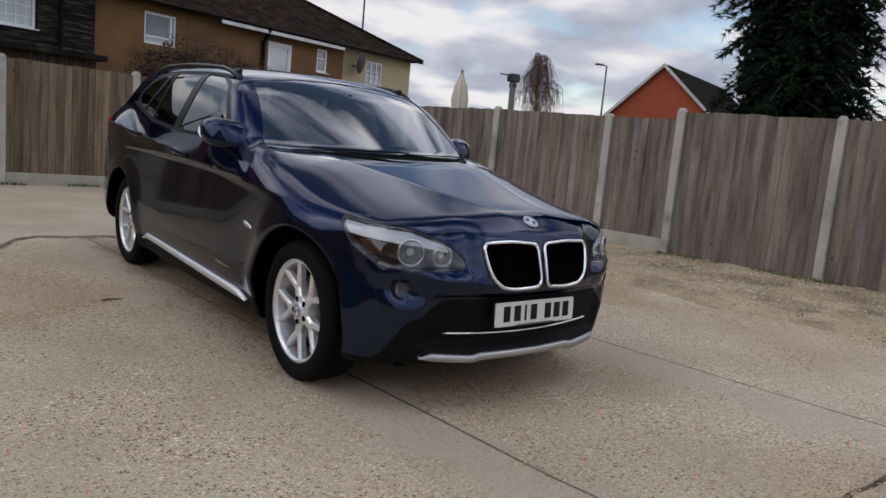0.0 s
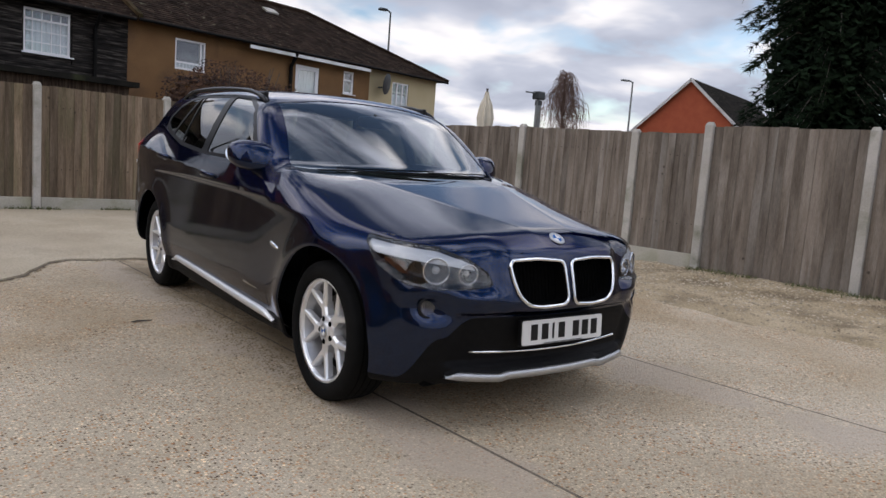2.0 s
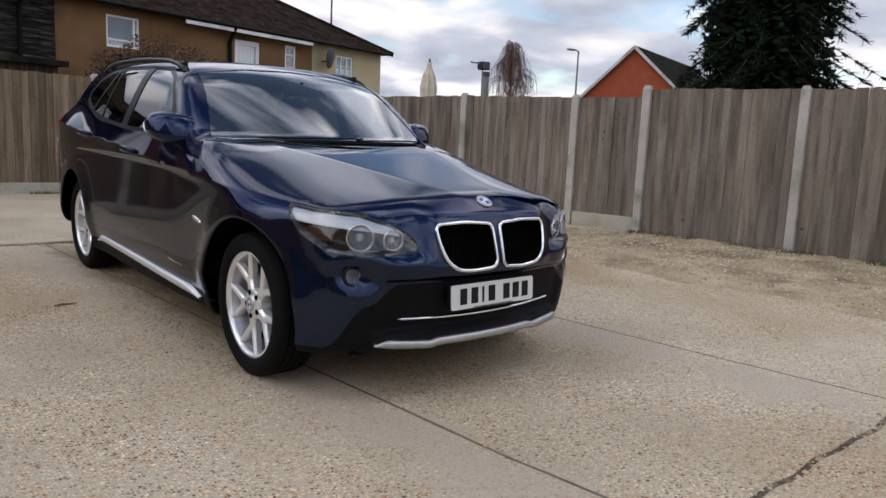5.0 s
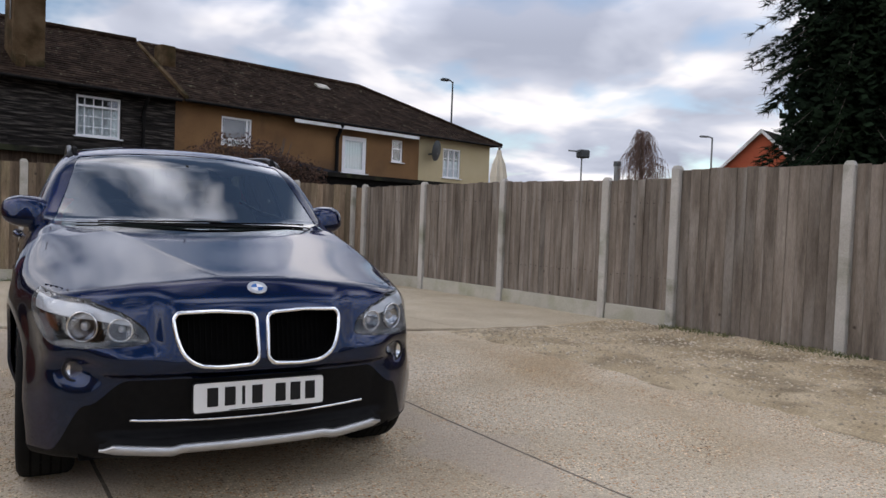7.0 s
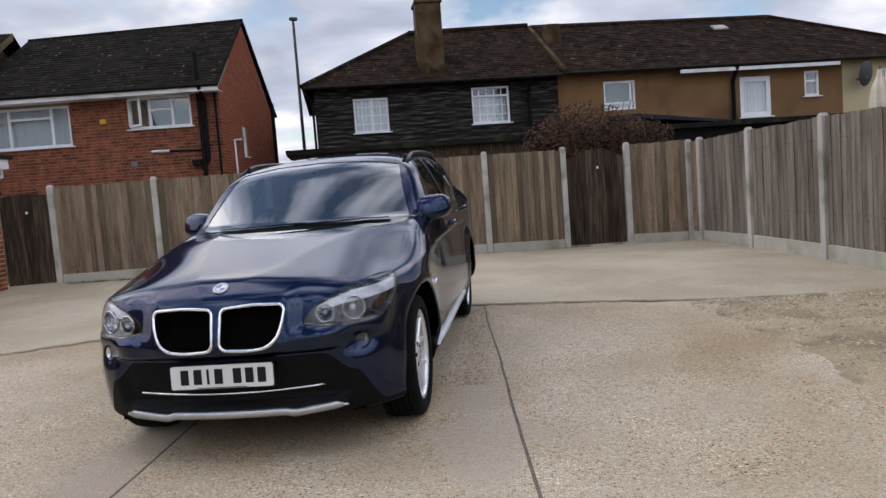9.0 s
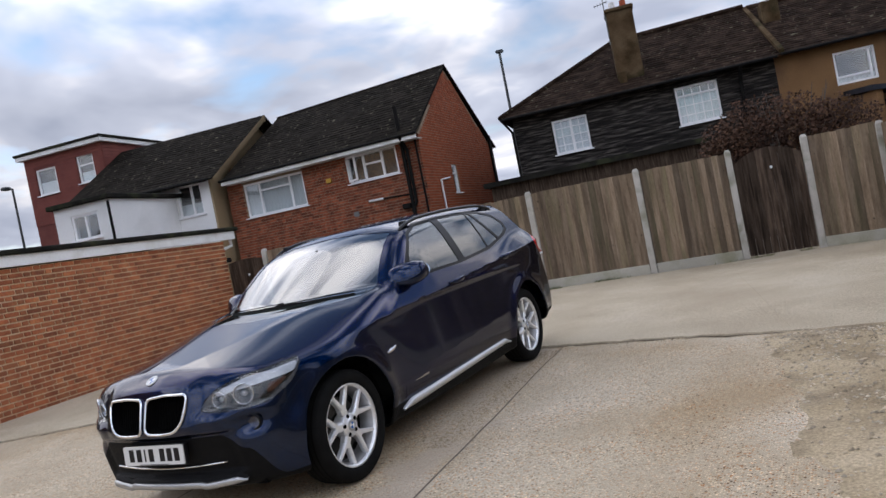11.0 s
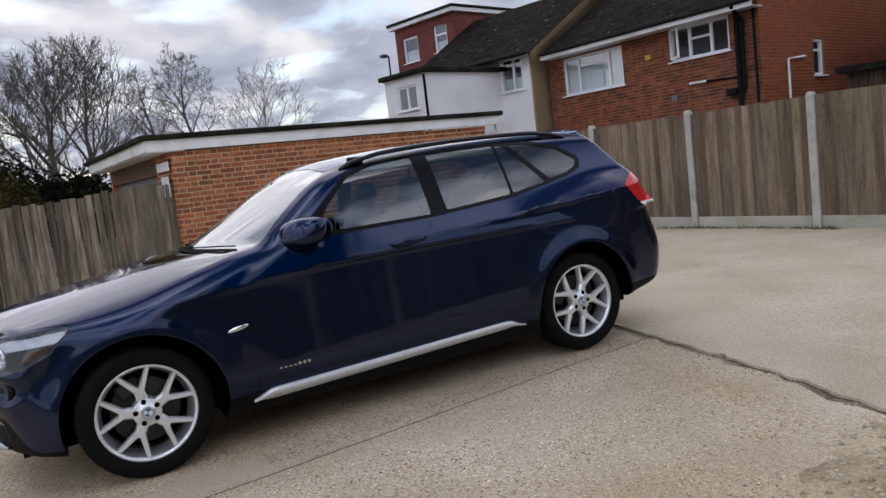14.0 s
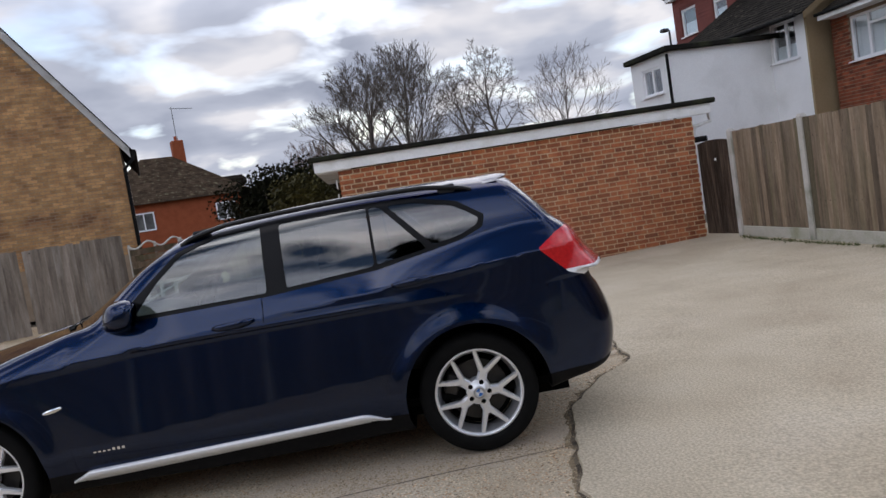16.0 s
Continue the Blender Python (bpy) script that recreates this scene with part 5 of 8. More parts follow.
part("fascia", boxed(-.32, GL + .3, -.06, -.03, 2.08, 2.235), M_WHITE, garage, "white painted fascia board")
part("front_fascia", boxed(-.35, -.32, -.06, 5.1, 2.08, 2.235), M_WHITE, garage, "white painted fascia board")
part("soffit", boxed(-.32, GL + .3, -.03, .012, 2.075, 2.09), M_WHITE, garage)
part("roof", boxed(-.42, GL + .38, -.12, 5.2, 2.235, 2.315, bevel=.02), M_FELT, garage, "dark mossy felt roof edge")
part("sign", boxed(-.06, -.045, .02, .72, 1.80, 1.93), M_WHITE, garage, "white painted board")
part("notice", boxed(-.062, -.046, .12, .52, 1.42, 1.72), M_CURTAIN, garage, "faded paper notice")
pipe(garage, [(GL + .32, .10, 2.2), (GL + .36, .12, 1.96), (GL + .10, .16, 1.90), (GL + .06, .17, 1.72)], 0.035, M_WHITE, "white downpipe")
part("hopper", boxed(GL + .02, GL + .28, .10, .26, 1.64, 1.73, bevel=.02), M_BLACK, garage, "black rainwater hopper")


# ---- the car: one smooth outer skin, cut into its panels ----
class Curve:
    """A natural cubic spline through (t, value) pairs, straight beyond its ends."""

    def __init__(self, *pairs):
        t, y = (np.array(c, float) for c in zip(*pairs))
        n, h = len(t), np.diff(t)
        a, r = np.eye(n), np.zeros(n)
        for k in range(1, n - 1):
            a[k, k - 1 : k + 2] = h[k - 1], 2 * (h[k - 1] + h[k]), h[k]
            r[k] = 6 * ((y[k + 1] - y[k]) / h[k] - (y[k] - y[k - 1]) / h[k - 1])
        self.t, self.y, self.h, self.m = t, y, h, np.linalg.solve(a, r)

    def __call__(self, x):
        x = np.asarray(x, float)
        c = np.clip(x, self.t[0], self.t[-1])
        k = np.clip(np.searchsorted(self.t, c) - 1, 0, len(self.h) - 1)
        h, u = self.h[k], c - self.t[k]
        v = h - u
        s = (self.m[k] * v**3 + self.m[k + 1] * u**3) / (6 * h) + (self.y[k] / h - self.m[k] * h / 6) * v + (self.y[k + 1] / h - self.m[k + 1] * h / 6) * u
        d0 = (self.y[1] - self.y[0]) / self.h[0] - self.h[0] * self.m[1] / 6
        d1 = (self.y[-1] - self.y[-2]) / self.h[-1] + self.h[-1] * self.m[-2] / 6
        return s + np.minimum(x - self.t[0], 0) * d0 + np.maximum(x - self.t[-1], 0) * d1


def smax(a, b, r):
    h = np.maximum(r - np.abs(a - b), 0) / r
    return np.maximum(a, b) + h * h * r / 4


def smin(a, b, r):
    return -smax(-a, -b, r)


def sstep(a, b, x):
    t = np.clip((x - a) / (b - a), 0, 1)
    return t * t * (3 - 2 * t)


AXLE, HUB_Z = 1.38, 0.33
plan_half = Curve((-2.3, 0.62), (-2.1, 0.690), (-1.9, 0.746), (-1.7, 0.798), (-1.5, 0.845), (-1.38, 0.864), (-1.1, 0.877), (-0.8, 0.877), (0.2, 0.876), (0.9, 0.880), (1.38, 0.888), (1.8, 0.872), (2.1, 0.835), (2.3, 0.80))
crease_z = Curve((-2.2, 0.80), (-1.38, 0.845), (-0.77, 0.880), (0.15, 0.940), (1.15, 1.0), (1.86, 1.05), (2.3, 1.07))
belt_z = Curve((-1.2, 1.00), (-0.7, 1.035), (0.35, 1.060), (0.95, 1.095), (1.35, 1.150), (1.75, 1.175), (2.1, 1.160))
hood_mid = Curve((-2.3, 0.79), (-2.16, 0.845), (-2.10, 0.861), (-2.03, 0.876), (-1.92, 0.896), (-1.76, 0.921), (-1.44, 0.971), (-1.05, 1.034), (-0.7, 1.078))
hood_drop = Curve((-2.2, 0.12), (-1.7, 0.105), (-1.3, 0.085), (-0.95, 0.050), (-0.7, 0.03))
nose_y = Curve((0.15, -2.0), (0.22, -2.055), (0.30, -2.085), (0.42, -2.110), (0.52, -2.132), (0.58, -2.136), (0.66, -2.118), (0.76, -2.085), (0.86, -2.04), (0.95, -1.97))
tail_y = Curve((0.2, 2.08), (0.32, 2.17), (0.48, 2.235), (0.62, 2.24), (0.75, 2.20), (0.90, 2.15), (1.05, 2.12), (1.2, 2.05), (1.3, 1.97))
floor_z = Curve((-2.3, 0.235), (-1.9, 0.21), (-1.0, 0.19), (0.9, 0.19), (1.5, 0.24), (1.85, 0.30), (2.3, 0.37))
roof_mid = Curve((-0.6, 1.37), (-0.25, 1.455), (0.05, 1.494), (0.45, 1.519), (0.95, 1.526), (1.4, 1.517), (1.8, 1.492), (2.1, 1.46))


def skin(x, y, z):
    """Below zero inside the car's outer skin (wheels, mirrors and rails left out)."""
    ax = np.abs(x)
    # lower body
    zc = crease_z(y)
    above, below = z - zc, zc - z
    side = plan_half(y) - 0.018
    side = side - np.where(above > 0, (0.40 + 0.50 * sstep(0.4, 1.5, y)) * above + 0.5 * above**2, 0.0)
    dip = np.clip(below, 0, None)
    mid = sstep(-1.15, -0.5, y) * sstep(1.95, 1.2, y)
    # a short undercut below the shoulder line, then a flank that swells out towards the sill
    fore = sstep(-1.15, -1.55, y)
    side = side - 0.014 * mid - 0.006 * mid * sstep(0.0, 0.05, dip) + 0.085 * mid * np.clip(dip - 0.03, 0, 0.42)
    side = side - 0.055 * sstep(0.43, 0.20, z) * (1 - 0.8 * fore) + 0.022 * fore * sstep(0.62, 0.40, z)
    for s in (-1, 1):   # swelling over the wheels
        r = np.hypot(y - s * AXLE, z - HUB_Z)
        side = side + 0.020 * np.exp(-(((r - 0.40) / 0.075) ** 2))
    f_side = (ax - side) * 0.97
    # flat middle of the bonnet between two creases that spread from the badge to the pillars
    v_line = np.clip(0.09 + 0.37 * (y + 2.07), 0.08, 0.46)
    past = 0.5 * (ax - v_line + np.sqrt((ax - v_line) ** 2 + 0.008**2))
    zt = hood_mid(y) - hood_drop(y) * (0.48 * past / (0.74 - v_line) + 0.52 * (ax / 0.74) ** 4.0)
    zb = belt_z(y) + 0.02
    top = zt + (zb - zt) * sstep(-0.95, -0.55, y)
    f_top = (z - top) * 0.96
    ex = np.clip(ax - 0.45, 0, None)
    nose = nose_y(z) + 0.22 * ax**2 + 1.05 * ex**2
    # the twin grille stands a little proud, the bay for the plate lies back
    nose = nose - 0.020 * sstep(0.40, 0.30, ax) * sstep(0.54, 0.60, z) * sstep(0.86, 0.80, z)
    nose = nose + 0.030 * sstep(0.60, 0.50, ax) * sstep(0.555, 0.53, z) * sstep(0.30, 0.33, z)
    # hollows round the fog lamps and under the headlamps
    nose = nose + 0.060 * np.exp(-(((ax - 0.635) / 0.085) ** 2) - (((z - 0.565) / 0.062) ** 2))
    # a shelf juts out below the headlamps and runs in under the grille
    nose = nose - 0.016 * np.exp(-(((z - 0.612) / 0.030) ** 2)) * sstep(0.30, 0.46, ax) + 0.010 * sstep(0.64, 0.67, z) * sstep(0.34, 0.46, ax)
    f_nose = (nose - y) * 0.93
    tail = tail_y(z) - 0.07 * ax**2 - 0.62 * np.clip(ax - 0.50, 0, None) ** 2
    tail = tail - 0.02 * sstep(0.92, 0.86, z) * sstep(0.78, 0.86, z) * sstep(0.7, 0.6, ax)
    f_tail = (y - tail) * 0.95
    f_floor = floor_z(y) - z
    low = smax(f_side, f_top, 0.075)
    low = smax(low, f_nose, 0.07)
    low = smax(low, f_tail, 0.10)
    low = smax(low, f_floor, 0.05)
    # cabin
    up = z - 1.05
    wide = 0.815 - 0.33 * up - 0.34 * np.clip(up, 0, None) ** 2 - 0.045 * sstep(0.6, 2.0, y) - 0.035 * sstep(-0.1, -0.8, y)
    g_side = (ax - wide) * 0.93
    g_screen = ((-0.955 + 1.66 * (z - 1.05) + 0.30 * np.clip(z - 1.05, 0, None) ** 2) + (0.58 - 0.75 * np.clip(z - 1.05, 0, 0.42)) * ax**2 - y) * 0.5
    g_roof = z - (roof_mid(y) - 0.056 * (ax / 0.6) ** 2.6)
    g_rear = (y - (2.10 - 0.80 * (z - 1.13) - 0.25 * np.clip(z - 1.13, 0, None) ** 2 - 0.24 * ax**2)) * 0.72
    cabin = smax(g_side, g_screen, 0.055)
    cabin = smax(cabin, g_roof, 0.07)
    cabin = smax(cabin, g_rear, 0.05)
    cabin = np.maximum(cabin, 0.9 - z)
    return smin(low, cabin, 0.035)


def slope(p, e=0.004):
    g = np.empty_like(p)
    for k in range(3):
        d = np.zeros(3)
        d[k] = e
        g[:, k] = skin(*(p + d).T) - skin(*(p - d).T)
    return g / (2 * e)


def settle_on_skin(p, rounds=4):
    for _ in range(rounds):
        g = slope(p)
        p = p - g * (skin(*p.T) / np.maximum((g**2).sum(1), 1e-6))[:, None]
    return p


def first_inside(point, lo, hi):
    """Where a line of points, from lo outside to hi inside, meets the skin."""
    for _ in range(3):
        t = np.linspace(lo, hi, 33)
        k = int((skin(*point(t)) < 0).argmax())
        lo, hi = t[max(0, k - 1)], t[k]
    return float((lo + hi) / 2)


def skin_spot(x, z, front=True):
    """How far forward the nose reaches at x, z."""
    return first_inside(lambda t: (x + 0 * t, t, z + 0 * t), -2.4, -1.0)


def side_spot(y, z):
    return first_inside(lambda t: (t, y + 0 * t, z + 0 * t), 1.1, 0.3)


def top_spot(x, y):
    return first_inside(lambda t: (x + 0 * t, y + 0 * t, t), 1.7, 0.5)


def skin_mesh(h=0.0175):
    """Quads over the skin: one point in each cell that it crosses, drawn onto it."""
    xs = np.arange(0, 56) * h
    ys = np.arange(-2.32, 2.36, h)
    zs = np.arange(0.12, 1.60, h)
    half = skin(xs[:, None, None], ys[None, :, None], zs[None, None, :])
    g = np.concatenate([half[:0:-1], half])
    xs = np.concatenate([-xs[:0:-1], xs])
    inside = g < 0
    cell = np.zeros(tuple(n - 1 for n in g.shape), int)
    corner = [inside[i : i + cell.shape[0], j : j + cell.shape[1], k : k + cell.shape[2]] for i in (0, 1) for j in (0, 1) for k in (0, 1)]
    n_in = sum(c.astype(int) for c in corner)
    mixed_cells = (n_in > 0) & (n_in < 8)
    at = np.argwhere(mixed_cells)
    cell[mixed_cells] = np.arange(len(at))
    p = np.stack([xs[at[:, 0]], ys[at[:, 1]], zs[at[:, 2]]], 1) + h / 2
    p = settle_on_skin(p, 5)
    faces = []
    for axis in range(3):
        a = np.moveaxis(inside, axis, 0)
        cross = a[1:] != a[:-1]
        cross = np.moveaxis(cross, 0, axis)
        u, v = (axis + 1) % 3, (axis + 2) % 3
        idx = np.argwhere(cross)
        ok = np.all([(idx[:, d] > 0) & (idx[:, d] < g.shape[d] - 1) for d in (u, v)], axis=0)
        idx = idx[ok]
        start = inside[tuple(idx.T)]
        quad = []
        for du, dv in ((-1, -1), (0, -1), (0, 0), (-1, 0)):
            q = idx.copy()
            q[:, u] += du
            q[:, v] += dv
            quad.append(cell[tuple(q.T)])
        quad = np.stack(quad, 1)
        quad[~start] = quad[~start][:, ::-1]
        faces.append(quad)
    quads = np.concatenate(faces)
    return p, np.concatenate([quads[:, [0, 1, 2]], quads[:, [0, 2, 3]]])


def take(mesh, value):
    """Cuts a mesh along value = 0: the piece where it is below zero, and the rest."""
    p, f = mesh
    if len(f) == 0:
        return mesh, mesh
    v = value(*p.T)
    v = np.where(np.abs(v) < 1e-7, 1e-7, v)
    neg = v < 0
    count = neg[f].sum(1)
    inner, outer, cut = f[count == 3], f[count == 0], f[(count == 1) | (count == 2)]
    if len(cut):
        lone = np.where(neg[cut].sum(1)[:, None] == 1, neg[cut], ~neg[cut])
        first = lone.argmax(1)
        r = np.arange(len(cut))
        a, b, c = cut[r, first], cut[r, (first + 1) % 3], cut[r, (first + 2) % 3]
        pairs = np.sort(np.concatenate([np.stack([a, b], 1), np.stack([a, c], 1)]), 1)
        uniq, back_i = np.unique(pairs, axis=0, return_inverse=True)
        back_i = back_i.ravel()
        w = (v[uniq[:, 0]] / (v[uniq[:, 0]] - v[uniq[:, 1]]))[:, None]
        fresh = p[uniq[:, 0]] * (1 - w) + p[uniq[:, 1]] * w
        ab, ac = len(p) + back_i[: len(cut)], len(p) + back_i[len(cut) :]
        p = np.concatenate([p, fresh])
        tip = np.stack([a, ab, ac], 1)
        rest = np.concatenate([np.stack([ab, b, c], 1), np.stack([ab, c, ac], 1)])
        tip_in = neg[a]
        rest_in = np.concatenate([tip_in, tip_in])
        inner = np.concatenate([inner, tip[tip_in], rest[~rest_in]])
        outer = np.concatenate([outer, tip[~tip_in], rest[rest_in]])
    return tidy(p, inner), tidy(p, outer)


def tidy(p, f):
    used = np.unique(f)
    table = np.zeros(len(p), int)
    table[used] = np.arange(len(used))
    return p[used], table[f] if len(f) else f.reshape(0, 3)


def outline(px, py, pts, r=0.0):
    """Signed distance to a closed outline, below zero inside, its corners rounded by r."""
    pts = np.array(pts, float)
    d = np.full(np.shape(px), 1e9)
    sign = np.ones(np.shape(px))
    for a, b in zip(pts, np.roll(pts, -1, 0)):
        e = b - a
        wx, wy = px - a[0], py - a[1]
        t = np.clip((wx * e[0] + wy * e[1]) / (e @ e), 0, 1)
        d = np.minimum(d, (wx - e[0] * t) ** 2 + (wy - e[1] * t) ** 2)
        c1, c2, c3 = py >= a[1], py < b[1], e[0] * wy > e[1] * wx
        flip = (c1 & c2 & c3) | (~c1 & ~c2 & ~c3)
        sign = np.where(flip, -sign, sign)
    return sign * np.sqrt(d) - r


def skin_part(name, mesh, mat, parent, label="", depth=0.012, lift=0.0, smooth=True):
    """A panel: a piece of the skin with its rim turned inwards."""
    p, f = mesh
    if len(f) == 0:
        return None
    n = slope(p)
    n /= np.linalg.norm(n, axis=1)[:, None] + 1e-9
    p = p + n * lift
    e = np.sort(np.concatenate([f[:, [0, 1]], f[:, [1, 2]], f[:, [2, 0]]]), 1)
    raw = np.concatenate([f[:, [0, 1]], f[:, [1, 2]], f[:, [2, 0]]])
    uniq, inv, cnt = np.unique(e, axis=0, return_inverse=True, return_counts=True)
    rim = raw[cnt[inv.ravel()] == 1]
    verts, faces, normals = p, [tuple(q) for q in f], n
    if depth and len(rim):
        ids = np.unique(rim)
        table = np.zeros(len(p), int)
        table[ids] = len(p) + np.arange(len(ids))
        verts = np.concatenate([p, p[ids] - n[ids] * depth])
        normals = np.concatenate([n, n[ids]])
        faces += [(int(b), int(a), int(table[a]), int(table[b])) for a, b in rim]
    me = bpy.data.meshes.new(name)
    me.from_pydata(verts.tolist(), [], faces)
    me.materials.append(mat)
    me.shade_smooth()
    me.normals_split_custom_set_from_vertices(normals.tolist())
    ob = new(name, me)
    ob.parent = parent
    if label:
        ob["label"] = label
    return ob


def sides(mesh):
    """The pieces on the car's left and right."""
    return take(mesh, lambda x, y, z: -x)


M_PAINT = material("dark_blue_paint", [(0.0004, 0.0098, 0.042), (0.0006, 0.0125, 0.053)], rough=0.27, metal=0.95, scale=900, coat=1.0, coat_ior=1.45, spec=0.1)
M_PAINT.node_tree.nodes["Principled BSDF"].inputs["Specular Tint"].default_value = (0.05, 0.14, 0.34, 1)   # flakes, no bare metal
M_PAINT.node_tree.nodes["Principled BSDF"].inputs["Coat Roughness"].default_value = 0.05
M_SURROUND = material("gloss_black_surround", [(0.003, 0.003, 0.0035)], rough=0.3, spec=0.14)
M_RAIL = material("satin_black_rail", [(0.004, 0.004, 0.0045)], rough=0.42, spec=0.35, coat=0.1)
M_TRIM = material("black_trim", [(0.004, 0.004, 0.005)], rough=0.45, spec=0.3)
M_CLADDING = material("black_cladding", [(0.0035, 0.0035, 0.004), (0.006, 0.006, 0.0065)], rough=0.6, spec=0.12, scale=40, bump=0.15, bump_scale=600)
M_SILVER = material("matt_silver", [(0.46, 0.47, 0.48), (0.52, 0.53, 0.54)], rough=0.38, metal=0.85, scale=30)
M_STRIP = material("satin_silver", [(0.70, 0.71, 0.72), (0.76, 0.77, 0.78)], rough=0.35, metal=0.5, scale=30)
M_CHROME = material("chrome", [(0.85, 0.86, 0.87)], rough=0.07, metal=1.0)
M_ALLOY = material("silver_alloy", [(0.82, 0.83, 0.84), (0.90, 0.91, 0.92)], rough=0.3, metal=0.6, scale=20, coat=0.4)
M_HOUSING = material("lamp_housing", [(0.012, 0.012, 0.013), (0.05, 0.052, 0.055)], rough=0.25, metal=0.6, scale=14)
M_BROW = material("pale_brow", [(0.48, 0.50, 0.53)], rough=0.3, metal=0.2)
M_TYRE = material("tyre_rubber", [(0.0035, 0.0035, 0.0035), (0.007, 0.007, 0.0067)], rough=0.85, spec=0.14, scale=12, bump=0.2, bump_scale=200)
M_DISC = material("brake_steel", [(0.035, 0.033, 0.031), (0.06, 0.056, 0.052)], rough=0.5, metal=0.7, scale=15)
M_REFLECTOR = material("lamp_reflector", [(0.42, 0.43, 0.45)], rough=0.12, metal=1.0)
# darker copies of the alloy: shade inside the wheel put into the colour
M_ALLOY_IN = material("shaded_alloy", [(0.40, 0.40, 0.41), (0.50, 0.50, 0.51)], rough=0.38, metal=0.75, scale=20)
M_BARREL = material("shaded_barrel", [(0.02, 0.02, 0.02), (0.045, 0.044, 0.042)], rough=0.6, metal=0.4, scale=15)
M_DARK = material("dark_inside", [(0.003, 0.003, 0.003)], rough=0.9, spec=0.06)
M_SEAT = material("dark_seat_cloth", [(0.018, 0.018, 0.020), (0.030, 0.030, 0.032)], rough=0.85, scale=30, bump=0.2)
M_DASH = material("dashboard_plastic", [(0.014, 0.014, 0.015)], rough=0.7, bump=0.15, bump_scale=400)
M_SCREEN = thin_glass("windscreen_glass", (0.50, 0.58, 0.55), ior=2.85)
M_SIDEGLASS = thin_glass("side_glass", (0.52, 0.60, 0.55), ior=2.05)
M_PRIVACY = thin_glass("tinted_glass", (0.30, 0.32, 0.28), ior=1.95)
M_LENS = thin_glass("clear_lens", (0.92, 0.93, 0.94))
M_RED = material("red_lens", [(0.46, 0.006, 0.008), (0.60, 0.012, 0.014)], rough=0.25, scale=60, coat=0.6, spec=0.3)
M_AMBER = material("amber_lens", [(0.06, 0.020, 0.009)], rough=0.2, coat=0.6)
M_PLATE = material("white_plate", [(0.72, 0.72, 0.70)], rough=0.35)
M_BADGE_BLUE = material("badge_blue", [(0.03, 0.14, 0.42)], rough=0.25, coat=0.6)

car = thing("car", "dark blue metallic compact SUV parked on the concrete yard", "car", pose(-0.010, 0, 0.0205, 1.06, -0.43, -0.5))

shell = skin_mesh()


def r_axle(y, z):
    return np.minimum(np.hypot(y - AXLE, z - HUB_Z), np.hypot(y + AXLE, z - HUB_Z))


_, shell = take(shell, lambda x, y, z: np.maximum(r_axle(y, z) - 0.398, 0.40 - np.abs(x)))
_, shell = take(shell, lambda x, y, z: np.maximum(z - 0.24, np.abs(x) - 0.40) + 0 * y)   # open below
# windscreen and rear window
SCREEN = [(-0.672, 1.055), (-0.610, 1.22), (-0.556, 1.385), (-0.30, 1.418), (0, 1.428), (0.30, 1.418), (0.556, 1.385), (0.610, 1.22), (0.672, 1.055), (0.35, 1.04), (0, 1.032), (-0.35, 1.04)]
screen, shell = take(shell, lambda x, y, z: np.maximum(outline(x, z, SCREEN, 0.022), y - 0.25))
skin_part("windscreen", screen, M_SCREEN, car, "sloping windscreen reflecting the sky", depth=0, lift=-0.004).visible_shadow = False
REAR = [(-0.50, 1.20), (-0.44, 1.41), (0.44, 1.41), (0.50, 1.20)]
rear_glass, shell = take(shell, lambda x, y, z: np.maximum(outline(x, z, REAR, 0.03), 1.5 - y))
skin_part("rear_window", rear_glass, M_PRIVACY, car, "tinted tailgate window", depth=0, lift=-0.003)
# side windows in their black surround
DLO = [(-0.46, 1.065), (-0.280, 1.220), (-0.115, 1.358), (0.10, 1.423), (0.45, 1.438), (0.95, 1.438), (1.20, 1.422), (1.435, 1.364), (1.560, 1.275), (1.545, 1.232), (1.425, 1.187), (0.95, 1.107), (0.35, 1.072)]
dlo, shell = take(shell, lambda x, y, z: np.maximum(outline(y, z, DLO, 0.018), 0.45 - np.abs(x)))
PANES = (("front_side_window", [(-0.36, 1.085), (-0.25, 1.215), (-0.10, 1.345), (0.10, 1.409), (0.325, 1.422), (0.335, 1.085)], M_SIDEGLASS, 0.012, "clear front side window"),
         ("rear_side_window", [(0.465, 1.093), (0.450, 1.423), (0.925, 1.424), (0.93, 1.122)], M_PRIVACY, 0.010, "tinted rear side window"),
         ("vent_window", [(0.965, 1.126), (0.958, 1.421), (1.005, 1.418), (1.225, 1.162)], M_PRIVACY, 0.008, "small tinted triangular window"),
         ("quarter_window", [(1.28, 1.180), (1.070, 1.414), (1.20, 1.406), (1.42, 1.350), (1.533, 1.272), (1.52, 1.242), (1.42, 1.203)], M_PRIVACY, 0.010, "tinted rear quarter window"))
for nm, pts, mat, rad, lab in PANES:
    pane, dlo = take(dlo, lambda x, y, z: outline(y, z, pts, rad) + 0 * x)
    for piece in sides(pane):
        skin_part(nm, piece, mat, car, lab, depth=0, lift=-0.004).visible_shadow = False
for piece in sides(dlo):
    skin_part("window_surround", piece, M_SURROUND, car, "gloss black window surround")


def turn_s(x, y):
    """Angle round the nose, in metres along it."""
    return np.arctan2(np.abs(x), -(y + 1.2)) * 0.9


def nose_at(x, y):
    return float(np.arctan2(abs(x), -(y + 1.2)) * 0.9)


def on_nose(x, z):
    return (nose_at(x, skin_spot(x, z)), z)


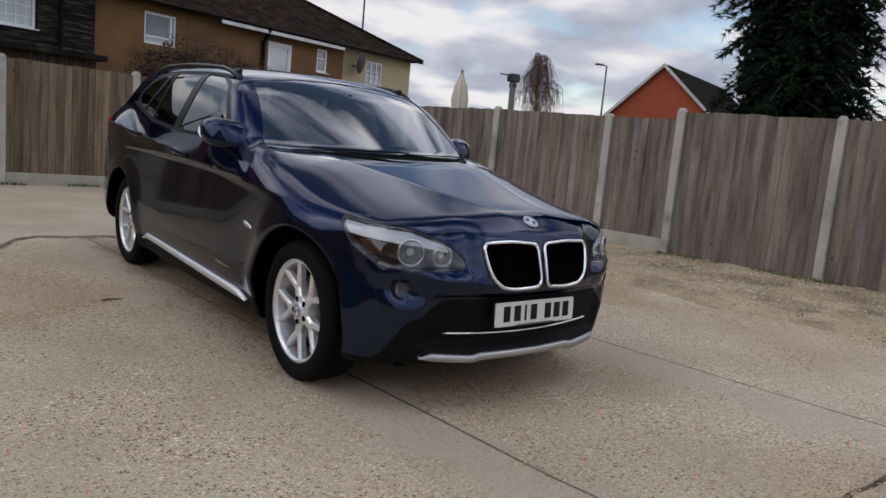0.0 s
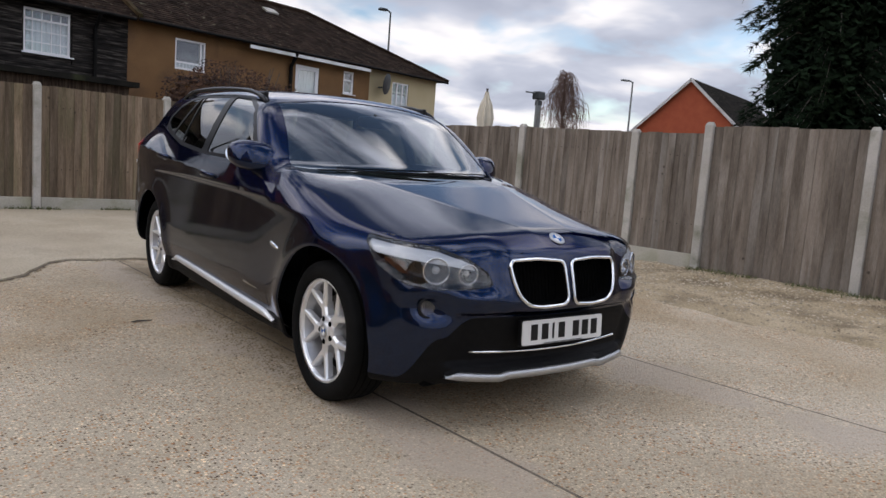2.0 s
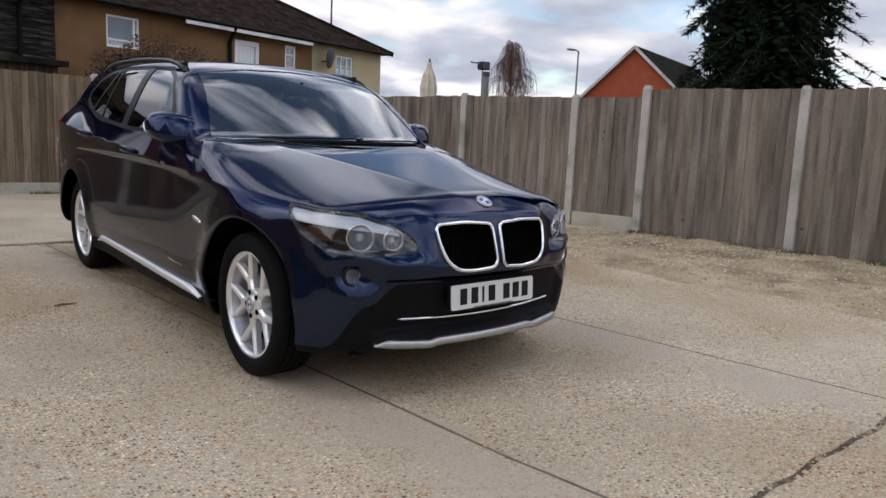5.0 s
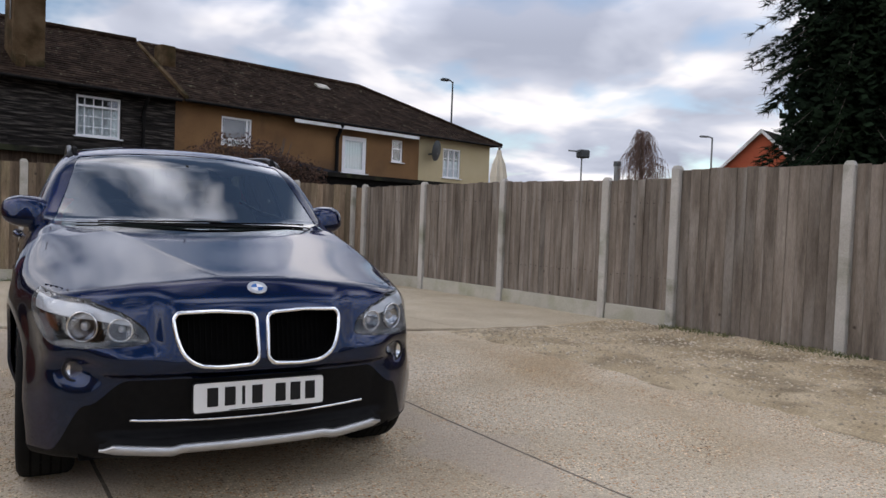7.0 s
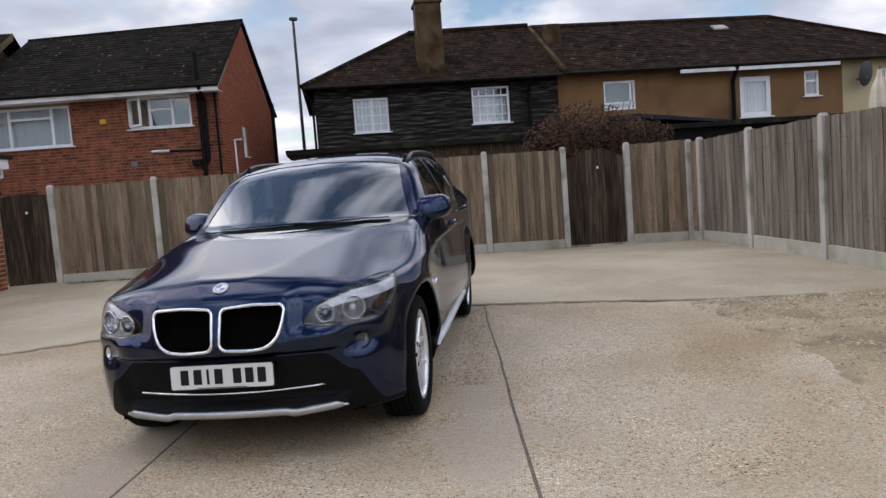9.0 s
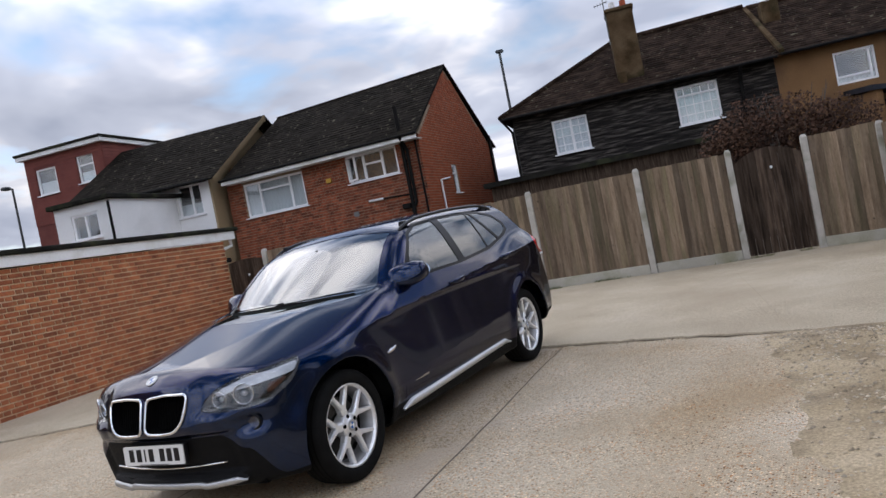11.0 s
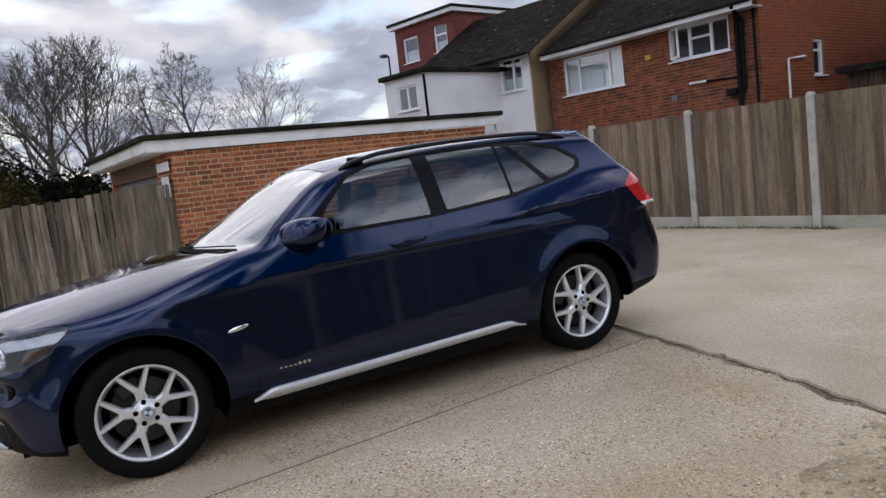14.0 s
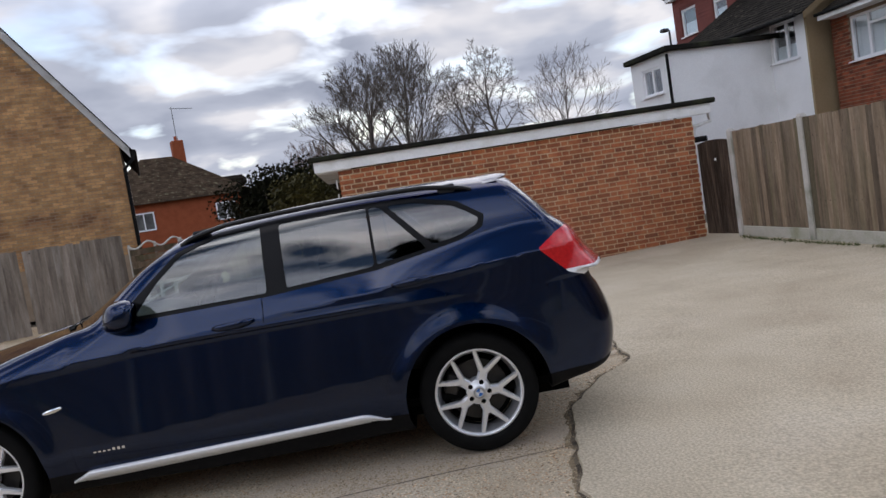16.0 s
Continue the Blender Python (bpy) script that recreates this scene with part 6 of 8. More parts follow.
LAMP = [on_nose(.400, .668), on_nose(.415, .712), on_nose(.49, .762), on_nose(.60, .803), (nose_at(.745, -1.65), .822), (nose_at(.755, -1.66), .800), (nose_at(.755, -1.75), .718), on_nose(.715, .655), on_nose(.62, .648), on_nose(.49, .656)]


def lamp_v(x, y, z, r=0.008):
    return np.maximum(outline(turn_s(x, y), z, LAMP, r), y + 1.5)


lamp, shell = take(shell, lamp_v)
TAIL = [(1.840, 1.050), (1.95, 1.115), (2.05, 1.150), (2.19, 1.10), (2.19, 0.90), (2.06, 0.880), (1.975, 0.912)]
tail_lamp, shell = take(shell, lambda x, y, z: np.maximum(outline(y, z, TAIL, 0.012), 0.52 - np.abs(x)))
for piece in sides(tail_lamp):
    white, red = take(piece, lambda x, y, z: z - 0.918 + 0 * x)
    t_ob = skin_part("tail_lamp", red, M_RED, car, "bright red tail lamp", depth=0.02)
    skin_part("reversing_lens", white, M_UPVC, t_ob, "clear strip of the tail lamp", depth=0.02)

# lower front insert, black; drawn wide, its black stands in for shade on the corners
def insert_edge(ax):
    return 0.525 - 0.09 * sstep(0.46, 0.60, ax) - 0.19 * sstep(0.60, 0.72, ax)


KIDNEY = [(0.022, 0.766), (0.018, 0.602), (0.040, 0.580), (0.150, 0.573), (0.236, 0.582), (0.287, 0.622), (0.311, 0.688), (0.318, 0.748), (0.304, 0.770), (0.170, 0.776)]
_, shell = take(shell, lambda x, y, z: np.maximum(outline(np.abs(x), z, KIDNEY, 0.0), y + 1.9))
cladding, shell = take(shell, lambda x, y, z: np.maximum(z - insert_edge(np.abs(x)), y + 1.62))
sill, shell = take(shell, lambda x, y, z: np.maximum(z - (0.300 + 0.0 * y), np.abs(y) - 1.2))
rear_low, shell = take(shell, lambda x, y, z: np.maximum(z - (0.44 - 0.06 * sstep(0.6, 0.85, np.abs(x))), 1.6 - y))
skin_part("front_insert", cladding, M_CLADDING, car, "black lower bumper insert, widened to darken the shaded corners")
for piece in sides(sill):
    skin_part("side_sill", piece, M_CLADDING, car, "black side sill")
skin_part("rear_bumper_insert", rear_low, M_CLADDING, car, "black lower rear bumper")

# bonnet, doors, tailgate, bumpers: panels with fine gaps
def cut_panel(mesh, value, gap=0.0030):
    _, rest = take(mesh, lambda x, y, z: np.abs(value(x, y, z)) - gap)
    return take(rest, value)


HOOD = [(0, -2.2), (0.62, -2.2), (0.728, -1.80), (0.737, -1.62), (0.738, -1.45), (0.730, -1.20), (0.715, -0.95), (0.700, -0.74), (0.62, -0.80), (0.35, -0.93), (0, -0.985)]
HOOD = HOOD + [(-a, b) for a, b in reversed(HOOD[1:-1])]
bonnet, shell = cut_panel(shell, lambda x, y, z: np.maximum(outline(x, y, HOOD), 0.800 + 0.035 * sstep(0.50, 0.70, np.abs(x)) - z))
skin_part("bonnet", bonnet, M_PAINT, car, "dark blue creased bonnet")
FRONT_DOOR = [(-0.655, 1.005), (-0.72, 0.94), (-0.775, 0.85), (-0.815, 0.60), (-0.825, 0.31), (0.302, 0.31), (0.302, 0.85), (0.325, 1.20), (-0.25, 1.13), (-0.48, 1.062)]
REAR_DOOR = [(0.306, 0.31), (0.306, 0.85), (0.329, 1.20), (1.05, 1.25), (1.27, 1.168), (1.300, 1.10), (1.302, 0.92), (1.27, 0.84), (1.0, 0.31)]
for pts, nm in ((FRONT_DOOR, "front_door"), (REAR_DOOR, "rear_door")):
    def door_v(x, y, z, pts=pts):
        v = np.maximum(outline(y, z, pts), 0.55 - np.abs(x))
        return np.maximum(v, 0.485 - np.hypot(y - AXLE, z - HUB_Z))
    door, shell = cut_panel(shell, door_v)
    for piece in sides(door):
        skin_part(nm, piece, M_PAINT, car, "dark blue door")
bumper, shell = cut_panel(shell, lambda x, y, z: np.maximum(y + 1.66 + 0.35 * (z - 0.72), z - (0.81 + 0.0 * y)))
skin_part("front_bumper", bumper, M_PAINT, car, "dark blue front bumper")
rear_bumper, shell = cut_panel(shell, lambda x, y, z: np.maximum(1.86 - 0.5 * (z - 0.8) - y, z - (0.885 - 0.02 * np.abs(x))))
skin_part("rear_bumper", rear_bumper, M_PAINT, car, "dark blue rear bumper")
tailgate, shell = cut_panel(shell, lambda x, y, z: np.maximum(np.maximum(np.abs(x) - (0.60 - 0.25 * (z - 0.9) * (z > 1.1)), 1.74 - y), 0.86 - z))
skin_part("tailgate", tailgate, M_PAINT, car, "dark blue tailgate")
skin_part("body", shell, M_PAINT, car, "dark blue metallic body shell")


# -- things set into the skin
def ribbon(bm, pts, r, sides=8, closed=False, flat=1.0):
    """A rod through points, closed on itself if asked."""
    pts = [Vector(p) for p in pts]
    k = len(pts)
    rings = []
    for i in range(k):
        a = pts[(i - 1) % k] if closed or i else pts[i]
        b = pts[(i + 1) % k] if closed or i < k - 1 else pts[i]
        way = (b - a).normalized()
        s1 = way.cross(Vector((0, 1, 0.001))).normalized()
        s2 = way.cross(s1)
        rings.append([bm.verts.new(pts[i] + r * (math.cos(2 * math.pi * j / sides) * s1 * flat + math.sin(2 * math.pi * j / sides) * s2)) for j in range(sides)])
    for i in range(k if closed else k - 1):
        a, b = rings[i], rings[(i + 1) % k]
        for j in range(sides):
            bm.faces.new((a[j], a[(j + 1) % sides], b[(j + 1) % sides], b[j]))
    if not closed:
        bm.faces.new(rings[0])
        bm.faces.new(list(reversed(rings[-1])))
    return bm


def round_outline(pts, r, n=5):
    """An outline with its corners rounded."""
    out, k = [], len(pts)
    for i in range(k):
        a, b, c = (Vector(pts[j % k]) for j in (i - 1, i, i + 1))
        d = min(r, (a - b).length / 2.2, (c - b).length / 2.2)
        p, q = b + (a - b).normalized() * d, b + (c - b).normalized() * d
        for j in range(n + 1):
            t = j / n
            out.append(((1 - t) ** 2 * p + 2 * t * (1 - t) * b + t * t * q)[:])
    return out


for s in (-1, 1):
    ring_pts = round_outline([(s * a, b) for a, b in KIDNEY], 0.03, 4)
    dense = []
    for a, b in zip(ring_pts, ring_pts[1:] + ring_pts[:1]):
        m = max(1, int(math.dist(a, b) / 0.02))
        dense += [(a[0] + (b[0] - a[0]) * i / m, a[1] + (b[1] - a[1]) * i / m) for i in range(m)]
    pts3 = [(a, skin_spot(a, b) - 0.006, b) for a, b in dense]
    surround = part("kidney_grille", ribbon(bmesh.new(), pts3, 0.0085, 8, True), M_CHROME, car, "chrome grille surround", smooth=True)
    bm = bmesh.new()
    rim_a = [bm.verts.new((a, y, b)) for a, y, b in pts3]
    rim_b = [bm.verts.new((a, y + 0.075, b)) for a, y, b in pts3]
    k = len(rim_a)
    bm.faces.new(rim_b if s < 0 else list(reversed(rim_b)))
    for i in range(k):
        bm.faces.new((rim_a[i], rim_a[(i + 1) % k], rim_b[(i + 1) % k], rim_b[i]))
    part("grille_opening", bm, M_DARK, surround, "black grille opening")
    for i in range(13):
        xa = s * (0.034 + 0.0205 * i)
        zs_in = [b for a, b in dense if abs(a - xa) < 0.014]
        if len(zs_in) > 1:
            z0, z1 = min(zs_in), max(zs_in)
            part("grille_bar", tube(bmesh.new(), [(xa, skin_spot(xa, z0) + .066, z0), (xa, skin_spot(xa, (z0 + z1) / 2) + .064, (z0 + z1) / 2), (xa, skin_spot(xa, z1) + .066, z1)], 0.0042, 5), M_DARK, surround)

# headlamps: bright housing, two round reflectors, clear cover
for s, piece in zip((1, -1), sides(lamp)):
    p, f = piece
    bowl = (p - 0.055 * slope(p) * np.clip(-lamp_v(*p.T, 0.0) / 0.03, 0, 1)[:, None], f)
    me = bpy.data.meshes.new("headlamp")
    me.from_pydata(bowl[0].tolist(), [], [tuple(q) for q in f])
    me.materials.append(M_HOUSING)
    me.shade_smooth()
    head = new("headlamp", me)
    head.parent = car
    head["label"] = "clear headlamp with round reflectors"
    for cx, cz, cr in ((0.490, 0.706, 0.040), (0.612, 0.714, 0.052)):
        cy = skin_spot(cx, cz) + 0.012
        tilt = Matrix.Translation((s * cx, cy, cz)) @ Matrix.Rotation(s * radians(16 if cx < .55 else 28), 4, "Z")
        bm = bmesh.new()
        prof = [(cr, 0.0), (cr * 1.08, -0.004), (cr * 1.08, 0.006), (cr * .9, 0.02), (cr * .6, 0.036), (cr * .3, 0.044), (0.004, 0.046)]
        rings = [[bm.verts.new((r * math.cos(2 * math.pi * k / 24), d, r * math.sin(2 * math.pi * k / 24))) for k in range(24)] for r, d in prof]
        for a, b in zip(rings, rings[1:]):
            for k in range(24):
                bm.faces.new((a[k], a[(k + 1) % 24], b[(k + 1) % 24], b[k]))
        bmesh.ops.transform(bm, matrix=tilt, verts=bm.verts)
        part("reflector", bm, M_REFLECTOR, head, "round chrome reflector", smooth=True)
        bm = bmesh.new()
        bmesh.ops.create_uvsphere(bm, u_segments=12, v_segments=8, radius=cr * 0.33, matrix=tilt @ Matrix.Translation((0, 0.022, 0)))
        part("bulb", bm, M_SILVER, head, smooth=True)
        bm = bmesh.new()
        ribbon(bm, [tilt @ Vector((cr * 1.05 * math.cos(2 * math.pi * k / 24), -0.003, cr * 1.05 * math.sin(2 * math.pi * k / 24))) for k in range(24)], 0.0022, 6, True)
        part("lamp_ring", bm, M_CHROME, head, "bright ring round the lamp", smooth=True)
    # bright upper brow and amber corner
    brow, _ = take(piece, lambda x, y, z: np.maximum(outline(turn_s(x, y), z, [on_nose(.45, .722), on_nose(.49, .770), on_nose(.60, .812), (nose_at(.765, -1.62), .835), (nose_at(.765, -1.72), .762), on_nose(.70, .754), on_nose(.58, .742)]), y + 1.5))
    skin_part("brow", brow, M_BROW, head, "bright upper brow of the headlamp", depth=0, lift=-0.010)
    amber, _ = take(piece, lambda x, y, z: np.maximum(outline(turn_s(x, y), z, [on_nose(.712, .688), on_nose(.718, .745), (nose_at(.757, -1.75), .752), (nose_at(.757, -1.80), .700)]), y + 1.5))
    skin_part("indicator", amber, M_AMBER, head, "amber corner indicator", depth=0, lift=-0.030)
    skin_part("lens", piece, M_LENS, head, "clear headlamp cover", depth=0, lift=-0.001).visible_shadow = False

# fog lamps in round bezels
for s in (-1, 1):
    cx, cz = 0.632, 0.560
    cy = skin_spot(cx, cz)
    tilt = Matrix.Translation((s * cx, cy - 0.012, cz)) @ Matrix.Rotation(s * radians(20), 4, "Z")
    bm = bmesh.new()
    prof = [(0.047, 0.022), (0.047, -0.004), (0.042, -0.008), (0.037, -0.004)]
    rings = [[bm.verts.new((r * math.cos(2 * math.pi * k / 28), d, r * math.sin(2 * math.pi * k / 28))) for k in range(28)] for r, d in prof]
    for a, b in zip(rings, rings[1:]):
        for k in range(28):
            bm.faces.new((a[k], a[(k + 1) % 28], b[(k + 1) % 28], b[k]))
    bmesh.ops.transform(bm, matrix=tilt, verts=bm.verts)
    fog = part("fog_lamp", bm, M_TRIM, car, "round fog lamp in a black bezel", smooth=True)
    bm = bmesh.new()
    prof = [(0.037, 0.0), (0.028, 0.012), (0.012, 0.018), (0.002, 0.019)]
    rings = [[bm.verts.new((r * math.cos(2 * math.pi * k / 24), d, r * math.sin(2 * math.pi * k / 24))) for k in range(24)] for r, d in prof]
    for a, b in zip(rings, rings[1:]):
        for k in range(24):
            bm.faces.new((a[k], a[(k + 1) % 24], b[(k + 1) % 24], b[k]))
    bmesh.ops.transform(bm, matrix=tilt, verts=bm.verts)
    part("reflector", bm, M_CHROME, fog, smooth=True)
    bm = bmesh.new()
    bmesh.ops.create_circle(bm, cap_ends=True, segments=24, radius=0.038, matrix=tilt @ Matrix.Rotation(radians(90), 4, "X"))
    part("lens", bm, M_LENS, fog)

# plate with plain bars for its characters
plate_y = min(skin_spot(0.0, z) for z in (0.41, 0.46, 0.50)) - 0.030
bm = bmesh.new()
prism(bm, round_outline([(-0.248, -0.054), (0.248, -0.054), (0.248, 0.054), (-0.248, 0.054)], 0.012, 3), -0.003, 0.003, Matrix.Rotation(radians(90), 4, "X"))
plate = part("number_plate", bm, M_PLATE, car, "white number plate with plain dark bars")
plate.matrix_basis = pose(0, plate_y, 0.457, -4, 0, 0)
for k, cxp in enumerate((-0.180, -0.116, -0.066, -0.014, 0.076, 0.135, 0.194)):
    w = 0.012 if k == 2 else 0.040
    part("plate_bar", boxed(cxp - w / 2, cxp + w / 2, -0.0052, -0.0026, -0.034, 0.036, bevel=0.001), M_TRIM, plate)
part("plate_foot_bar", boxed(-0.12, 0.12, -0.0052, -0.0026, -0.052, -0.049), M_TRIM, plate)
part("plate_holder", boxed(-0.250, 0.250, 0.004, 0.03, -0.060, 0.054, bevel=0.004), M_TRIM, plate)
# lower chrome line and silver skid plate
pts = [(x, skin_spot(abs(x), 0.365) - 0.004, 0.358 + 0.012 * (abs(x) / 0.45) ** 2) for x in np.linspace(-0.455, 0.455, 31)]
part("chrome_strip", ribbon(bmesh.new(), pts, 0.0065, 6), M_CHROME, car, "thin chrome strip in the lower bumper", smooth=True)
bm = bmesh.new()
rows, ledge = [], []
for x in np.linspace(-0.555, 0.555, 75):
    ax = abs(x)
    notch = float(sstep(0.27, 0.315, np.array(ax)))
    end = float(sstep(0.50, 0.55, np.array(ax)))
    rise = 0.022 * max(0.0, (ax - 0.31) / 0.24)
    z_low = 0.247 - 0.010 * notch + rise
    z_top = z_low + 0.033 * (1 - 0.75 * end)
    out = 0.026 - 0.016 * end
    ys = skin_spot(ax, 0.30)
    rows.append([bm.verts.new((x, ys + 0.012, z_top + 0.006)), bm.verts.new((x, ys - out * .7, z_top)), bm.verts.new((x, ys - out, z_top - .005)), bm.verts.new((x, ys - out * .9, z_low)), bm.verts.new((x, ys + 0.10, z_low - 0.006))])
    ledge.append((x, ys - out * .55, z_top + .003, ys + 0.02))
for a, b in zip(rows, rows[1:]):
    for i in range(4):
        bm.faces.new((a[i], b[i], b[i + 1], a[i + 1]))
skid = part("skid_plate", bm, M_SILVER, car, "matt silver front skid plate", smooth=True)
bm = bmesh.new()
rows = [[bm.verts.new((x, y0, z0)), bm.verts.new((x, y0 + .012, z0 + .022)), bm.verts.new((x, y1, z0 + .030))] for x, y0, z0, y1 in ledge]
for a, b in zip(rows, rows[1:]):
    for i in range(2):
        bm.faces.new((a[i], a[i + 1], b[i + 1], b[i]))
part("skid_ledge", bm, M_CLADDING, skid, "black ledge above the skid plate", smooth=True)
# side strips
for s in (-1, 1):
    bm = bmesh.new()
    rows = []
    for y in np.linspace(-0.86, 0.885, 60):
        e0, e1 = float(sstep(-0.88, -0.74, np.array(y))), float(sstep(0.885, 0.74, np.array(y)))
        zt = 0.252 + 0.048 * min(e0, e1) + 0.034 * max(0.0, (y + 0.74) / 1.48)
        th = 0.010 + 0.022 * min(e0, e1)
        xs_ = side_spot(y, 0.30) - .020 * (1 - min(e0, e1))
        rows.append([bm.verts.new((s * (xs_ - .01), y, zt + .004)), bm.verts.new((s * (xs_ + .022), y, zt)), bm.verts.new((s * (xs_ + .026), y, zt - th * .5)), bm.verts.new((s * (xs_ + .02), y, zt - th)), bm.verts.new((s * (xs_ - .04), y, zt - th - .045 * min(e0, e1))), bm.verts.new((s * (xs_ - .10), y, zt - th - .05))])
    for a, b in zip(rows, rows[1:]):
        for i in range(5):
            bm.faces.new((a[i], b[i], b[i + 1], a[i + 1]) if s < 0 else (a[i], a[i + 1], b[i + 1], b[i]))
    part("side_strip", bm, M_STRIP, car, "matt silver side strip", smooth=True)

# door handles, repeaters, mirrors, script bars
for s in (-1, 1):
    for y0, y1, z0 in ((0.035, 0.265, 0.945), (1.015, 1.245, 1.003)):
        ym = (y0 + y1) / 2
        bm = bmesh.new()
        bmesh.ops.create_uvsphere(bm, u_segments=20, v_segments=10, radius=1.0)
        for v in bm.verts:
            v.co = Vector((s * (side_spot(ym, z0 - .012) - 0.012 + 0.016 * v.co.x), ym - .005 + 0.105 * v.co.y, z0 - 0.018 + 0.024 * v.co.z))
        cup = part("door_handle", bm, M_PAINT, car, "body-coloured door handle", smooth=True)
        pts = []
        for k in range(9):
            f = k / 8
            y = y0 + (y1 - y0) * f
            pts.append((s * (side_spot(y, z0) + 0.006 + 0.034 * math.sin(math.pi * f) ** 0.6), y, z0 + 0.012 * (f - .5)))
        bm = bmesh.new()
        rings = []
        for k, q in enumerate(pts):
            hh = 0.009 + 0.011 * math.sin(math.pi * k / 8) ** .5
            rings.append([bm.verts.new((q[0] + 0.009 * math.cos(a), q[1], q[2] + hh * math.sin(a))) for a in (2 * math.pi * i / 8 for i in range(8))])
        for a, b in zip(rings, rings[1:]):
            for i in range(8):
                bm.faces.new((a[i], a[(i + 1) % 8], b[(i + 1) % 8], b[i]))
        bm.faces.new(rings[0])
        bm.faces.new(rings[-1])
        bmesh.ops.recalc_face_normals(bm, faces=bm.faces)
        part("grip", bm, M_PAINT, cup, smooth=True)
    xr = side_spot(-0.885, 0.658)
    bm = bmesh.new()
    bmesh.ops.create_uvsphere(bm, u_segments=16, v_segments=8, radius=1.0)
    for v in bm.verts:
        v.co = Vector((s * (xr + 0.008 * v.co.x), -0.885 + 0.058 * v.co.y, 0.658 + 0.013 * v.co.z + 0.010 * v.co.y))
    part("side_repeater", bm, M_CHROME, car, "slim clear side repeater", smooth=True)
    for k in range(7):
        yk = -0.70 + 0.026 * k
        xk = side_spot(yk, 0.408)
        h = 0.007 if k < 4 else 0.014
        bar = part("script_bar", boxed(-.0015, .0015, -.009, .006, 0, h), M_CHROME, car, "small chrome badge bar")
        bar.matrix_basis = pose(s * (xk + .001), yk, 0.398)
    # mirror
    bm = bmesh.new()
    bmesh.ops.create_cube(bm, size=1.0)
    bmesh.ops.subdivide_edges(bm, edges=bm.edges[:], cuts=7, use_grid_fill=True)
    for v in bm.verts:
        c = v.co * 2
        d = Vector((abs(c.x) ** 3.2 + abs(c.y) ** 3.2 + abs(c.z) ** 3.2, 0, 0)).x ** (1 / 3.2)
        c = c / d if d > 0 else c
        fx, fy, fz = c
        taper = 1 - 0.22 * max(0.0, fx) ** 2 - 0.10 * max(0.0, -fy)
        v.co = Vector((s * (0.822 + 0.116 * fx), -0.455 + (0.094 * fy * taper) + 0.05 * fx + 0.020 * fz, 1.090 + 0.084 * fz * taper + 0.006 * fx))
    mir = part("door_mirror", bm, M_PAINT, car, "dark blue door mirror", smooth=True)
    if s < 0:
        mir.data.flip_normals()
    bm = bmesh.new()
    bmesh.ops.create_circle(bm, cap_ends=True, segments=28, radius=1.0)
    for v in bm.verts:
        v.co = Vector((s * (0.827 + 0.098 * v.co.x), -0.362 + 0.05 * v.co.x * .9 + 0.018 * v.co.y, 1.090 + 0.067 * v.co.y))
    part("mirror_glass", bm, M_CHROME, mir, "silvered mirror glass")
    bm = bmesh.new()
    rings = []
    for k in range(7):
        f = k / 6
        c = Vector((0.70 + 0.10 * f, -0.475 + 0.02 * f, 1.035 + 0.020 * math.sin(f * 1.5)))
        rings.append([bm.verts.new((s * c.x, c.y + 0.062 * math.cos(a) * (1 - .25 * f), c.z + 0.017 * math.sin(a))) for a in (2 * math.pi * i / 10 for i in range(10))])
    for a, b in zip(rings, rings[1:]):
        for i in range(10):
            bm.faces.new((a[i], a[(i + 1) % 10], b[(i + 1) % 10], b[i]))
    bm.faces.new(rings[0])
    bm.faces.new(rings[-1])
    bmesh.ops.recalc_face_normals(bm, faces=bm.faces)
    part("mirror_foot", bm, M_TRIM, mir, "black mirror foot", smooth=True)
    # roof rail
    bm = bmesh.new()
    rings = []
    for k in range(33):
        f = k / 32
        y = -0.12 + 1.66 * f
        x0 = 0.612 - 0.02 * f
        rise = 0.043 * (min(1.0, f / 0.16) * min(1.0, (1 - f) / 0.16)) ** 0.6
        z0 = top_spot(x0, y) - 0.004 + rise
        rings.append([bm.verts.new((s * (x0 + 0.015 * math.cos(a)), y, z0 + 0.014 * math.sin(a))) for a in (2 * math.pi * i / 8 for i in range(8))])
    for a, b in zip(rings, rings[1:]):
        for i in range(8):
            bm.faces.new((a[i], a[(i + 1) % 8], b[(i + 1) % 8], b[i]))
    bm.faces.new(rings[0])
    bm.faces.new(rings[-1])
    bmesh.ops.recalc_face_normals(bm, faces=bm.faces)
    rail = part("roof_rail", bm, M_RAIL, car, "gloss black roof rail", smooth=True)
    for yf in (0.0, 1.40):
        zt = top_spot(0.585, yf)
        part("rail_foot", boxed(s * .585 - .014, s * .585 + .014, yf - .05, yf + .05, zt - .02, zt + .035, bevel=.008), M_TRIM, rail)
# wipers lying at the foot of the screen
for xa, xb in ((-0.50, 0.08), (0.02, 0.58)):
    pts = []
    for k in range(13):
        x = xa + (xb - xa) * k / 12
        y = -0.948 + 0.46 * x * x + 0.02 * k / 12
        pts.append((x, y, top_spot(abs(x), y) + 0.006))
    part("wiper", tube(bmesh.new(), pts, 0.004, 6), M_DARK, car, "black wiper blade")
# dark scuttle below the screen
bm = bmesh.new()
rows = []
for x in np.linspace(-0.60, 0.60, 35):
    y0 = -0.985 + 0.40 * x * x
    rows.append([bm.verts.new((x, y, top_spot(abs(x), y) + 0.003)) for y in (y0 + .002, y0 + .014, y0 + .026, y0 + .040)])
for a, b in zip(rows, rows[1:]):
    for i in range(3):
        bm.faces.new((a[i], a[i + 1], b[i + 1], b[i]))
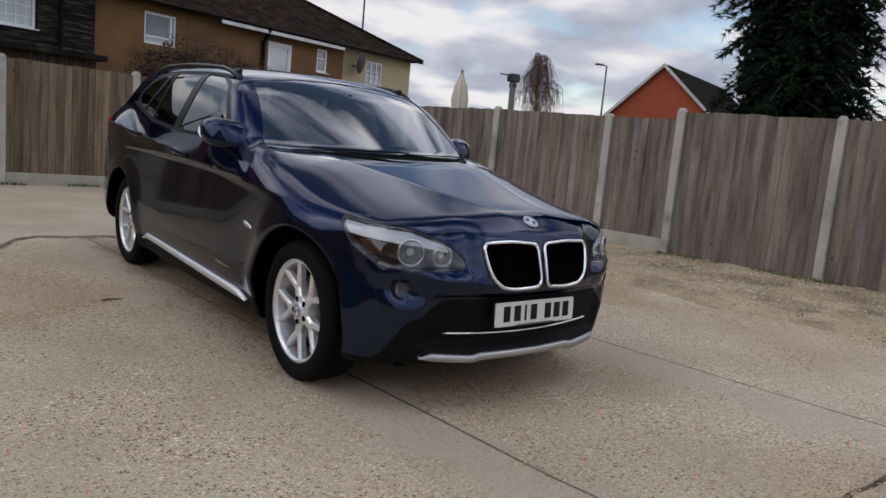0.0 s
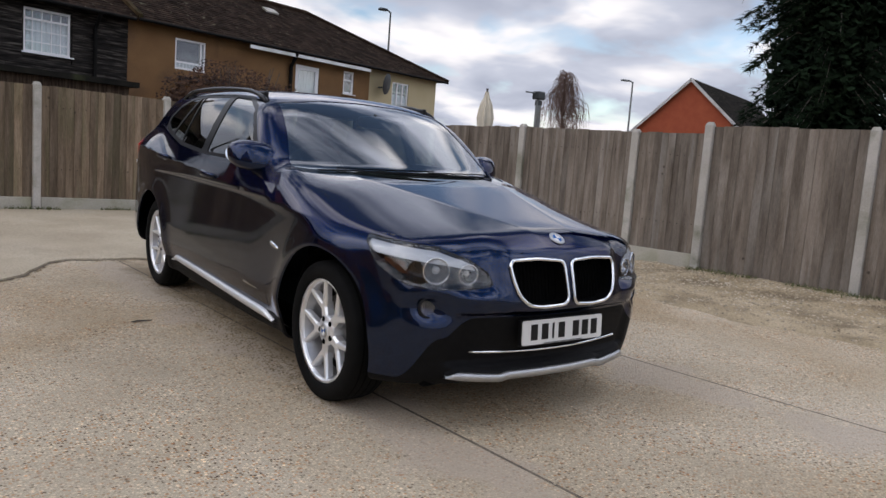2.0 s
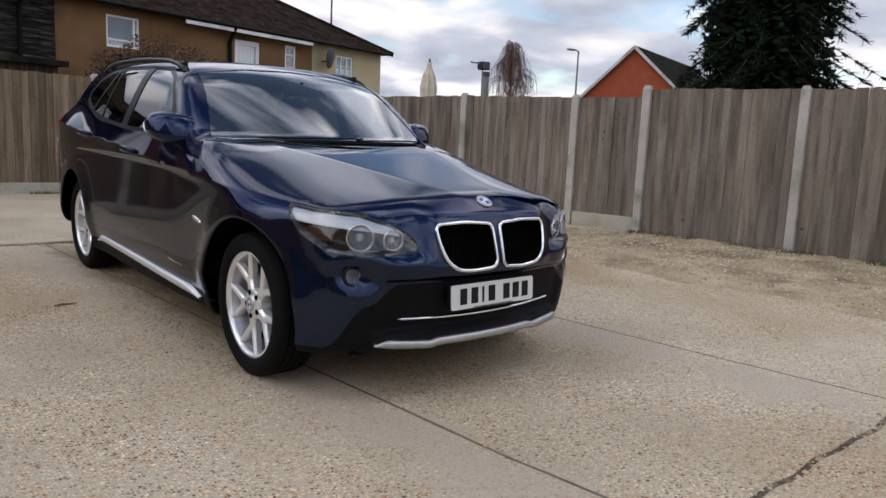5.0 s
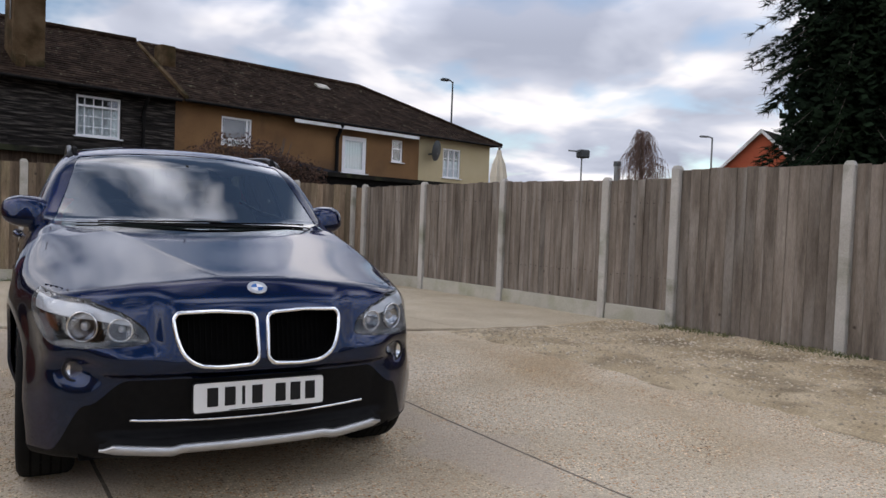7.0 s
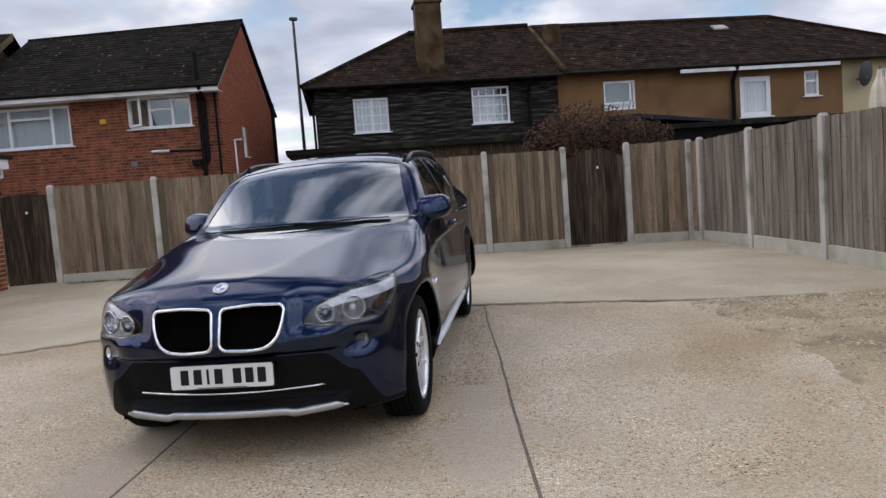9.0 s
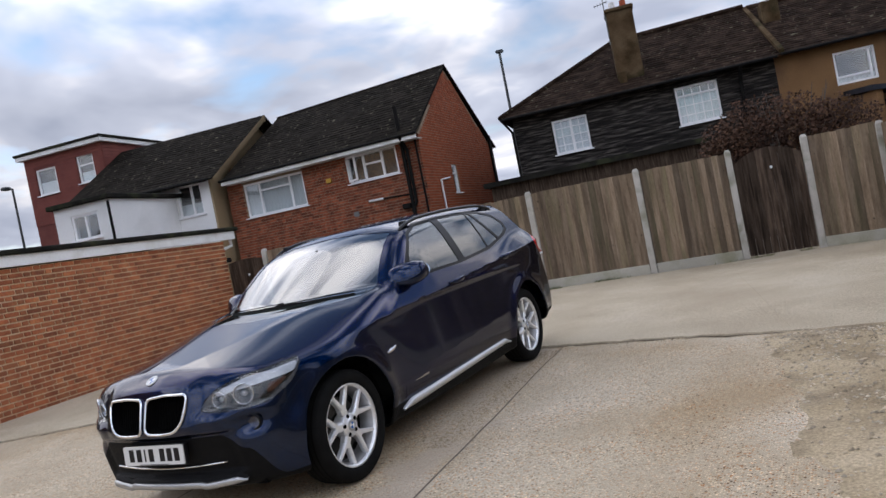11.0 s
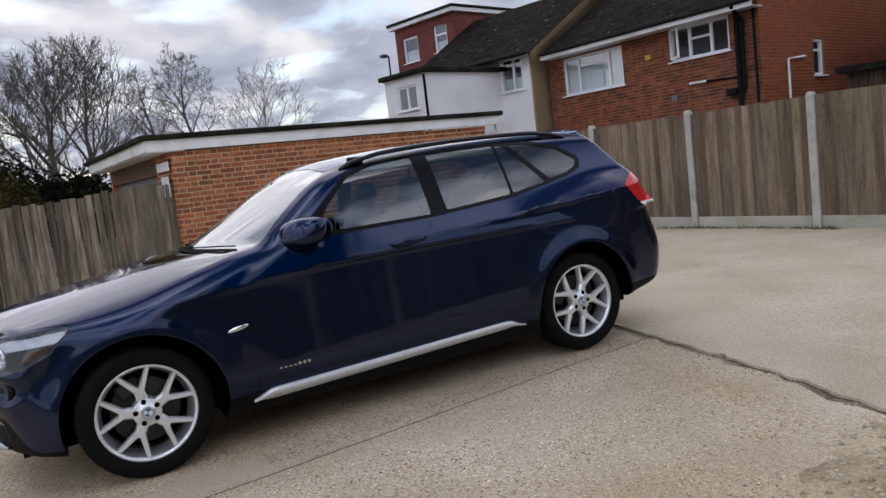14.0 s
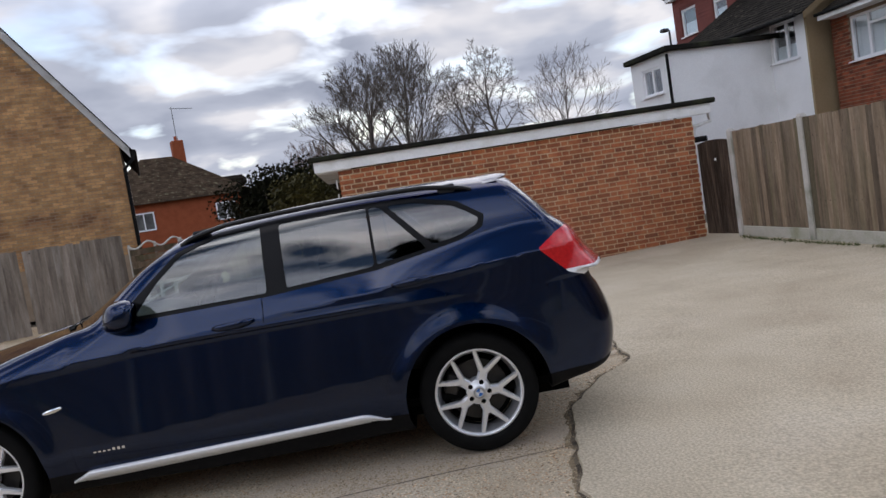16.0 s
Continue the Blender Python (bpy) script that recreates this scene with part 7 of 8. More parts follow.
part("scuttle", bm, M_DARK, car, "black scuttle panel")
# roof spoiler
bm = bmesh.new()
rows = []
for x in np.linspace(-0.56, 0.56, 33):
    zz = top_spot(abs(x), 1.62)
    back_y = 1.80 - 0.12 * (abs(x) / 0.56) ** 2.5
    rows.append([bm.verts.new((x, 1.60, zz + .001)), bm.verts.new((x, 1.70, zz + .004)), bm.verts.new((x, back_y, zz - .010)), bm.verts.new((x, back_y - .004, zz - .032)), bm.verts.new((x, 1.68, zz - .050))])
for a, b in zip(rows, rows[1:]):
    for i in range(4):
        bm.faces.new((a[i], a[i + 1], b[i + 1], b[i]))
bm.faces.new(rows[0])
bm.faces.new(list(reversed(rows[-1])))
part("roof_spoiler", bm, M_PAINT, car, "dark blue roof spoiler", smooth=True)

def roundel(parent, m, r):
    """A plain round badge: a bright ring, four quarters in blue and white."""
    bm = bmesh.new()
    prof = [(r, 0.0), (r, 0.004), (r * .92, 0.006), (r * .64, 0.006), (r * .60, 0.004)]
    rings = [[bm.verts.new((a * math.cos(2 * math.pi * k / 28), a * math.sin(2 * math.pi * k / 28), d)) for k in range(28)] for a, d in prof]
    for a, b in zip(rings, rings[1:]):
        for k in range(28):
            bm.faces.new((a[k], a[(k + 1) % 28], b[(k + 1) % 28], b[k]))
    bmesh.ops.transform(bm, matrix=m, verts=bm.verts)
    badge = part("badge", bm, M_SILVER, parent, "round badge with blue and white quarters", smooth=True)
    for q in range(4):
        bm = bmesh.new()
        fan = [bm.verts.new(m @ Vector((0, 0, 0.0045)))] + [bm.verts.new(m @ Vector((r * .61 * math.cos(math.pi / 2 * (q + k / 6)), r * .61 * math.sin(math.pi / 2 * (q + k / 6)), 0.0045))) for k in range(7)]
        bm.faces.new(fan)
        part("badge_quarter", bm, M_BADGE_BLUE if q % 2 else M_PLATE, badge)
    return badge


zz, z2 = top_spot(0, -2.03), top_spot(0, -1.99)
roundel(car, Matrix.Translation((0, -2.03, zz - 0.001)) @ Matrix.Rotation(math.atan2(z2 - zz, 0.04), 4, "X"), 0.038)

# -- wheels


def lathe(bm, prof, n=64):
    rings = [[bm.verts.new((x, r * math.cos(2 * math.pi * k / n), r * math.sin(2 * math.pi * k / n))) for k in range(n)] for x, r in prof]
    for a, b in zip(rings, rings[1:]):
        for k in range(n):
            bm.faces.new((a[k], a[(k + 1) % n], b[(k + 1) % n], b[k]))
    return bm


def beam(bm, p0, p1, w0, w1, x0, x1, deep):
    """A tapering spoke arm from p0 to p1 in the wheel's plane (y, z), with a narrower bright face."""
    a, b = Vector(p0), Vector(p1)
    d = (b - a).normalized()
    n = Vector((-d.y, d.x))
    rows = []
    for p, w, x in ((a, w0, x0), ((a + b) / 2, (w0 + w1) / 2, (x0 + x1) / 2), (b, w1, x1)):
        rows.append([bm.verts.new((x + dx, (p + n * w * s).x, (p + n * w * s).y)) for s, dx in ((-.5, -deep), (-.5, -.010), (-.30, .0), (.30, .0), (.5, -.010), (.5, -deep))])
    for u, v in zip(rows, rows[1:]):
        for i in range(5):
            bm.faces.new((u[i], u[i + 1], v[i + 1], v[i]))
    return bm


def make_wheel(side, y, turn):
    m = pose(side * 0.722, y, HUB_Z, 0, 0, 0 if side > 0 else 180)
    bm = lathe(bmesh.new(), [(.04, .2385), (.072, .2385), (.084, .243), (.092, .2445), (.088, .2325), (.072, .2265)])
    wheel = part("wheel", bm, M_ALLOY, car, "silver alloy wheel with five forked spokes", smooth=True)
    wheel.matrix_basis = m @ Matrix.Rotation(radians(turn), 4, "X")
    bm = lathe(bmesh.new(), [(-.088, .241), (-.102, .252), (-.108, .275), (-.106, .300), (-.096, .319), (-.083, .3265), (-.05, .330), (.05, .330), (.083, .3265), (.096, .319), (.106, .300), (.108, .275), (.105, .258), (.097, .248), (.086, .240)])
    tyre = part("tyre", bm, M_TYRE, wheel, "black tyre", smooth=True)
    for k in range(4):   # tread grooves are flat darker bands, their shade put into the colour
        xg = -.054 + .036 * k
        part("tread_groove", lathe(bmesh.new(), [(xg - .004, .3305), (xg + .004, .3305)], 48), M_DARK, tyre)
    for k in range(5):
        a = 2 * math.pi * k / 5
        def polar(r, da):
            return (r * math.cos(a + da), r * math.sin(a + da))
        bm = bmesh.new()
        beam(bm, polar(.050, 0), polar(.132, 0), .056, .050, .073, .067, .045)
        for sg in (-1, 1):
            beam(bm, polar(.112, sg * .085), polar(.239, sg * radians(19.5)), .034, .022, .067, .080, .035)
        part("spoke", bm, M_ALLOY, wheel)
        bm = bmesh.new()
        tube(bm, [(.055, *polar(.056, 0)), (.0762, *polar(.056, 0))], .0130, 12)
        part("wheel_bolt", bm, M_DARK, wheel)
    bm = lathe(bmesh.new(), [(.0, .072), (.062, .072), (.071, .069), (.0735, .064), (.0750, .040), (.0815, .036), (.0820, .001)], 40)
    part("hub", bm, M_ALLOY, wheel, smooth=True)
    roundel(wheel, Matrix.Translation((.081, 0, 0)) @ Matrix.Rotation(radians(90), 4, "Y"), .033)
    bm = lathe(bmesh.new(), [(-.03, .165), (-.03, .168), (-.008, .168), (-.008, .07), (-.03, .07)], 48)
    part("brake_disc", bm, M_DISC, wheel, "steel brake disc", smooth=False)
    part("calliper", boxed(-.055, .022, -.06, .06, .105, .185, bevel=.01), M_DISC, wheel)
    # black disc added for the darkness behind the spokes
    bm = lathe(bmesh.new(), [(-.06, .205), (-.062, .02)], 40)
    part("barrel_back", bm, M_DARK, wheel)
    bm = lathe(bmesh.new(), [(-.095, .2385), (-.10, .236), (-.095, .222), (-.06, .208), (-.012, .2045)], 48)
    part("barrel", bm, M_BARREL, wheel, smooth=True)
    # inner rim in the darker alloy copy, as if shaded
    bm = lathe(bmesh.new(), [(-.012, .2045), (.018, .208), (.050, .218), (.072, .2265)], 64)
    part("rim_dish", bm, M_ALLOY_IN, wheel, "inner face of the rim, toned darker for shade", smooth=True)
    return wheel


for side in (1, -1):
    for y, turn in ((-AXLE, 28), (AXLE, 69)):
        make_wheel(side, y, turn * side)
        # wheel well
        bm = bmesh.new()
        n = 24
        rows = []
        for k in range(n + 1):
            a = math.pi * (k / n) * 1.06 - 0.03 * math.pi
            rows.append([bm.verts.new((side * x, y + .405 * math.cos(a), HUB_Z + .405 * math.sin(a))) for x in (0.48, 0.77)])
        for u, v in zip(rows, rows[1:]):
            bm.faces.new((u[0], u[1], v[1], v[0]))
        cap_v = [r[0] for r in rows]
        bm.faces.new(cap_v)
        part("wheel_well", bm, M_DARK, car)
bm = boxed(-0.62, 0.62, -1.95, 1.9, 0.215, 0.26)
part("underbody", bm, M_DARK, car)
part("bulkhead", boxed(-0.70, 0.70, -1.0, -0.96, 0.26, 0.98), M_DARK, car)
part("cabin_floor", boxed(-0.74, 0.74, -0.95, 1.9, 0.30, 0.34), M_DARK, car)

# -- inside the cabin
bm = bmesh.new()
rows = []
for x in np.linspace(-0.70, 0.70, 29):
    hump = 0.03 * math.exp(-(((x + 0.36) / 0.16) ** 2))
    rows.append([bm.verts.new((x, y, z)) for y, z in ((-.93 + .4 * x * x, 1.03), (-.72, 1.035 + hump * .5), (-.52, 1.015 + hump), (-.46, .96), (-.48, .75), (-.60, .55))])
for a, b in zip(rows, rows[1:]):
    for i in range(5):
        bm.faces.new((a[i], b[i], b[i + 1], a[i + 1]))
part("dashboard", bm, M_DASH, car, "dark dashboard", smooth=True)


def cushion(name, sx, sy, sz, m, parent, mat=None, squash=3.0, label=""):
    bm = bmesh.new()
    bmesh.ops.create_cube(bm, size=2.0)
    bmesh.ops.subdivide_edges(bm, edges=bm.edges[:], cuts=5, use_grid_fill=True)
    for v in bm.verts:
        c = v.co
        d = (abs(c.x) ** squash + abs(c.y) ** squash + abs(c.z) ** squash) ** (1 / squash)
        c = c / d
        v.co = Vector((c.x * sx, c.y * sy, c.z * sz))
    bmesh.ops.transform(bm, matrix=m, verts=bm.verts)
    return part(name, bm, mat or M_SEAT, parent, label, smooth=True)


for x in (-0.37, 0.37):
    seat = cushion("front_seat", .25, .26, .09, pose(x, .02, .56, -6), car, label="dark front seat")
    cushion("seat_back", .24, .085, .33, pose(x, .31, .86, -16), seat)
    cushion("headrest", .125, .05, .085, pose(x, .43, 1.22, -12), seat)
    for dx in (-.05, .05):
        part("headrest_post", tube(bmesh.new(), [(x + dx, .37, 1.08), (x + dx, .42, 1.20)], .007, 6), M_CHROME, seat)
bench = cushion("rear_seat", .62, .26, .09, pose(0, .92, .56, -6), car, squash=6.0, label="dark rear bench seat")
cushion("seat_back", .62, .08, .32, pose(0, 1.22, .86, -18), bench, squash=6.0)
for x in (-.38, 0, .38):
    cushion("headrest", .12, .045, .075, pose(x, 1.34, 1.18, -14), bench)
wheel_in = Matrix.Translation((-0.37, -0.36, 0.985)) @ Matrix.Rotation(radians(66), 4, "X")
bm = ribbon(bmesh.new(), [wheel_in @ Vector((.185 * math.cos(2 * math.pi * k / 36), .185 * math.sin(2 * math.pi * k / 36), 0)) for k in range(36)], .016, 8, True)
steer = part("steering_wheel", bm, M_DASH, car, "black steering wheel", smooth=True)
for a in (0.1, math.pi - 0.1, -math.pi / 2):
    part("steering_spoke", tube(bmesh.new(), [wheel_in @ Vector((.04 * math.cos(a), .04 * math.sin(a), -.01)), wheel_in @ Vector((.185 * math.cos(a), .185 * math.sin(a), 0))], .014, 6), M_DASH, steer)
cushion("steering_boss", .07, .06, .03, wheel_in, steer, M_DASH)
cushion("inside_mirror", .12, .025, .038, pose(0, -.36, 1.335, 0), car, M_TRIM, 4.0, "inside rear-view mirror")
part("mirror_stalk", tube(bmesh.new(), [(0, -.355, 1.345), (0, -.36, 1.385)], .010, 6), M_TRIM, car)
headliner, _ = take((lambda m: (m[0], m[1]))(skin_mesh(0.06)), lambda x, y, z: np.maximum(1.40 - z, np.maximum(-0.1 - y, y - 1.6)))
skin_part("headliner", headliner, material("grey_headliner", [(0.30, 0.30, 0.29)], rough=0.9), car, "pale grey headliner", depth=0, lift=-0.03)


# ---- trees, lamps and the distance ----
random.seed(21)


def limb(base, way, length, radius, depth, out, up, kids, angle, n=5):
    """Grows a limb that bends upwards, with side limbs along it: points and radii."""
    pts, rad, p, d = [Vector(base)], [radius], Vector(base), Vector(way).normalized()
    n = n if depth > 1 else 3
    for k in range(n):
        d = (d + Vector((random.gauss(0, .07), random.gauss(0, .07), random.gauss(0, .05) + up / n))).normalized()
        p = p + d * length / n
        pts.append(p.copy())
        rad.append(radius * (1 - (k + 1) / n * .72))
    out.append((pts, rad, depth))
    if depth == 0:
        return
    count = kids[depth - 1]
    turn = random.uniform(0, 6.28)
    for k in range(count):
        f = .22 + .78 * (k + random.random() * .8) / count
        i = min(n - 1, int(f * n))
        at = pts[i].lerp(pts[i + 1], f * n - i)
        d = (pts[i + 1] - pts[i]).normalized()
        a = d.orthogonal().normalized()
        turn += 2.4 + random.uniform(-.5, .5)
        side = a * math.cos(turn) + d.cross(a) * math.sin(turn)
        t = angle * random.uniform(.75, 1.2)
        limb(at, d * math.cos(t) + side * math.sin(t), length * random.uniform(.42, .62) * (1.15 - .45 * f), max(rad[i] * .55, .004), depth - 1, out, up * .8, kids, angle, n)


def bare_tree(name, x, y, h, label, mat, trunk=0.14, wide=.6, lean=(0, 0), fork=0.25, mains=9, kids=(4, 5, 6), thin=0.006, angle=.62, up=.45, reach=.62):
    """A leafless tree: a trunk that runs up into the crown, fanned limbs and fine twigs."""
    tree = thing(name, label, "tree", pose(x, y, 0.0))
    stem = [Vector((lean[0] * h * f + random.gauss(0, .015 * h) * f, lean[1] * h * f + random.gauss(0, .015 * h) * f, h * f - (.2 if f == 0 else 0))) for f in (0, .15, .3, .45, .6, .75, .88)]
    radii = [trunk * k for k in (1.3, 1.05, .9, .68, .46, .27, .1)]
    part("trunk", tube(bmesh.new(), stem, radii, 8), mat, tree, smooth=True)
    out = []
    turn = random.uniform(0, 6.28)
    for k in range(mains):
        f = fork + (.84 - fork) * (k + .5 * random.random()) / mains
        i = max(j for j in range(7) if (0, .15, .3, .45, .6, .75, .88)[j] <= f)
        g = min(1.0, (f - (0, .15, .3, .45, .6, .75, .88)[i]) / .14)
        at = stem[i].lerp(stem[min(6, i + 1)], g)
        turn += 2.4 + random.uniform(-.4, .4)
        tall = (f - fork) / (.84 - fork)
        out_by = wide * (1.25 - .75 * tall)
        limb(at, (math.cos(turn) * out_by + lean[0], math.sin(turn) * out_by + lean[1], 1.0 - .35 * (1 - tall)), h * reach * (1 - .55 * tall), radii[i] * .5, len(kids), out, up, kids, angle)
    bm = bmesh.new()
    for pts, rad, dep in out:
        tube(bm, pts, [max(r, thin) for r in rad], 5 if dep > 1 else 3, caps=False)
    part("crown", bm, mat, tree, smooth=True)
    return tree


WINTER = "leafless winter tree with fine spreading twigs"
bare_tree("bare_tree", -35.0, -0.8, 7.9, "broad leafless winter tree with fanned limbs", M_BARK, .24, 1.05, fork=.17, mains=14, kids=(6, 7, 7), up=.30, reach=.60, thin=.0095)
bare_tree("bare_tree", -41.0, 1.2, 9.2, WINTER, M_BARK, .19, .55, fork=.25, mains=12, kids=(6, 6, 7), thin=.0095)
bare_tree("bare_tree", -42.0, 5.7, 9.2, "leaning leafless winter tree with an uneven crown", M_BARK, .15, .75, lean=(0, -.16), fork=.33, mains=11, kids=(5, 5, 6), angle=.8, up=.15, reach=.36, thin=.0085)
bare_tree("bare_tree", -37.5, 6.5, 9.6, "slender leafless winter tree with a narrow crown", M_BARK, .14, .7, lean=(0, -.07), fork=.36, mains=11, kids=(5, 5, 6), angle=.8, up=.15, reach=.33, thin=.0085)
bare_tree("bare_tree", -38.3, 10.5, 7.5, "pale leafless winter tree with a fan of fine twigs", M_BARK_PALE, .12, .85, fork=.2, mains=11, kids=(4, 5, 6))
bare_tree("bare_tree", -38.0, -4.4, 4.9, "low brown leafless tree above the hedge", M_TWIG_RED, .12, .8, fork=.15, mains=11, kids=(5, 6, 6), thin=.009)
birch = thing("birch_tree", "reddish leafless birch with drooping twigs", "tree", pose(38.0, 35.6, 0))
part("trunk", tube(bmesh.new(), [(0, 0, -.2), (.1, 0, 3), (-.05, .1, 6), (0, 0, 8.4)], [.16, .12, .06, .015], 7), M_TWIG_RED, birch)
bm = bmesh.new()
for k in range(230):
    h, a = random.uniform(2.6, 8.2), random.uniform(0, 6.283)
    reach = (.35 + 1.75 * (1 - abs(h - 4.6) / 4.2)) * random.uniform(.45, 1.0)
    o = Vector((math.cos(a), math.sin(a), 0))
    p0 = Vector((0, 0, h))
    p1 = p0 + o * reach * .6 + Vector((0, 0, reach * .75))
    p2 = p0 + o * reach + Vector((0, 0, reach * .55))
    tube(bm, [p0, p1, p2], [.022, .014, .010], 3, caps=False)
    for j in range(5):
        s0 = p1.lerp(p2, random.random()) if j else p2
        ln = random.uniform(.6, 1.9)
        w = Vector((random.gauss(0, .12), random.gauss(0, .12), 0))
        tube(bm, [s0, s0 + o * .12 + w + Vector((0, 0, -ln * .4)), s0 + o * .10 + w * 1.4 + Vector((0, 0, -ln))], [.010, .009, .006], 3, caps=False)
part("crown", bm, M_TWIG_RED, birch)


def leaf_cloud(verts, faces, centre, size, count, leaf, flat=0.6, shell=0.35):
    """Scatters small leaves through an uneven ellipsoid."""
    cx, cy, cz = centre
    for _ in range(count):
        d = Vector((random.gauss(0, 1), random.gauss(0, 1), random.gauss(0, 1))).normalized()
        r = (shell + (1 - shell) * random.random() ** .6) * (1 + .28 * noise.noise(d * 2.1 + Vector((cx, cy, cz))))
        p = Vector((cx + d.x * r * size[0], cy + d.y * r * size[1], cz + d.z * r * size[2]))
        a = Vector((random.gauss(0, 1), random.gauss(0, 1), random.gauss(0, flat))).normalized() * leaf * random.uniform(.6, 1.3)
        b = a.orthogonal().normalized() * leaf * random.uniform(.25, .5)
        i = len(verts)
        verts += [tuple(p - a * .5), tuple(p + b), tuple(p + a * .5), tuple(p - b)]
        faces.append((i, i + 1, i + 2, i + 3))


def leafy(name, parent, verts, faces, mat, label=""):
    me = bpy.data.meshes.new(name)
    me.from_pydata(verts, [], faces)
    me.materials.append(mat)
    ob = new(name, me)
    ob.parent = parent
    if label:
        ob["label"] = label
    return ob


# shrub over the gate
shrub = thing("garden_shrub", "tall dark reddish-brown shrub behind the garden gate", "shrub", pose(2.75, 9.2, 0))
bm = bmesh.new()
for k in range(26):
    a = random.uniform(0, 6.28)
    r = random.uniform(.3, 1.35)
    tube(bm, [(.1 * math.cos(a), .1 * math.sin(a), 0), (.5 * r * math.cos(a), .3 * r * math.sin(a), 1.3), (r * math.cos(a), .6 * r * math.sin(a), random.uniform(1.9, 2.7))], [.03, .018, .006], 4)
part("stem", bm, M_BARK, shrub)
v, f = [], []
leaf_cloud(v, f, (-.2, 0, 2.0), (1.15, .7, .68), 4600, .062, shell=.15)
leaf_cloud(v, f, (.75, -.1, 1.85), (.75, .6, .50), 2300, .062, shell=.15)
leaf_cloud(v, f, (-.9, 0, 1.75), (.55, .5, .45), 1400, .062, shell=.15)
leafy("foliage", shrub, v, f, M_BUSH)

# conifer behind the side fence
conifer = thing("conifer_tree", "dense dark green conifer with drooping sprays", "tree", pose(9.5, 1.6, 0))
bm = bmesh.new()
tube(bm, [(0, 0, -.2), (.05, 0, 3), (0, .05, 10.2)], [.19, .14, .02], 8)
part("trunk", bm, M_BARK, conifer)
v, f = [], []
twigs = bmesh.new()
for k in range(640):
    h = .5 + 9.3 * random.random() ** 1.15
    a = random.uniform(0, 6.283)
    L = (1.74 * (1 - h / 11.2) ** .55) * random.uniform(.70, 1.08) * (1 + .18 * noise.noise((math.cos(a) * 1.5, math.sin(a) * 1.5, h * 1.1)))
    out = Vector((math.cos(a), math.sin(a), 0))
    p0 = Vector((0, 0, h))
    p1, p2 = p0 + out * L * .55 + Vector((0, 0, .10 * L)), p0 + out * L + Vector((0, 0, -.16 * L - random.uniform(0, .12)))
    tube(twigs, [p0, p1, p2], [.018, .01, .004], 3, caps=False)
    for j in range(17):
        t = .10 + .90 * (j + random.random()) / 17
        c = p0.lerp(p1, t / .55) if t < .55 else p1.lerp(p2, (t - .55) / .45)
        for _ in range(10):
            d = (out * random.uniform(.2, 1.0) + Vector((random.gauss(0, .55), random.gauss(0, .55), random.uniform(-.9, .15)))).normalized()
            ln, w = random.uniform(.09, .20), random.uniform(.010, .024)
            s = d.orthogonal().normalized()
            s = (s + d.cross(s) * random.uniform(-1, 1)).normalized() * w
            i = len(v)
            v += [tuple(c - s), tuple(c + d * ln * .5 + s * 1.2), tuple(c + d * ln), tuple(c + s)]
            f.append((i, i + 1, i + 2, i + 3))
leaf_cloud(v, f, (0, 0, 3.2), (.95, .95, 2.6), 16000, .15, shell=0)
leaf_cloud(v, f, (0, 0, 6.6), (.8, .8, 3.0), 13000, .15, shell=0)
part("limb", twigs, M_BARK, conifer)
leafy("needles", conifer, v, f, M_NEEDLE)

# dark hedge and evergreens beyond the drive
for x, y, sx, sy, sz, n, mat, lab in ((-25.5, -3.9, 2.0, 3.0, 1.9, 2600, M_HEDGE, "dark overgrown evergreen hedge"), (-27.0, -0.6, 1.8, 2.2, 1.5, 1800, M_HEDGE, "dark overgrown evergreen hedge"),
                                      (-22.5, -2.9, 1.2, 1.35, 1.55, 1500, M_YELLOWING, "yellowing shrub before the hedge"),
                                      (-20.9, -4.75, .45, .5, .95, 700, M_HEDGE, "small round evergreen shrub")):
    hedge = thing("hedge", lab, "hedge", pose(x, y, 0))
    bm = bmesh.new()
    for k in range(7):
        a = random.uniform(0, 6.28)
        tube(bm, [(.4 * math.cos(a), .4 * math.sin(a), 0), (sx * .6 * math.cos(a), sy * .6 * math.sin(a), sz * 1.4)], [.07, .02], 4)
    part("stem", bm, M_BARK, hedge)
    v, f = [], []
    leaf_cloud(v, f, (0, 0, sz * 1.0), (sx, sy, sz), n * 5, .15, shell=.0)
    leaf_cloud(v, f, (0, 0, sz * .9), (sx * .75, sy * .75, sz * .8), n * 2, .34, shell=.0)
    leafy("foliage", hedge, v, f, mat)


def lamp_post(x, y, h, way, label, mat, arm=.5, r=.05):
    """Street lamp: tapered pole, short bracket and a flat lantern."""
    lampp = thing("street_lamp", label, "street lamp", pose(x, y, 0, 0, 0, way))
    bm = bmesh.new()
    tube(bm, [(0, 0, -.2), (0, 0, h * .25), (0, 0, h * .26), (0, 0, h)], [r * 1.7, r * 1.6, r, r * .7], 8)
    part("pole", bm, mat, lampp)
    bm = bmesh.new()
    tube(bm, [(0, 0, h - .05), (arm * .3, 0, h + .03), (arm, 0, h + .03)], r * .6, 6)
    part("bracket", bm, mat, lampp)
    part("lantern", boxed(arm * .5, arm * 1.5, -.14, .14, h - .02, h + .10, bevel=.035), mat, lampp)
    return lampp


lamp_post(-5.84, 18.7, 7.05, -60, "slim dark street lamp behind the houses", M_DARKPOLE, .05, .06)
lamp_post(17.84, 28.4, 8.4, 180, "slim dark street lamp behind the terrace", M_DARKPOLE, .45, .06)
lamp_post(39.2, 30.3, 7.6, 160, "grey street lamp with a flat lantern", M_GREYMETAL, .6, .08)
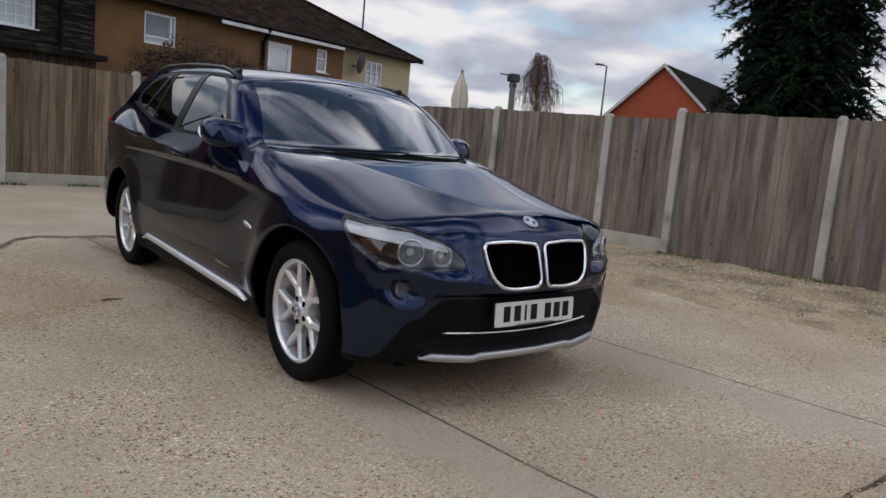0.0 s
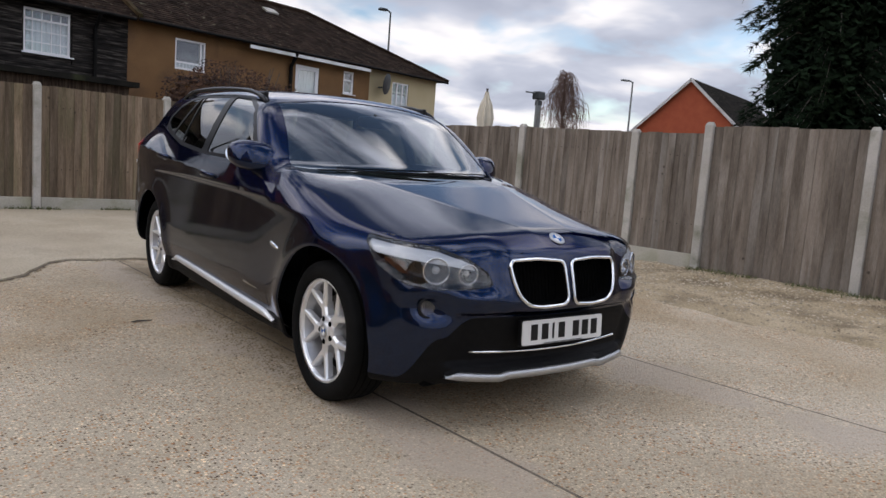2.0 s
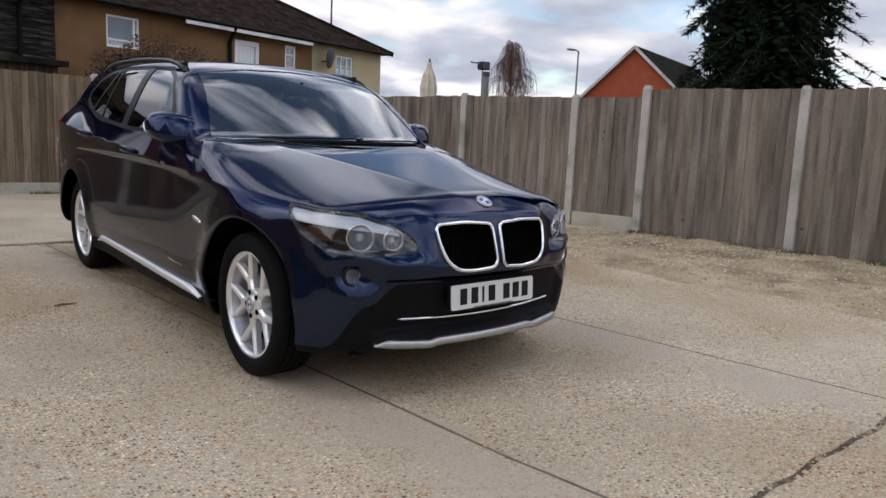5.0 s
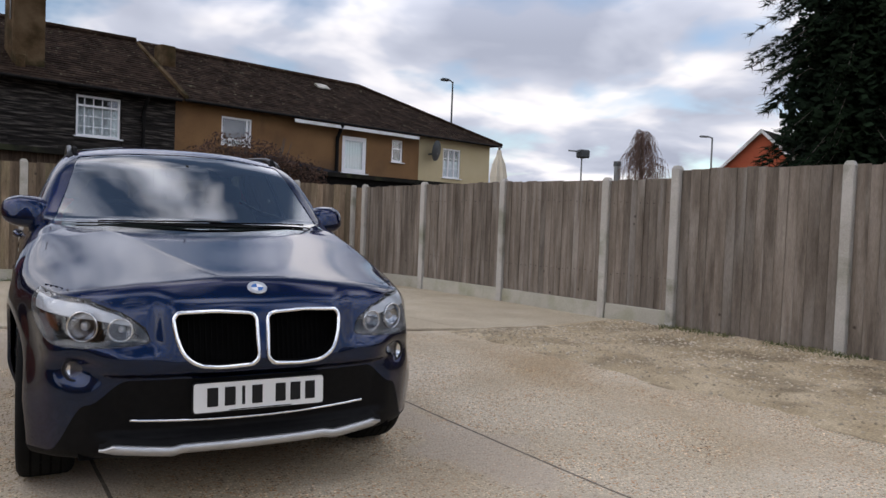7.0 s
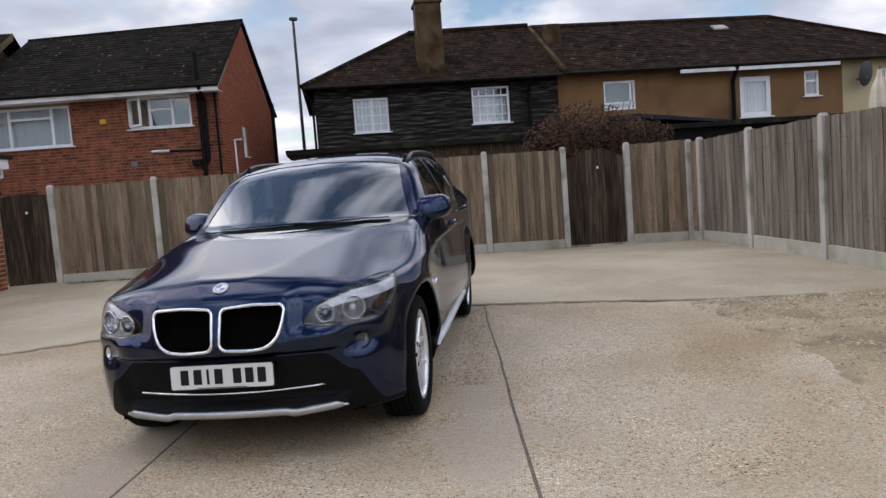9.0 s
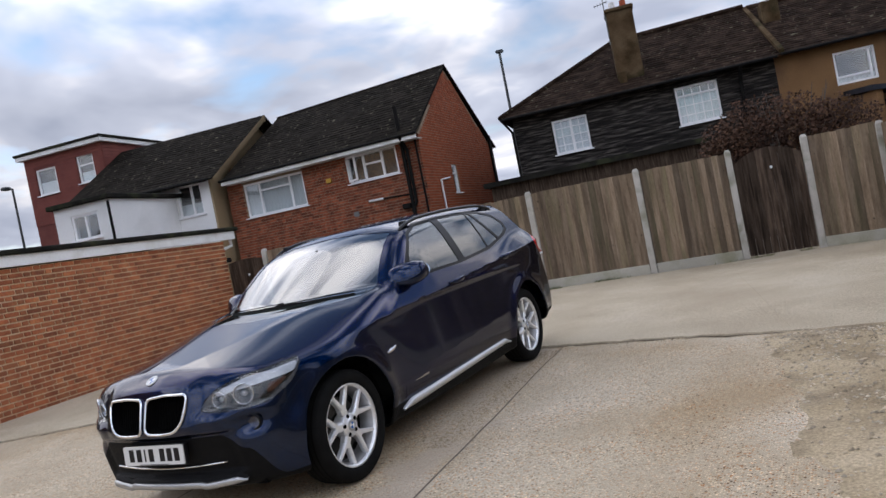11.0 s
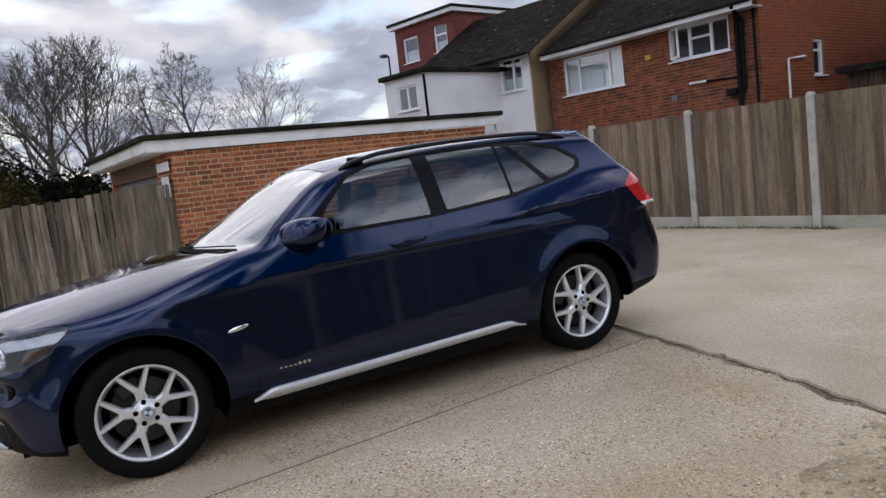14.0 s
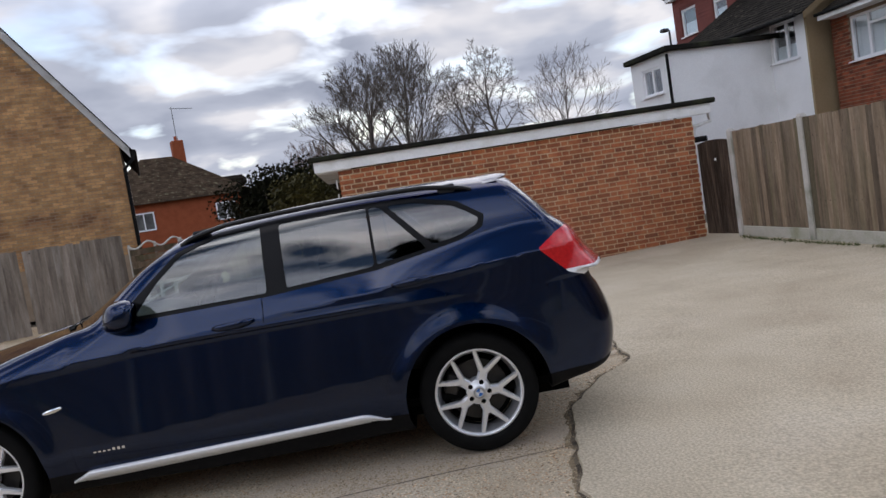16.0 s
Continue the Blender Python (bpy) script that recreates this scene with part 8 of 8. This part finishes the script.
lamp_post(-21.6, 10.9, 5.9, 200, "slim dark street lamp beside the dormer", M_DARKPOLE, .25, .05)

parasol = thing("garden_parasol", "closed cream canvas garden parasol behind the fence", "parasol", pose(6.98, 7.05, 0))
bm = bmesh.new()
prof = [(.03, 2.56), (.05, 2.45), (.11, 2.30), (.15, 2.05), (.13, 1.85), (.17, 1.60), (.20, 1.30)]
rings = [[bm.verts.new((r * (1 + .16 * math.cos(k * math.pi)) * math.cos(2 * math.pi * k / 16), r * (1 + .16 * math.cos(k * math.pi)) * math.sin(2 * math.pi * k / 16), z)) for k in range(16)] for r, z in prof]
for a, b in zip(rings, rings[1:]):
    for k in range(16):
        bm.faces.new((a[k], b[k], b[(k + 1) % 16], a[(k + 1) % 16]))
bm.faces.new(rings[0])
part("canopy", bm, M_PARASOL, parasol, "furled cream canvas")
part("pole", tube(bmesh.new(), [(0, 0, 0), (0, 0, 2.62)], .022, 8), M_BARK_PALE, parasol)

flood = thing("floodlight_mast", "thin mast with a dark floodlight", "floodlight", pose(13.3, 12.3, 0))
part("pole", tube(bmesh.new(), [(0, 0, 0), (0, 0, 3.32)], .025, 6), M_GREYMETAL, flood)
part("bracket", boxed(-.5, .1, -.02, .02, 3.36, 3.40), M_GREYMETAL, flood)
part("floodlight", boxed(-.12, .20, -.14, .14, 3.20, 3.44, bevel=.03), M_DARKPOLE, flood, "dark floodlight head")
flue = thing("chimney_stack", "slim dark chimney stack far beyond the fence", "chimney", pose(40.7, 41.2, 0))
part("shaft", tube(bmesh.new(), [(0, 0, 0), (0, 0, 6.34)], .26, 12), M_GREYMETAL, flue)
part("cowl", tube(bmesh.new(), [(0, 0, 6.29), (0, 0, 6.69)], [.33, .30], 12), M_DARKPOLE, flue)

# bright brick gable house behind the side fence
gable_house = thing("gable_house", "bright red brick gable house with white bargeboards", "house", pose(25.3, 15.46, 0, 0, 0, -74))
bm = bmesh.new()
half, ez, az_ = 3.0, 2.65, 5.40
vs = [(-half, 0, 0), (half, 0, 0), (half, 0, ez), (0, 0, az_), (-half, 0, ez)]
fr = [bm.verts.new(p) for p in vs]
bk = [bm.verts.new((p[0], 9.0, p[2])) for p in vs]
bm.faces.new(fr)
bm.faces.new(list(reversed(bk)))
for k in (0, 1, 4):
    bm.faces.new((fr[k], bk[k], bk[(k + 1) % 5], fr[(k + 1) % 5]))
part("wall", bm, M_BRICK_FAR, gable_house, "bright red brick walls")
roof_slope("roof", gable_house, ((half + .25, -.2, ez - .2), (half + .25, 9.2, ez - .2), (0, 9.2, az_ + .05), (0, -.2, az_ + .05)), M_TILE_G)
roof_slope("roof", gable_house, ((-half - .25, 9.2, ez - .2), (-half - .25, -.2, ez - .2), (0, -.2, az_ + .05), (0, 9.2, az_ + .05)), M_TILE_G)
for s in (-1, 1):
    bm = bmesh.new()
    vs = [bm.verts.new(p) for p in ((s * (half + .27), -.22, ez - .34), (s * (half + .27), -.22, ez - .17), (0, -.22, az_ + .08), (0, -.22, az_ - .09))]
    bm.faces.new(vs)
    bmesh.ops.solidify(bm, geom=bm.faces[:], thickness=0.04)
    part("bargeboard", bm, M_WHITE, gable_house, "white painted bargeboard")

# tan brick gable house beyond the drive
tan = thing("tan_brick_house", "tan brick gable house with white bargeboard and gutter", "house", pose(-13.8, -5.9, 0, 0, 0, -70))
bm = bmesh.new()
vs = [(0, 0, 0), (8.4, 0, 0), (8.4, 0, 3.9), (4.2, 0, 9.6), (0, 0, 3.9)]
fr = [bm.verts.new(p) for p in vs]
bk = [bm.verts.new((p[0], -7.0, p[2])) for p in vs]
bm.faces.new(fr)
bm.faces.new(list(reversed(bk)))
for k in (0, 1, 4):
    bm.faces.new((fr[k], bk[k], bk[(k + 1) % 5], fr[(k + 1) % 5]))
bmesh.ops.recalc_face_normals(bm, faces=bm.faces)
part("wall", bm, M_MORTAR_D, tan, "tan brick walls")
ob = brick_field("bricks", tan, 0, 8.4, 1.2, 8.6, [], M_BRICK_TAN, M_BRICK_TAN, v=0.0, clip=lambda u, z: z < 3.9 + 5.7 * (1 - abs(u - 4.2) / 4.2) - .05)
ob.matrix_basis = Matrix.Diagonal((1, -1, 1, 1))
ob.data.flip_normals()
for s, u0 in ((1, 0.0), (-1, 8.4)):
    bm = bmesh.new()
    vs = [bm.verts.new(p) for p in ((u0 - s * .22, .10, 3.55), (u0 - s * .22, .10, 3.80), (4.2, .10, 9.80), (4.2, .10, 9.52))]
    bm.faces.new(vs)
    bmesh.ops.solidify(bm, geom=bm.faces[:], thickness=0.05)
    part("bargeboard", bm, M_WHITE, tan, "white painted bargeboard")
    bm = bmesh.new()
    vs = [bm.verts.new(p) for p in ((u0 - s * .30, .16, 3.72), (u0 - s * .30, -7.1, 3.72), (4.2, -7.1, 9.85), (4.2, .16, 9.85))]
    bm.faces.new(vs)
    bmesh.ops.solidify(bm, geom=bm.faces[:], thickness=0.08)
    part("roof", bm, M_TILE, tan, "brown tiled roof slope")
pipe(tan, [(-.30, .05, 3.75), (-.25, .06, 3.5), (-.04, .06, 3.3), (-.04, .06, 0)], .045)
bm = tube(bmesh.new(), [(-.33, .10, 3.70), (-.33, -7.0, 3.70)], .042, 8)
part("gutter", bm, M_BLACK, tan)

# red house with a hipped roof farther back
red = thing("red_brick_house", "red brick house with hipped brown roof and chimney", "house", pose(-32.4, -10.8, 0, 0, 0, -62))
part("wall", boxed(-3.6, 3.6, -6.5, 0, 0, 3.25), M_BRICK_GABLE, red, "red brick walls")
roof_slope("roof", red, ((3.9, .3, 3.2), (-3.9, .3, 3.2), (-.8, -3.2, 5.7), (.8, -3.2, 5.7)), M_TILE_WORN)
roof_slope("roof", red, ((-3.9, .3, 3.2), (-3.9, -6.8, 3.2), (-.8, -3.2, 5.7), (-.8, -3.2, 5.7)), M_TILE_WORN)
roof_slope("roof", red, ((3.9, -6.8, 3.2), (3.9, .3, 3.2), (.8, -3.2, 5.7), (.8, -3.2, 5.7)), M_TILE_WORN)
roof_slope("roof", red, ((-3.9, -6.8, 3.2), (3.9, -6.8, 3.2), (.8, -3.2, 5.7), (-.8, -3.2, 5.7)), M_TILE_WORN)
stack = part("chimney", boxed(-1.5, -.9, -3.6, -3.0, 4.8, 6.5, bevel=.02), M_BRICK_GABLE, red, "red brick chimney stack")
part("aerial", tube(bmesh.new(), [(-1.2, -3.05, 6.3), (-1.2, -3.05, 8.3)], .022, 5), M_GREYMETAL, stack, "thin television aerial")
part("aerial_arm", tube(bmesh.new(), [(-2.3, -3.05, 8.15), (-1.1, -3.05, 8.22)], .018, 5), M_GREYMETAL, stack)
part("chimney_pot", tube(bmesh.new(), [(-1.2, -3.3, 6.45), (-1.2, -3.3, 6.75)], [.12, .1], 8), M_BRICK_FAR, stack)
for u in (-2.4, 1.6):
    # the room's shade is the dark colour of this panel
    wobj = part("window", boxed(u - .5, u + .5, .005, .03, 1.9, 2.8), M_ROOM, red, "white-framed window")
    bm = bmesh.new()
    for q in ((u - .5, u - .43, 1.9, 2.8), (u + .43, u + .5, 1.9, 2.8), (u - .43, u + .43, 1.9, 1.97), (u - .43, u + .43, 2.73, 2.8), (u - .03, u + .03, 1.97, 2.73)):
        box(bm, q[0], q[1], .03, .07, q[2], q[3])
    part("frame", bm, M_UPVC, wobj)
far_roof = thing("far_house", "distant low house with dark roof", "house", pose(-48.0, -15.0, 0, 0, 0, -70))
part("wall", boxed(-4, 6, -5, 0, 0, 4.2), M_RENDER_W, far_roof)
part("roof", boxed(-4.3, 6.3, -5.3, .3, 4.2, 5.1, bevel=.3), M_TILE_G, far_roof)

# old fence, woven panels and white gate across the drive
def boundary(a, b, zt, mat, label, w=.13):
    return panel(a, b, zt, 0.0, mat, 1, label, jag=.02, w=w, far=-1)


boundary((-10.9, -5.05), (-9.9, -6.7), 1.66, M_BOARD, "old grey timber fence panel across the drive")
boundary((-9.9, -6.7), (-8.9, -8.35), 1.66, M_BOARD, "old grey timber fence panel across the drive")
boundary((-8.9, -8.35), (-7.9, -10.0), 1.66, M_BOARD, "old grey timber fence panel across the drive")
for (ax_, ay_), (bx_, by_) in (((-13.1, -3.5), (-12.0, -4.25)), ((-12.0, -4.25), (-10.95, -5.0))):
    d = Vector((bx_ - ax_, by_ - ay_, 0))
    wv = thing("woven_fence", "brown woven fence panel with a wavy top", "fence", pose(ax_, ay_, 0.02, 0, 0, math.degrees(math.atan2(d.y, d.x))))
    L = d.length
    for k in range(9):
        z0 = .1 + .135 * k
        bm = bmesh.new()
        prev = None
        for j in range(17):
            u = L * j / 16
            yv = .018 * math.sin(j * math.pi / 2 + k * math.pi)
            cur = [bm.verts.new((u, yv, z0)), bm.verts.new((u, yv, z0 + .125))]
            if prev:
                bm.faces.new((prev[0], cur[0], cur[1], prev[1]))
            prev = cur
        bmesh.ops.solidify(bm, geom=bm.faces[:], thickness=.008)
        part("slat", bm, M_BOARD_G, wv)
    pts = [(L * j / 16, -.03, 1.38 + .07 * math.sin(j * math.pi / 4)) for j in range(17)]
    part("top_rail", tube(bmesh.new(), pts, .022, 6), M_POST, wv)
    for u in (.02, L / 2, L - .02):
        part("upright", boxed(u - .025, u + .025, -.05, -.02, 0, 1.42), M_POST, wv)
gate_w = thing("white_gate", "low white painted timber gate", "gate", pose(-9.75, -4.65, 0.03, 0, 0, 150))
for z in (.12, .52):
    part("rail", boxed(0, 1.5, -.025, .025, z, z + .07), M_WHITE, gate_w)
for u in (0, .36, .72, 1.08, 1.43):
    part("stile", boxed(u, u + .06, -.022, .022, .02, .56), M_WHITE, gate_w)
bm = bmesh.new()
tube(bm, [(.05, 0, .16), (1.43, 0, .55)], .022, 6)
part("brace", bm, M_WHITE, gate_w)

# ---- loose ground things ----
def scatter(name, places, mat, label, category, size, flat=.6):
    """Many small stones, joined."""
    verts, faces = [], []
    for x, y, z in places:
        s = random.uniform(*size)
        i = len(verts)
        a = random.uniform(0, 6.28)
        for dx, dy, dz in ((1, 0, 0), (.2, .9, .1), (-1, .1, 0), (-.1, -.9, 0), (0, 0, flat), (0, 0, -.5)):
            k = random.uniform(.75, 1.2)
            verts.append((x + s * k * (dx * math.cos(a) - dy * math.sin(a)), y + s * k * (dx * math.sin(a) + dy * math.cos(a)), z + s * dz * k))
        faces += [(i, i + 1, i + 4), (i + 1, i + 2, i + 4), (i + 2, i + 3, i + 4), (i + 3, i, i + 4), (i + 1, i, i + 5), (i + 2, i + 1, i + 5), (i + 3, i + 2, i + 5), (i, i + 3, i + 5)]
    me = bpy.data.meshes.new(name)
    me.from_pydata(verts, [], faces)
    me.materials.append(mat)
    return tagged(new(name, me), label, category, kind="stuff")


def strip_edges(y):
    for a, b in zip(strip_w, strip_w[1:]):
        if b[1] <= y <= a[1]:
            return a[0] + (b[0] - a[0]) * (y - a[1]) / (b[1] - a[1]), 5.20 - 0.2115 * (y - 0.67)
    return strip_w[0][0], 5.2


places = []
for _ in range(9500):
    y = 1.25 - 8.5 * random.random() ** 1.3
    x0, x1 = strip_edges(y)
    x = x0 - .28 + (x1 - x0 + .28) * random.random() ** .8
    places.append((x, y, gz(x, y) + gravel_rise(x, y, x - x0 + .34) + .002))
scatter("gravel_stones", places, M_STONE, "loose pale gravel stones beside the fence", "gravel", (.005, .019))
places = []
for crack in (CRACK_W, CRACK_M, CRACK_E, CRACK_F, JOINT_S1, JOINT_S2):
    for _ in range(150 * len(crack) // 8):
        k = random.randrange(len(crack) - 1)
        a, b = crack[k], crack[k + 1]
        t = random.random()
        x, y = a[0] + (b[0] - a[0]) * t + random.gauss(0, .026), a[1] + (b[1] - a[1]) * t + random.gauss(0, .026)
        places.append((x, y, gz(x, y) - .002))
scatter("crack_rubble", places[::2], M_CRUMB, "brown grit and crumbs in the cracks", "rubble", (.005, .017))
scatter("crack_stones", places[1::2], M_STONE, "broken pale concrete crumbs in the cracks", "rubble", (.004, .014))
places = []
for _ in range(4200):
    y = random.uniform(-1.5, 1.95)
    x = -.70 + .055 * y - (random.gauss(0.02, .09)) * (1.2 + .6 * noise.noise((y * 2.1, 0, 3))) + .05 * noise.noise((y * 1.7, 4, 0))
    places.append((x, y, gz(x, y) + .0015))
for _ in range(3000):
    y = random.uniform(-.9, 1.7)
    x = .96 - .04 * y + random.gauss(0, .09)
    places.append((x, y, gz(x, y) + .0015))
scatter("dirt_crumbs", places, M_CRUMB, "brown dirt and moss crumbs beside the car", "dirt", (.002, .0085), .4)
places = [(x, y, gz(x, y) + .003) for x, y in ((random.uniform(-3.2, 3.3), random.uniform(-4.4, 1.3)) for _ in range(420))]
scatter("loose_pebbles", places, M_STONE, "a few loose pebbles on the concrete", "pebbles", (.003, .007))


def blades(name, places, mat, label, category, h, lean=.5, w=.006):
    verts, faces = [], []
    for x, y, z in places:
        a, hh = random.uniform(0, 6.28), random.uniform(*h)
        dx, dy = math.cos(a), math.sin(a)
        bx, by = random.gauss(0, lean) * hh, random.gauss(0, lean) * hh
        i = len(verts)
        verts += [(x - dx * w, y - dy * w, z), (x + dx * w, y + dy * w, z), (x + bx * .5 + dx * w * .6, y + by * .5 + dy * w * .6, z + hh * .6), (x + bx, y + by, z + hh)]
        faces += [(i, i + 1, i + 2), (i, i + 2, i + 3)]
    me = bpy.data.meshes.new(name)
    me.from_pydata(verts, [], faces)
    me.materials.append(mat)
    return tagged(new(name, me), label, category, kind="stuff")


places = []
for _ in range(4200):
    t = random.random()
    y = .95 - 7.0 * t
    x1 = 5.06 - (y - .67) * .2331 if y < .67 else 5.04
    clump = noise.noise((y * 1.7, 3.1, 0))
    if clump < -.12:
        continue
    x = x1 - .03 - abs(random.gauss(0, .07 + .08 * max(0, clump)))
    places.append((x, y, gz(x, y) - .005))
blades("grass", places, M_GRASS, "thin grass tufts along the foot of the fence", "grass", (.025, .085))
places = []
for _ in range(2600):   # moss and weeds along the back fence
    t = random.random()
    x = -6.2 + 9.2 * t
    y = 6.02 + .45 * step(-6.3, -.9, x) + .95 * step(-.9, 2.6, x) - .06 - abs(random.gauss(0, .045))
    if noise.noise((x * 1.3, 9.0, 0)) > -.15:
        places.append((x, y, gz(x, y) + .012))
blades("weeds", places, M_GRASS, "small weeds along the gravel boards", "weeds", (.012, .055))
scatter("fence_foot_dirt", [(x + random.gauss(0, .03), y - abs(random.gauss(0, .04)), z - .006) for x, y, z in places], M_LEAFLITTER, "dark dirt and leaf crumbs at the foot of the fence", "dirt", (.003, .012), .4)
v, f = [], []
for _ in range(700):
    y = 1.1 - 6.5 * random.random()
    x0, x1 = strip_edges(y)
    x = x1 - abs(random.gauss(0, .45)) - .05
    p, a = Vector((x, y, gz(x, y) + .014)), random.uniform(0, 6.28)
    s = random.uniform(.012, .030)
    i = len(v)
    tip = random.uniform(-.01, .014)
    v += [(p.x + s * math.cos(a), p.y + s * math.sin(a), p.z + tip), (p.x - .5 * s * math.sin(a), p.y + .5 * s * math.cos(a), p.z), (p.x - s * math.cos(a), p.y - s * math.sin(a), p.z + abs(tip)), (p.x + .5 * s * math.sin(a), p.y - .5 * s * math.cos(a), p.z)]
    f.append((i, i + 1, i + 2, i + 3))
me = bpy.data.meshes.new("fallen_leaves")
me.from_pydata(v, [], f)
me.materials.append(M_LEAFLITTER)
tagged(new("fallen_leaves", me), "brown fallen leaves on the gravel strip", "leaves", kind="stuff")
bm = tube(bmesh.new(), [(-0.06, 0, .008), (-.02, .006, .010), (.02, -.004, .009), (.065, .004, .008)], [.004, .006, .006, .003], 6)
tube(bm, [(-.02, .006, .010), (-.05, -.02, .007)], [.004, .002], 5)
whole("twig", bm, M_BARK, "short dark broken twig lying on the concrete", "twig", pose(-1.21, 0.28, gz(-1.21, .28), 0, 0, 5))
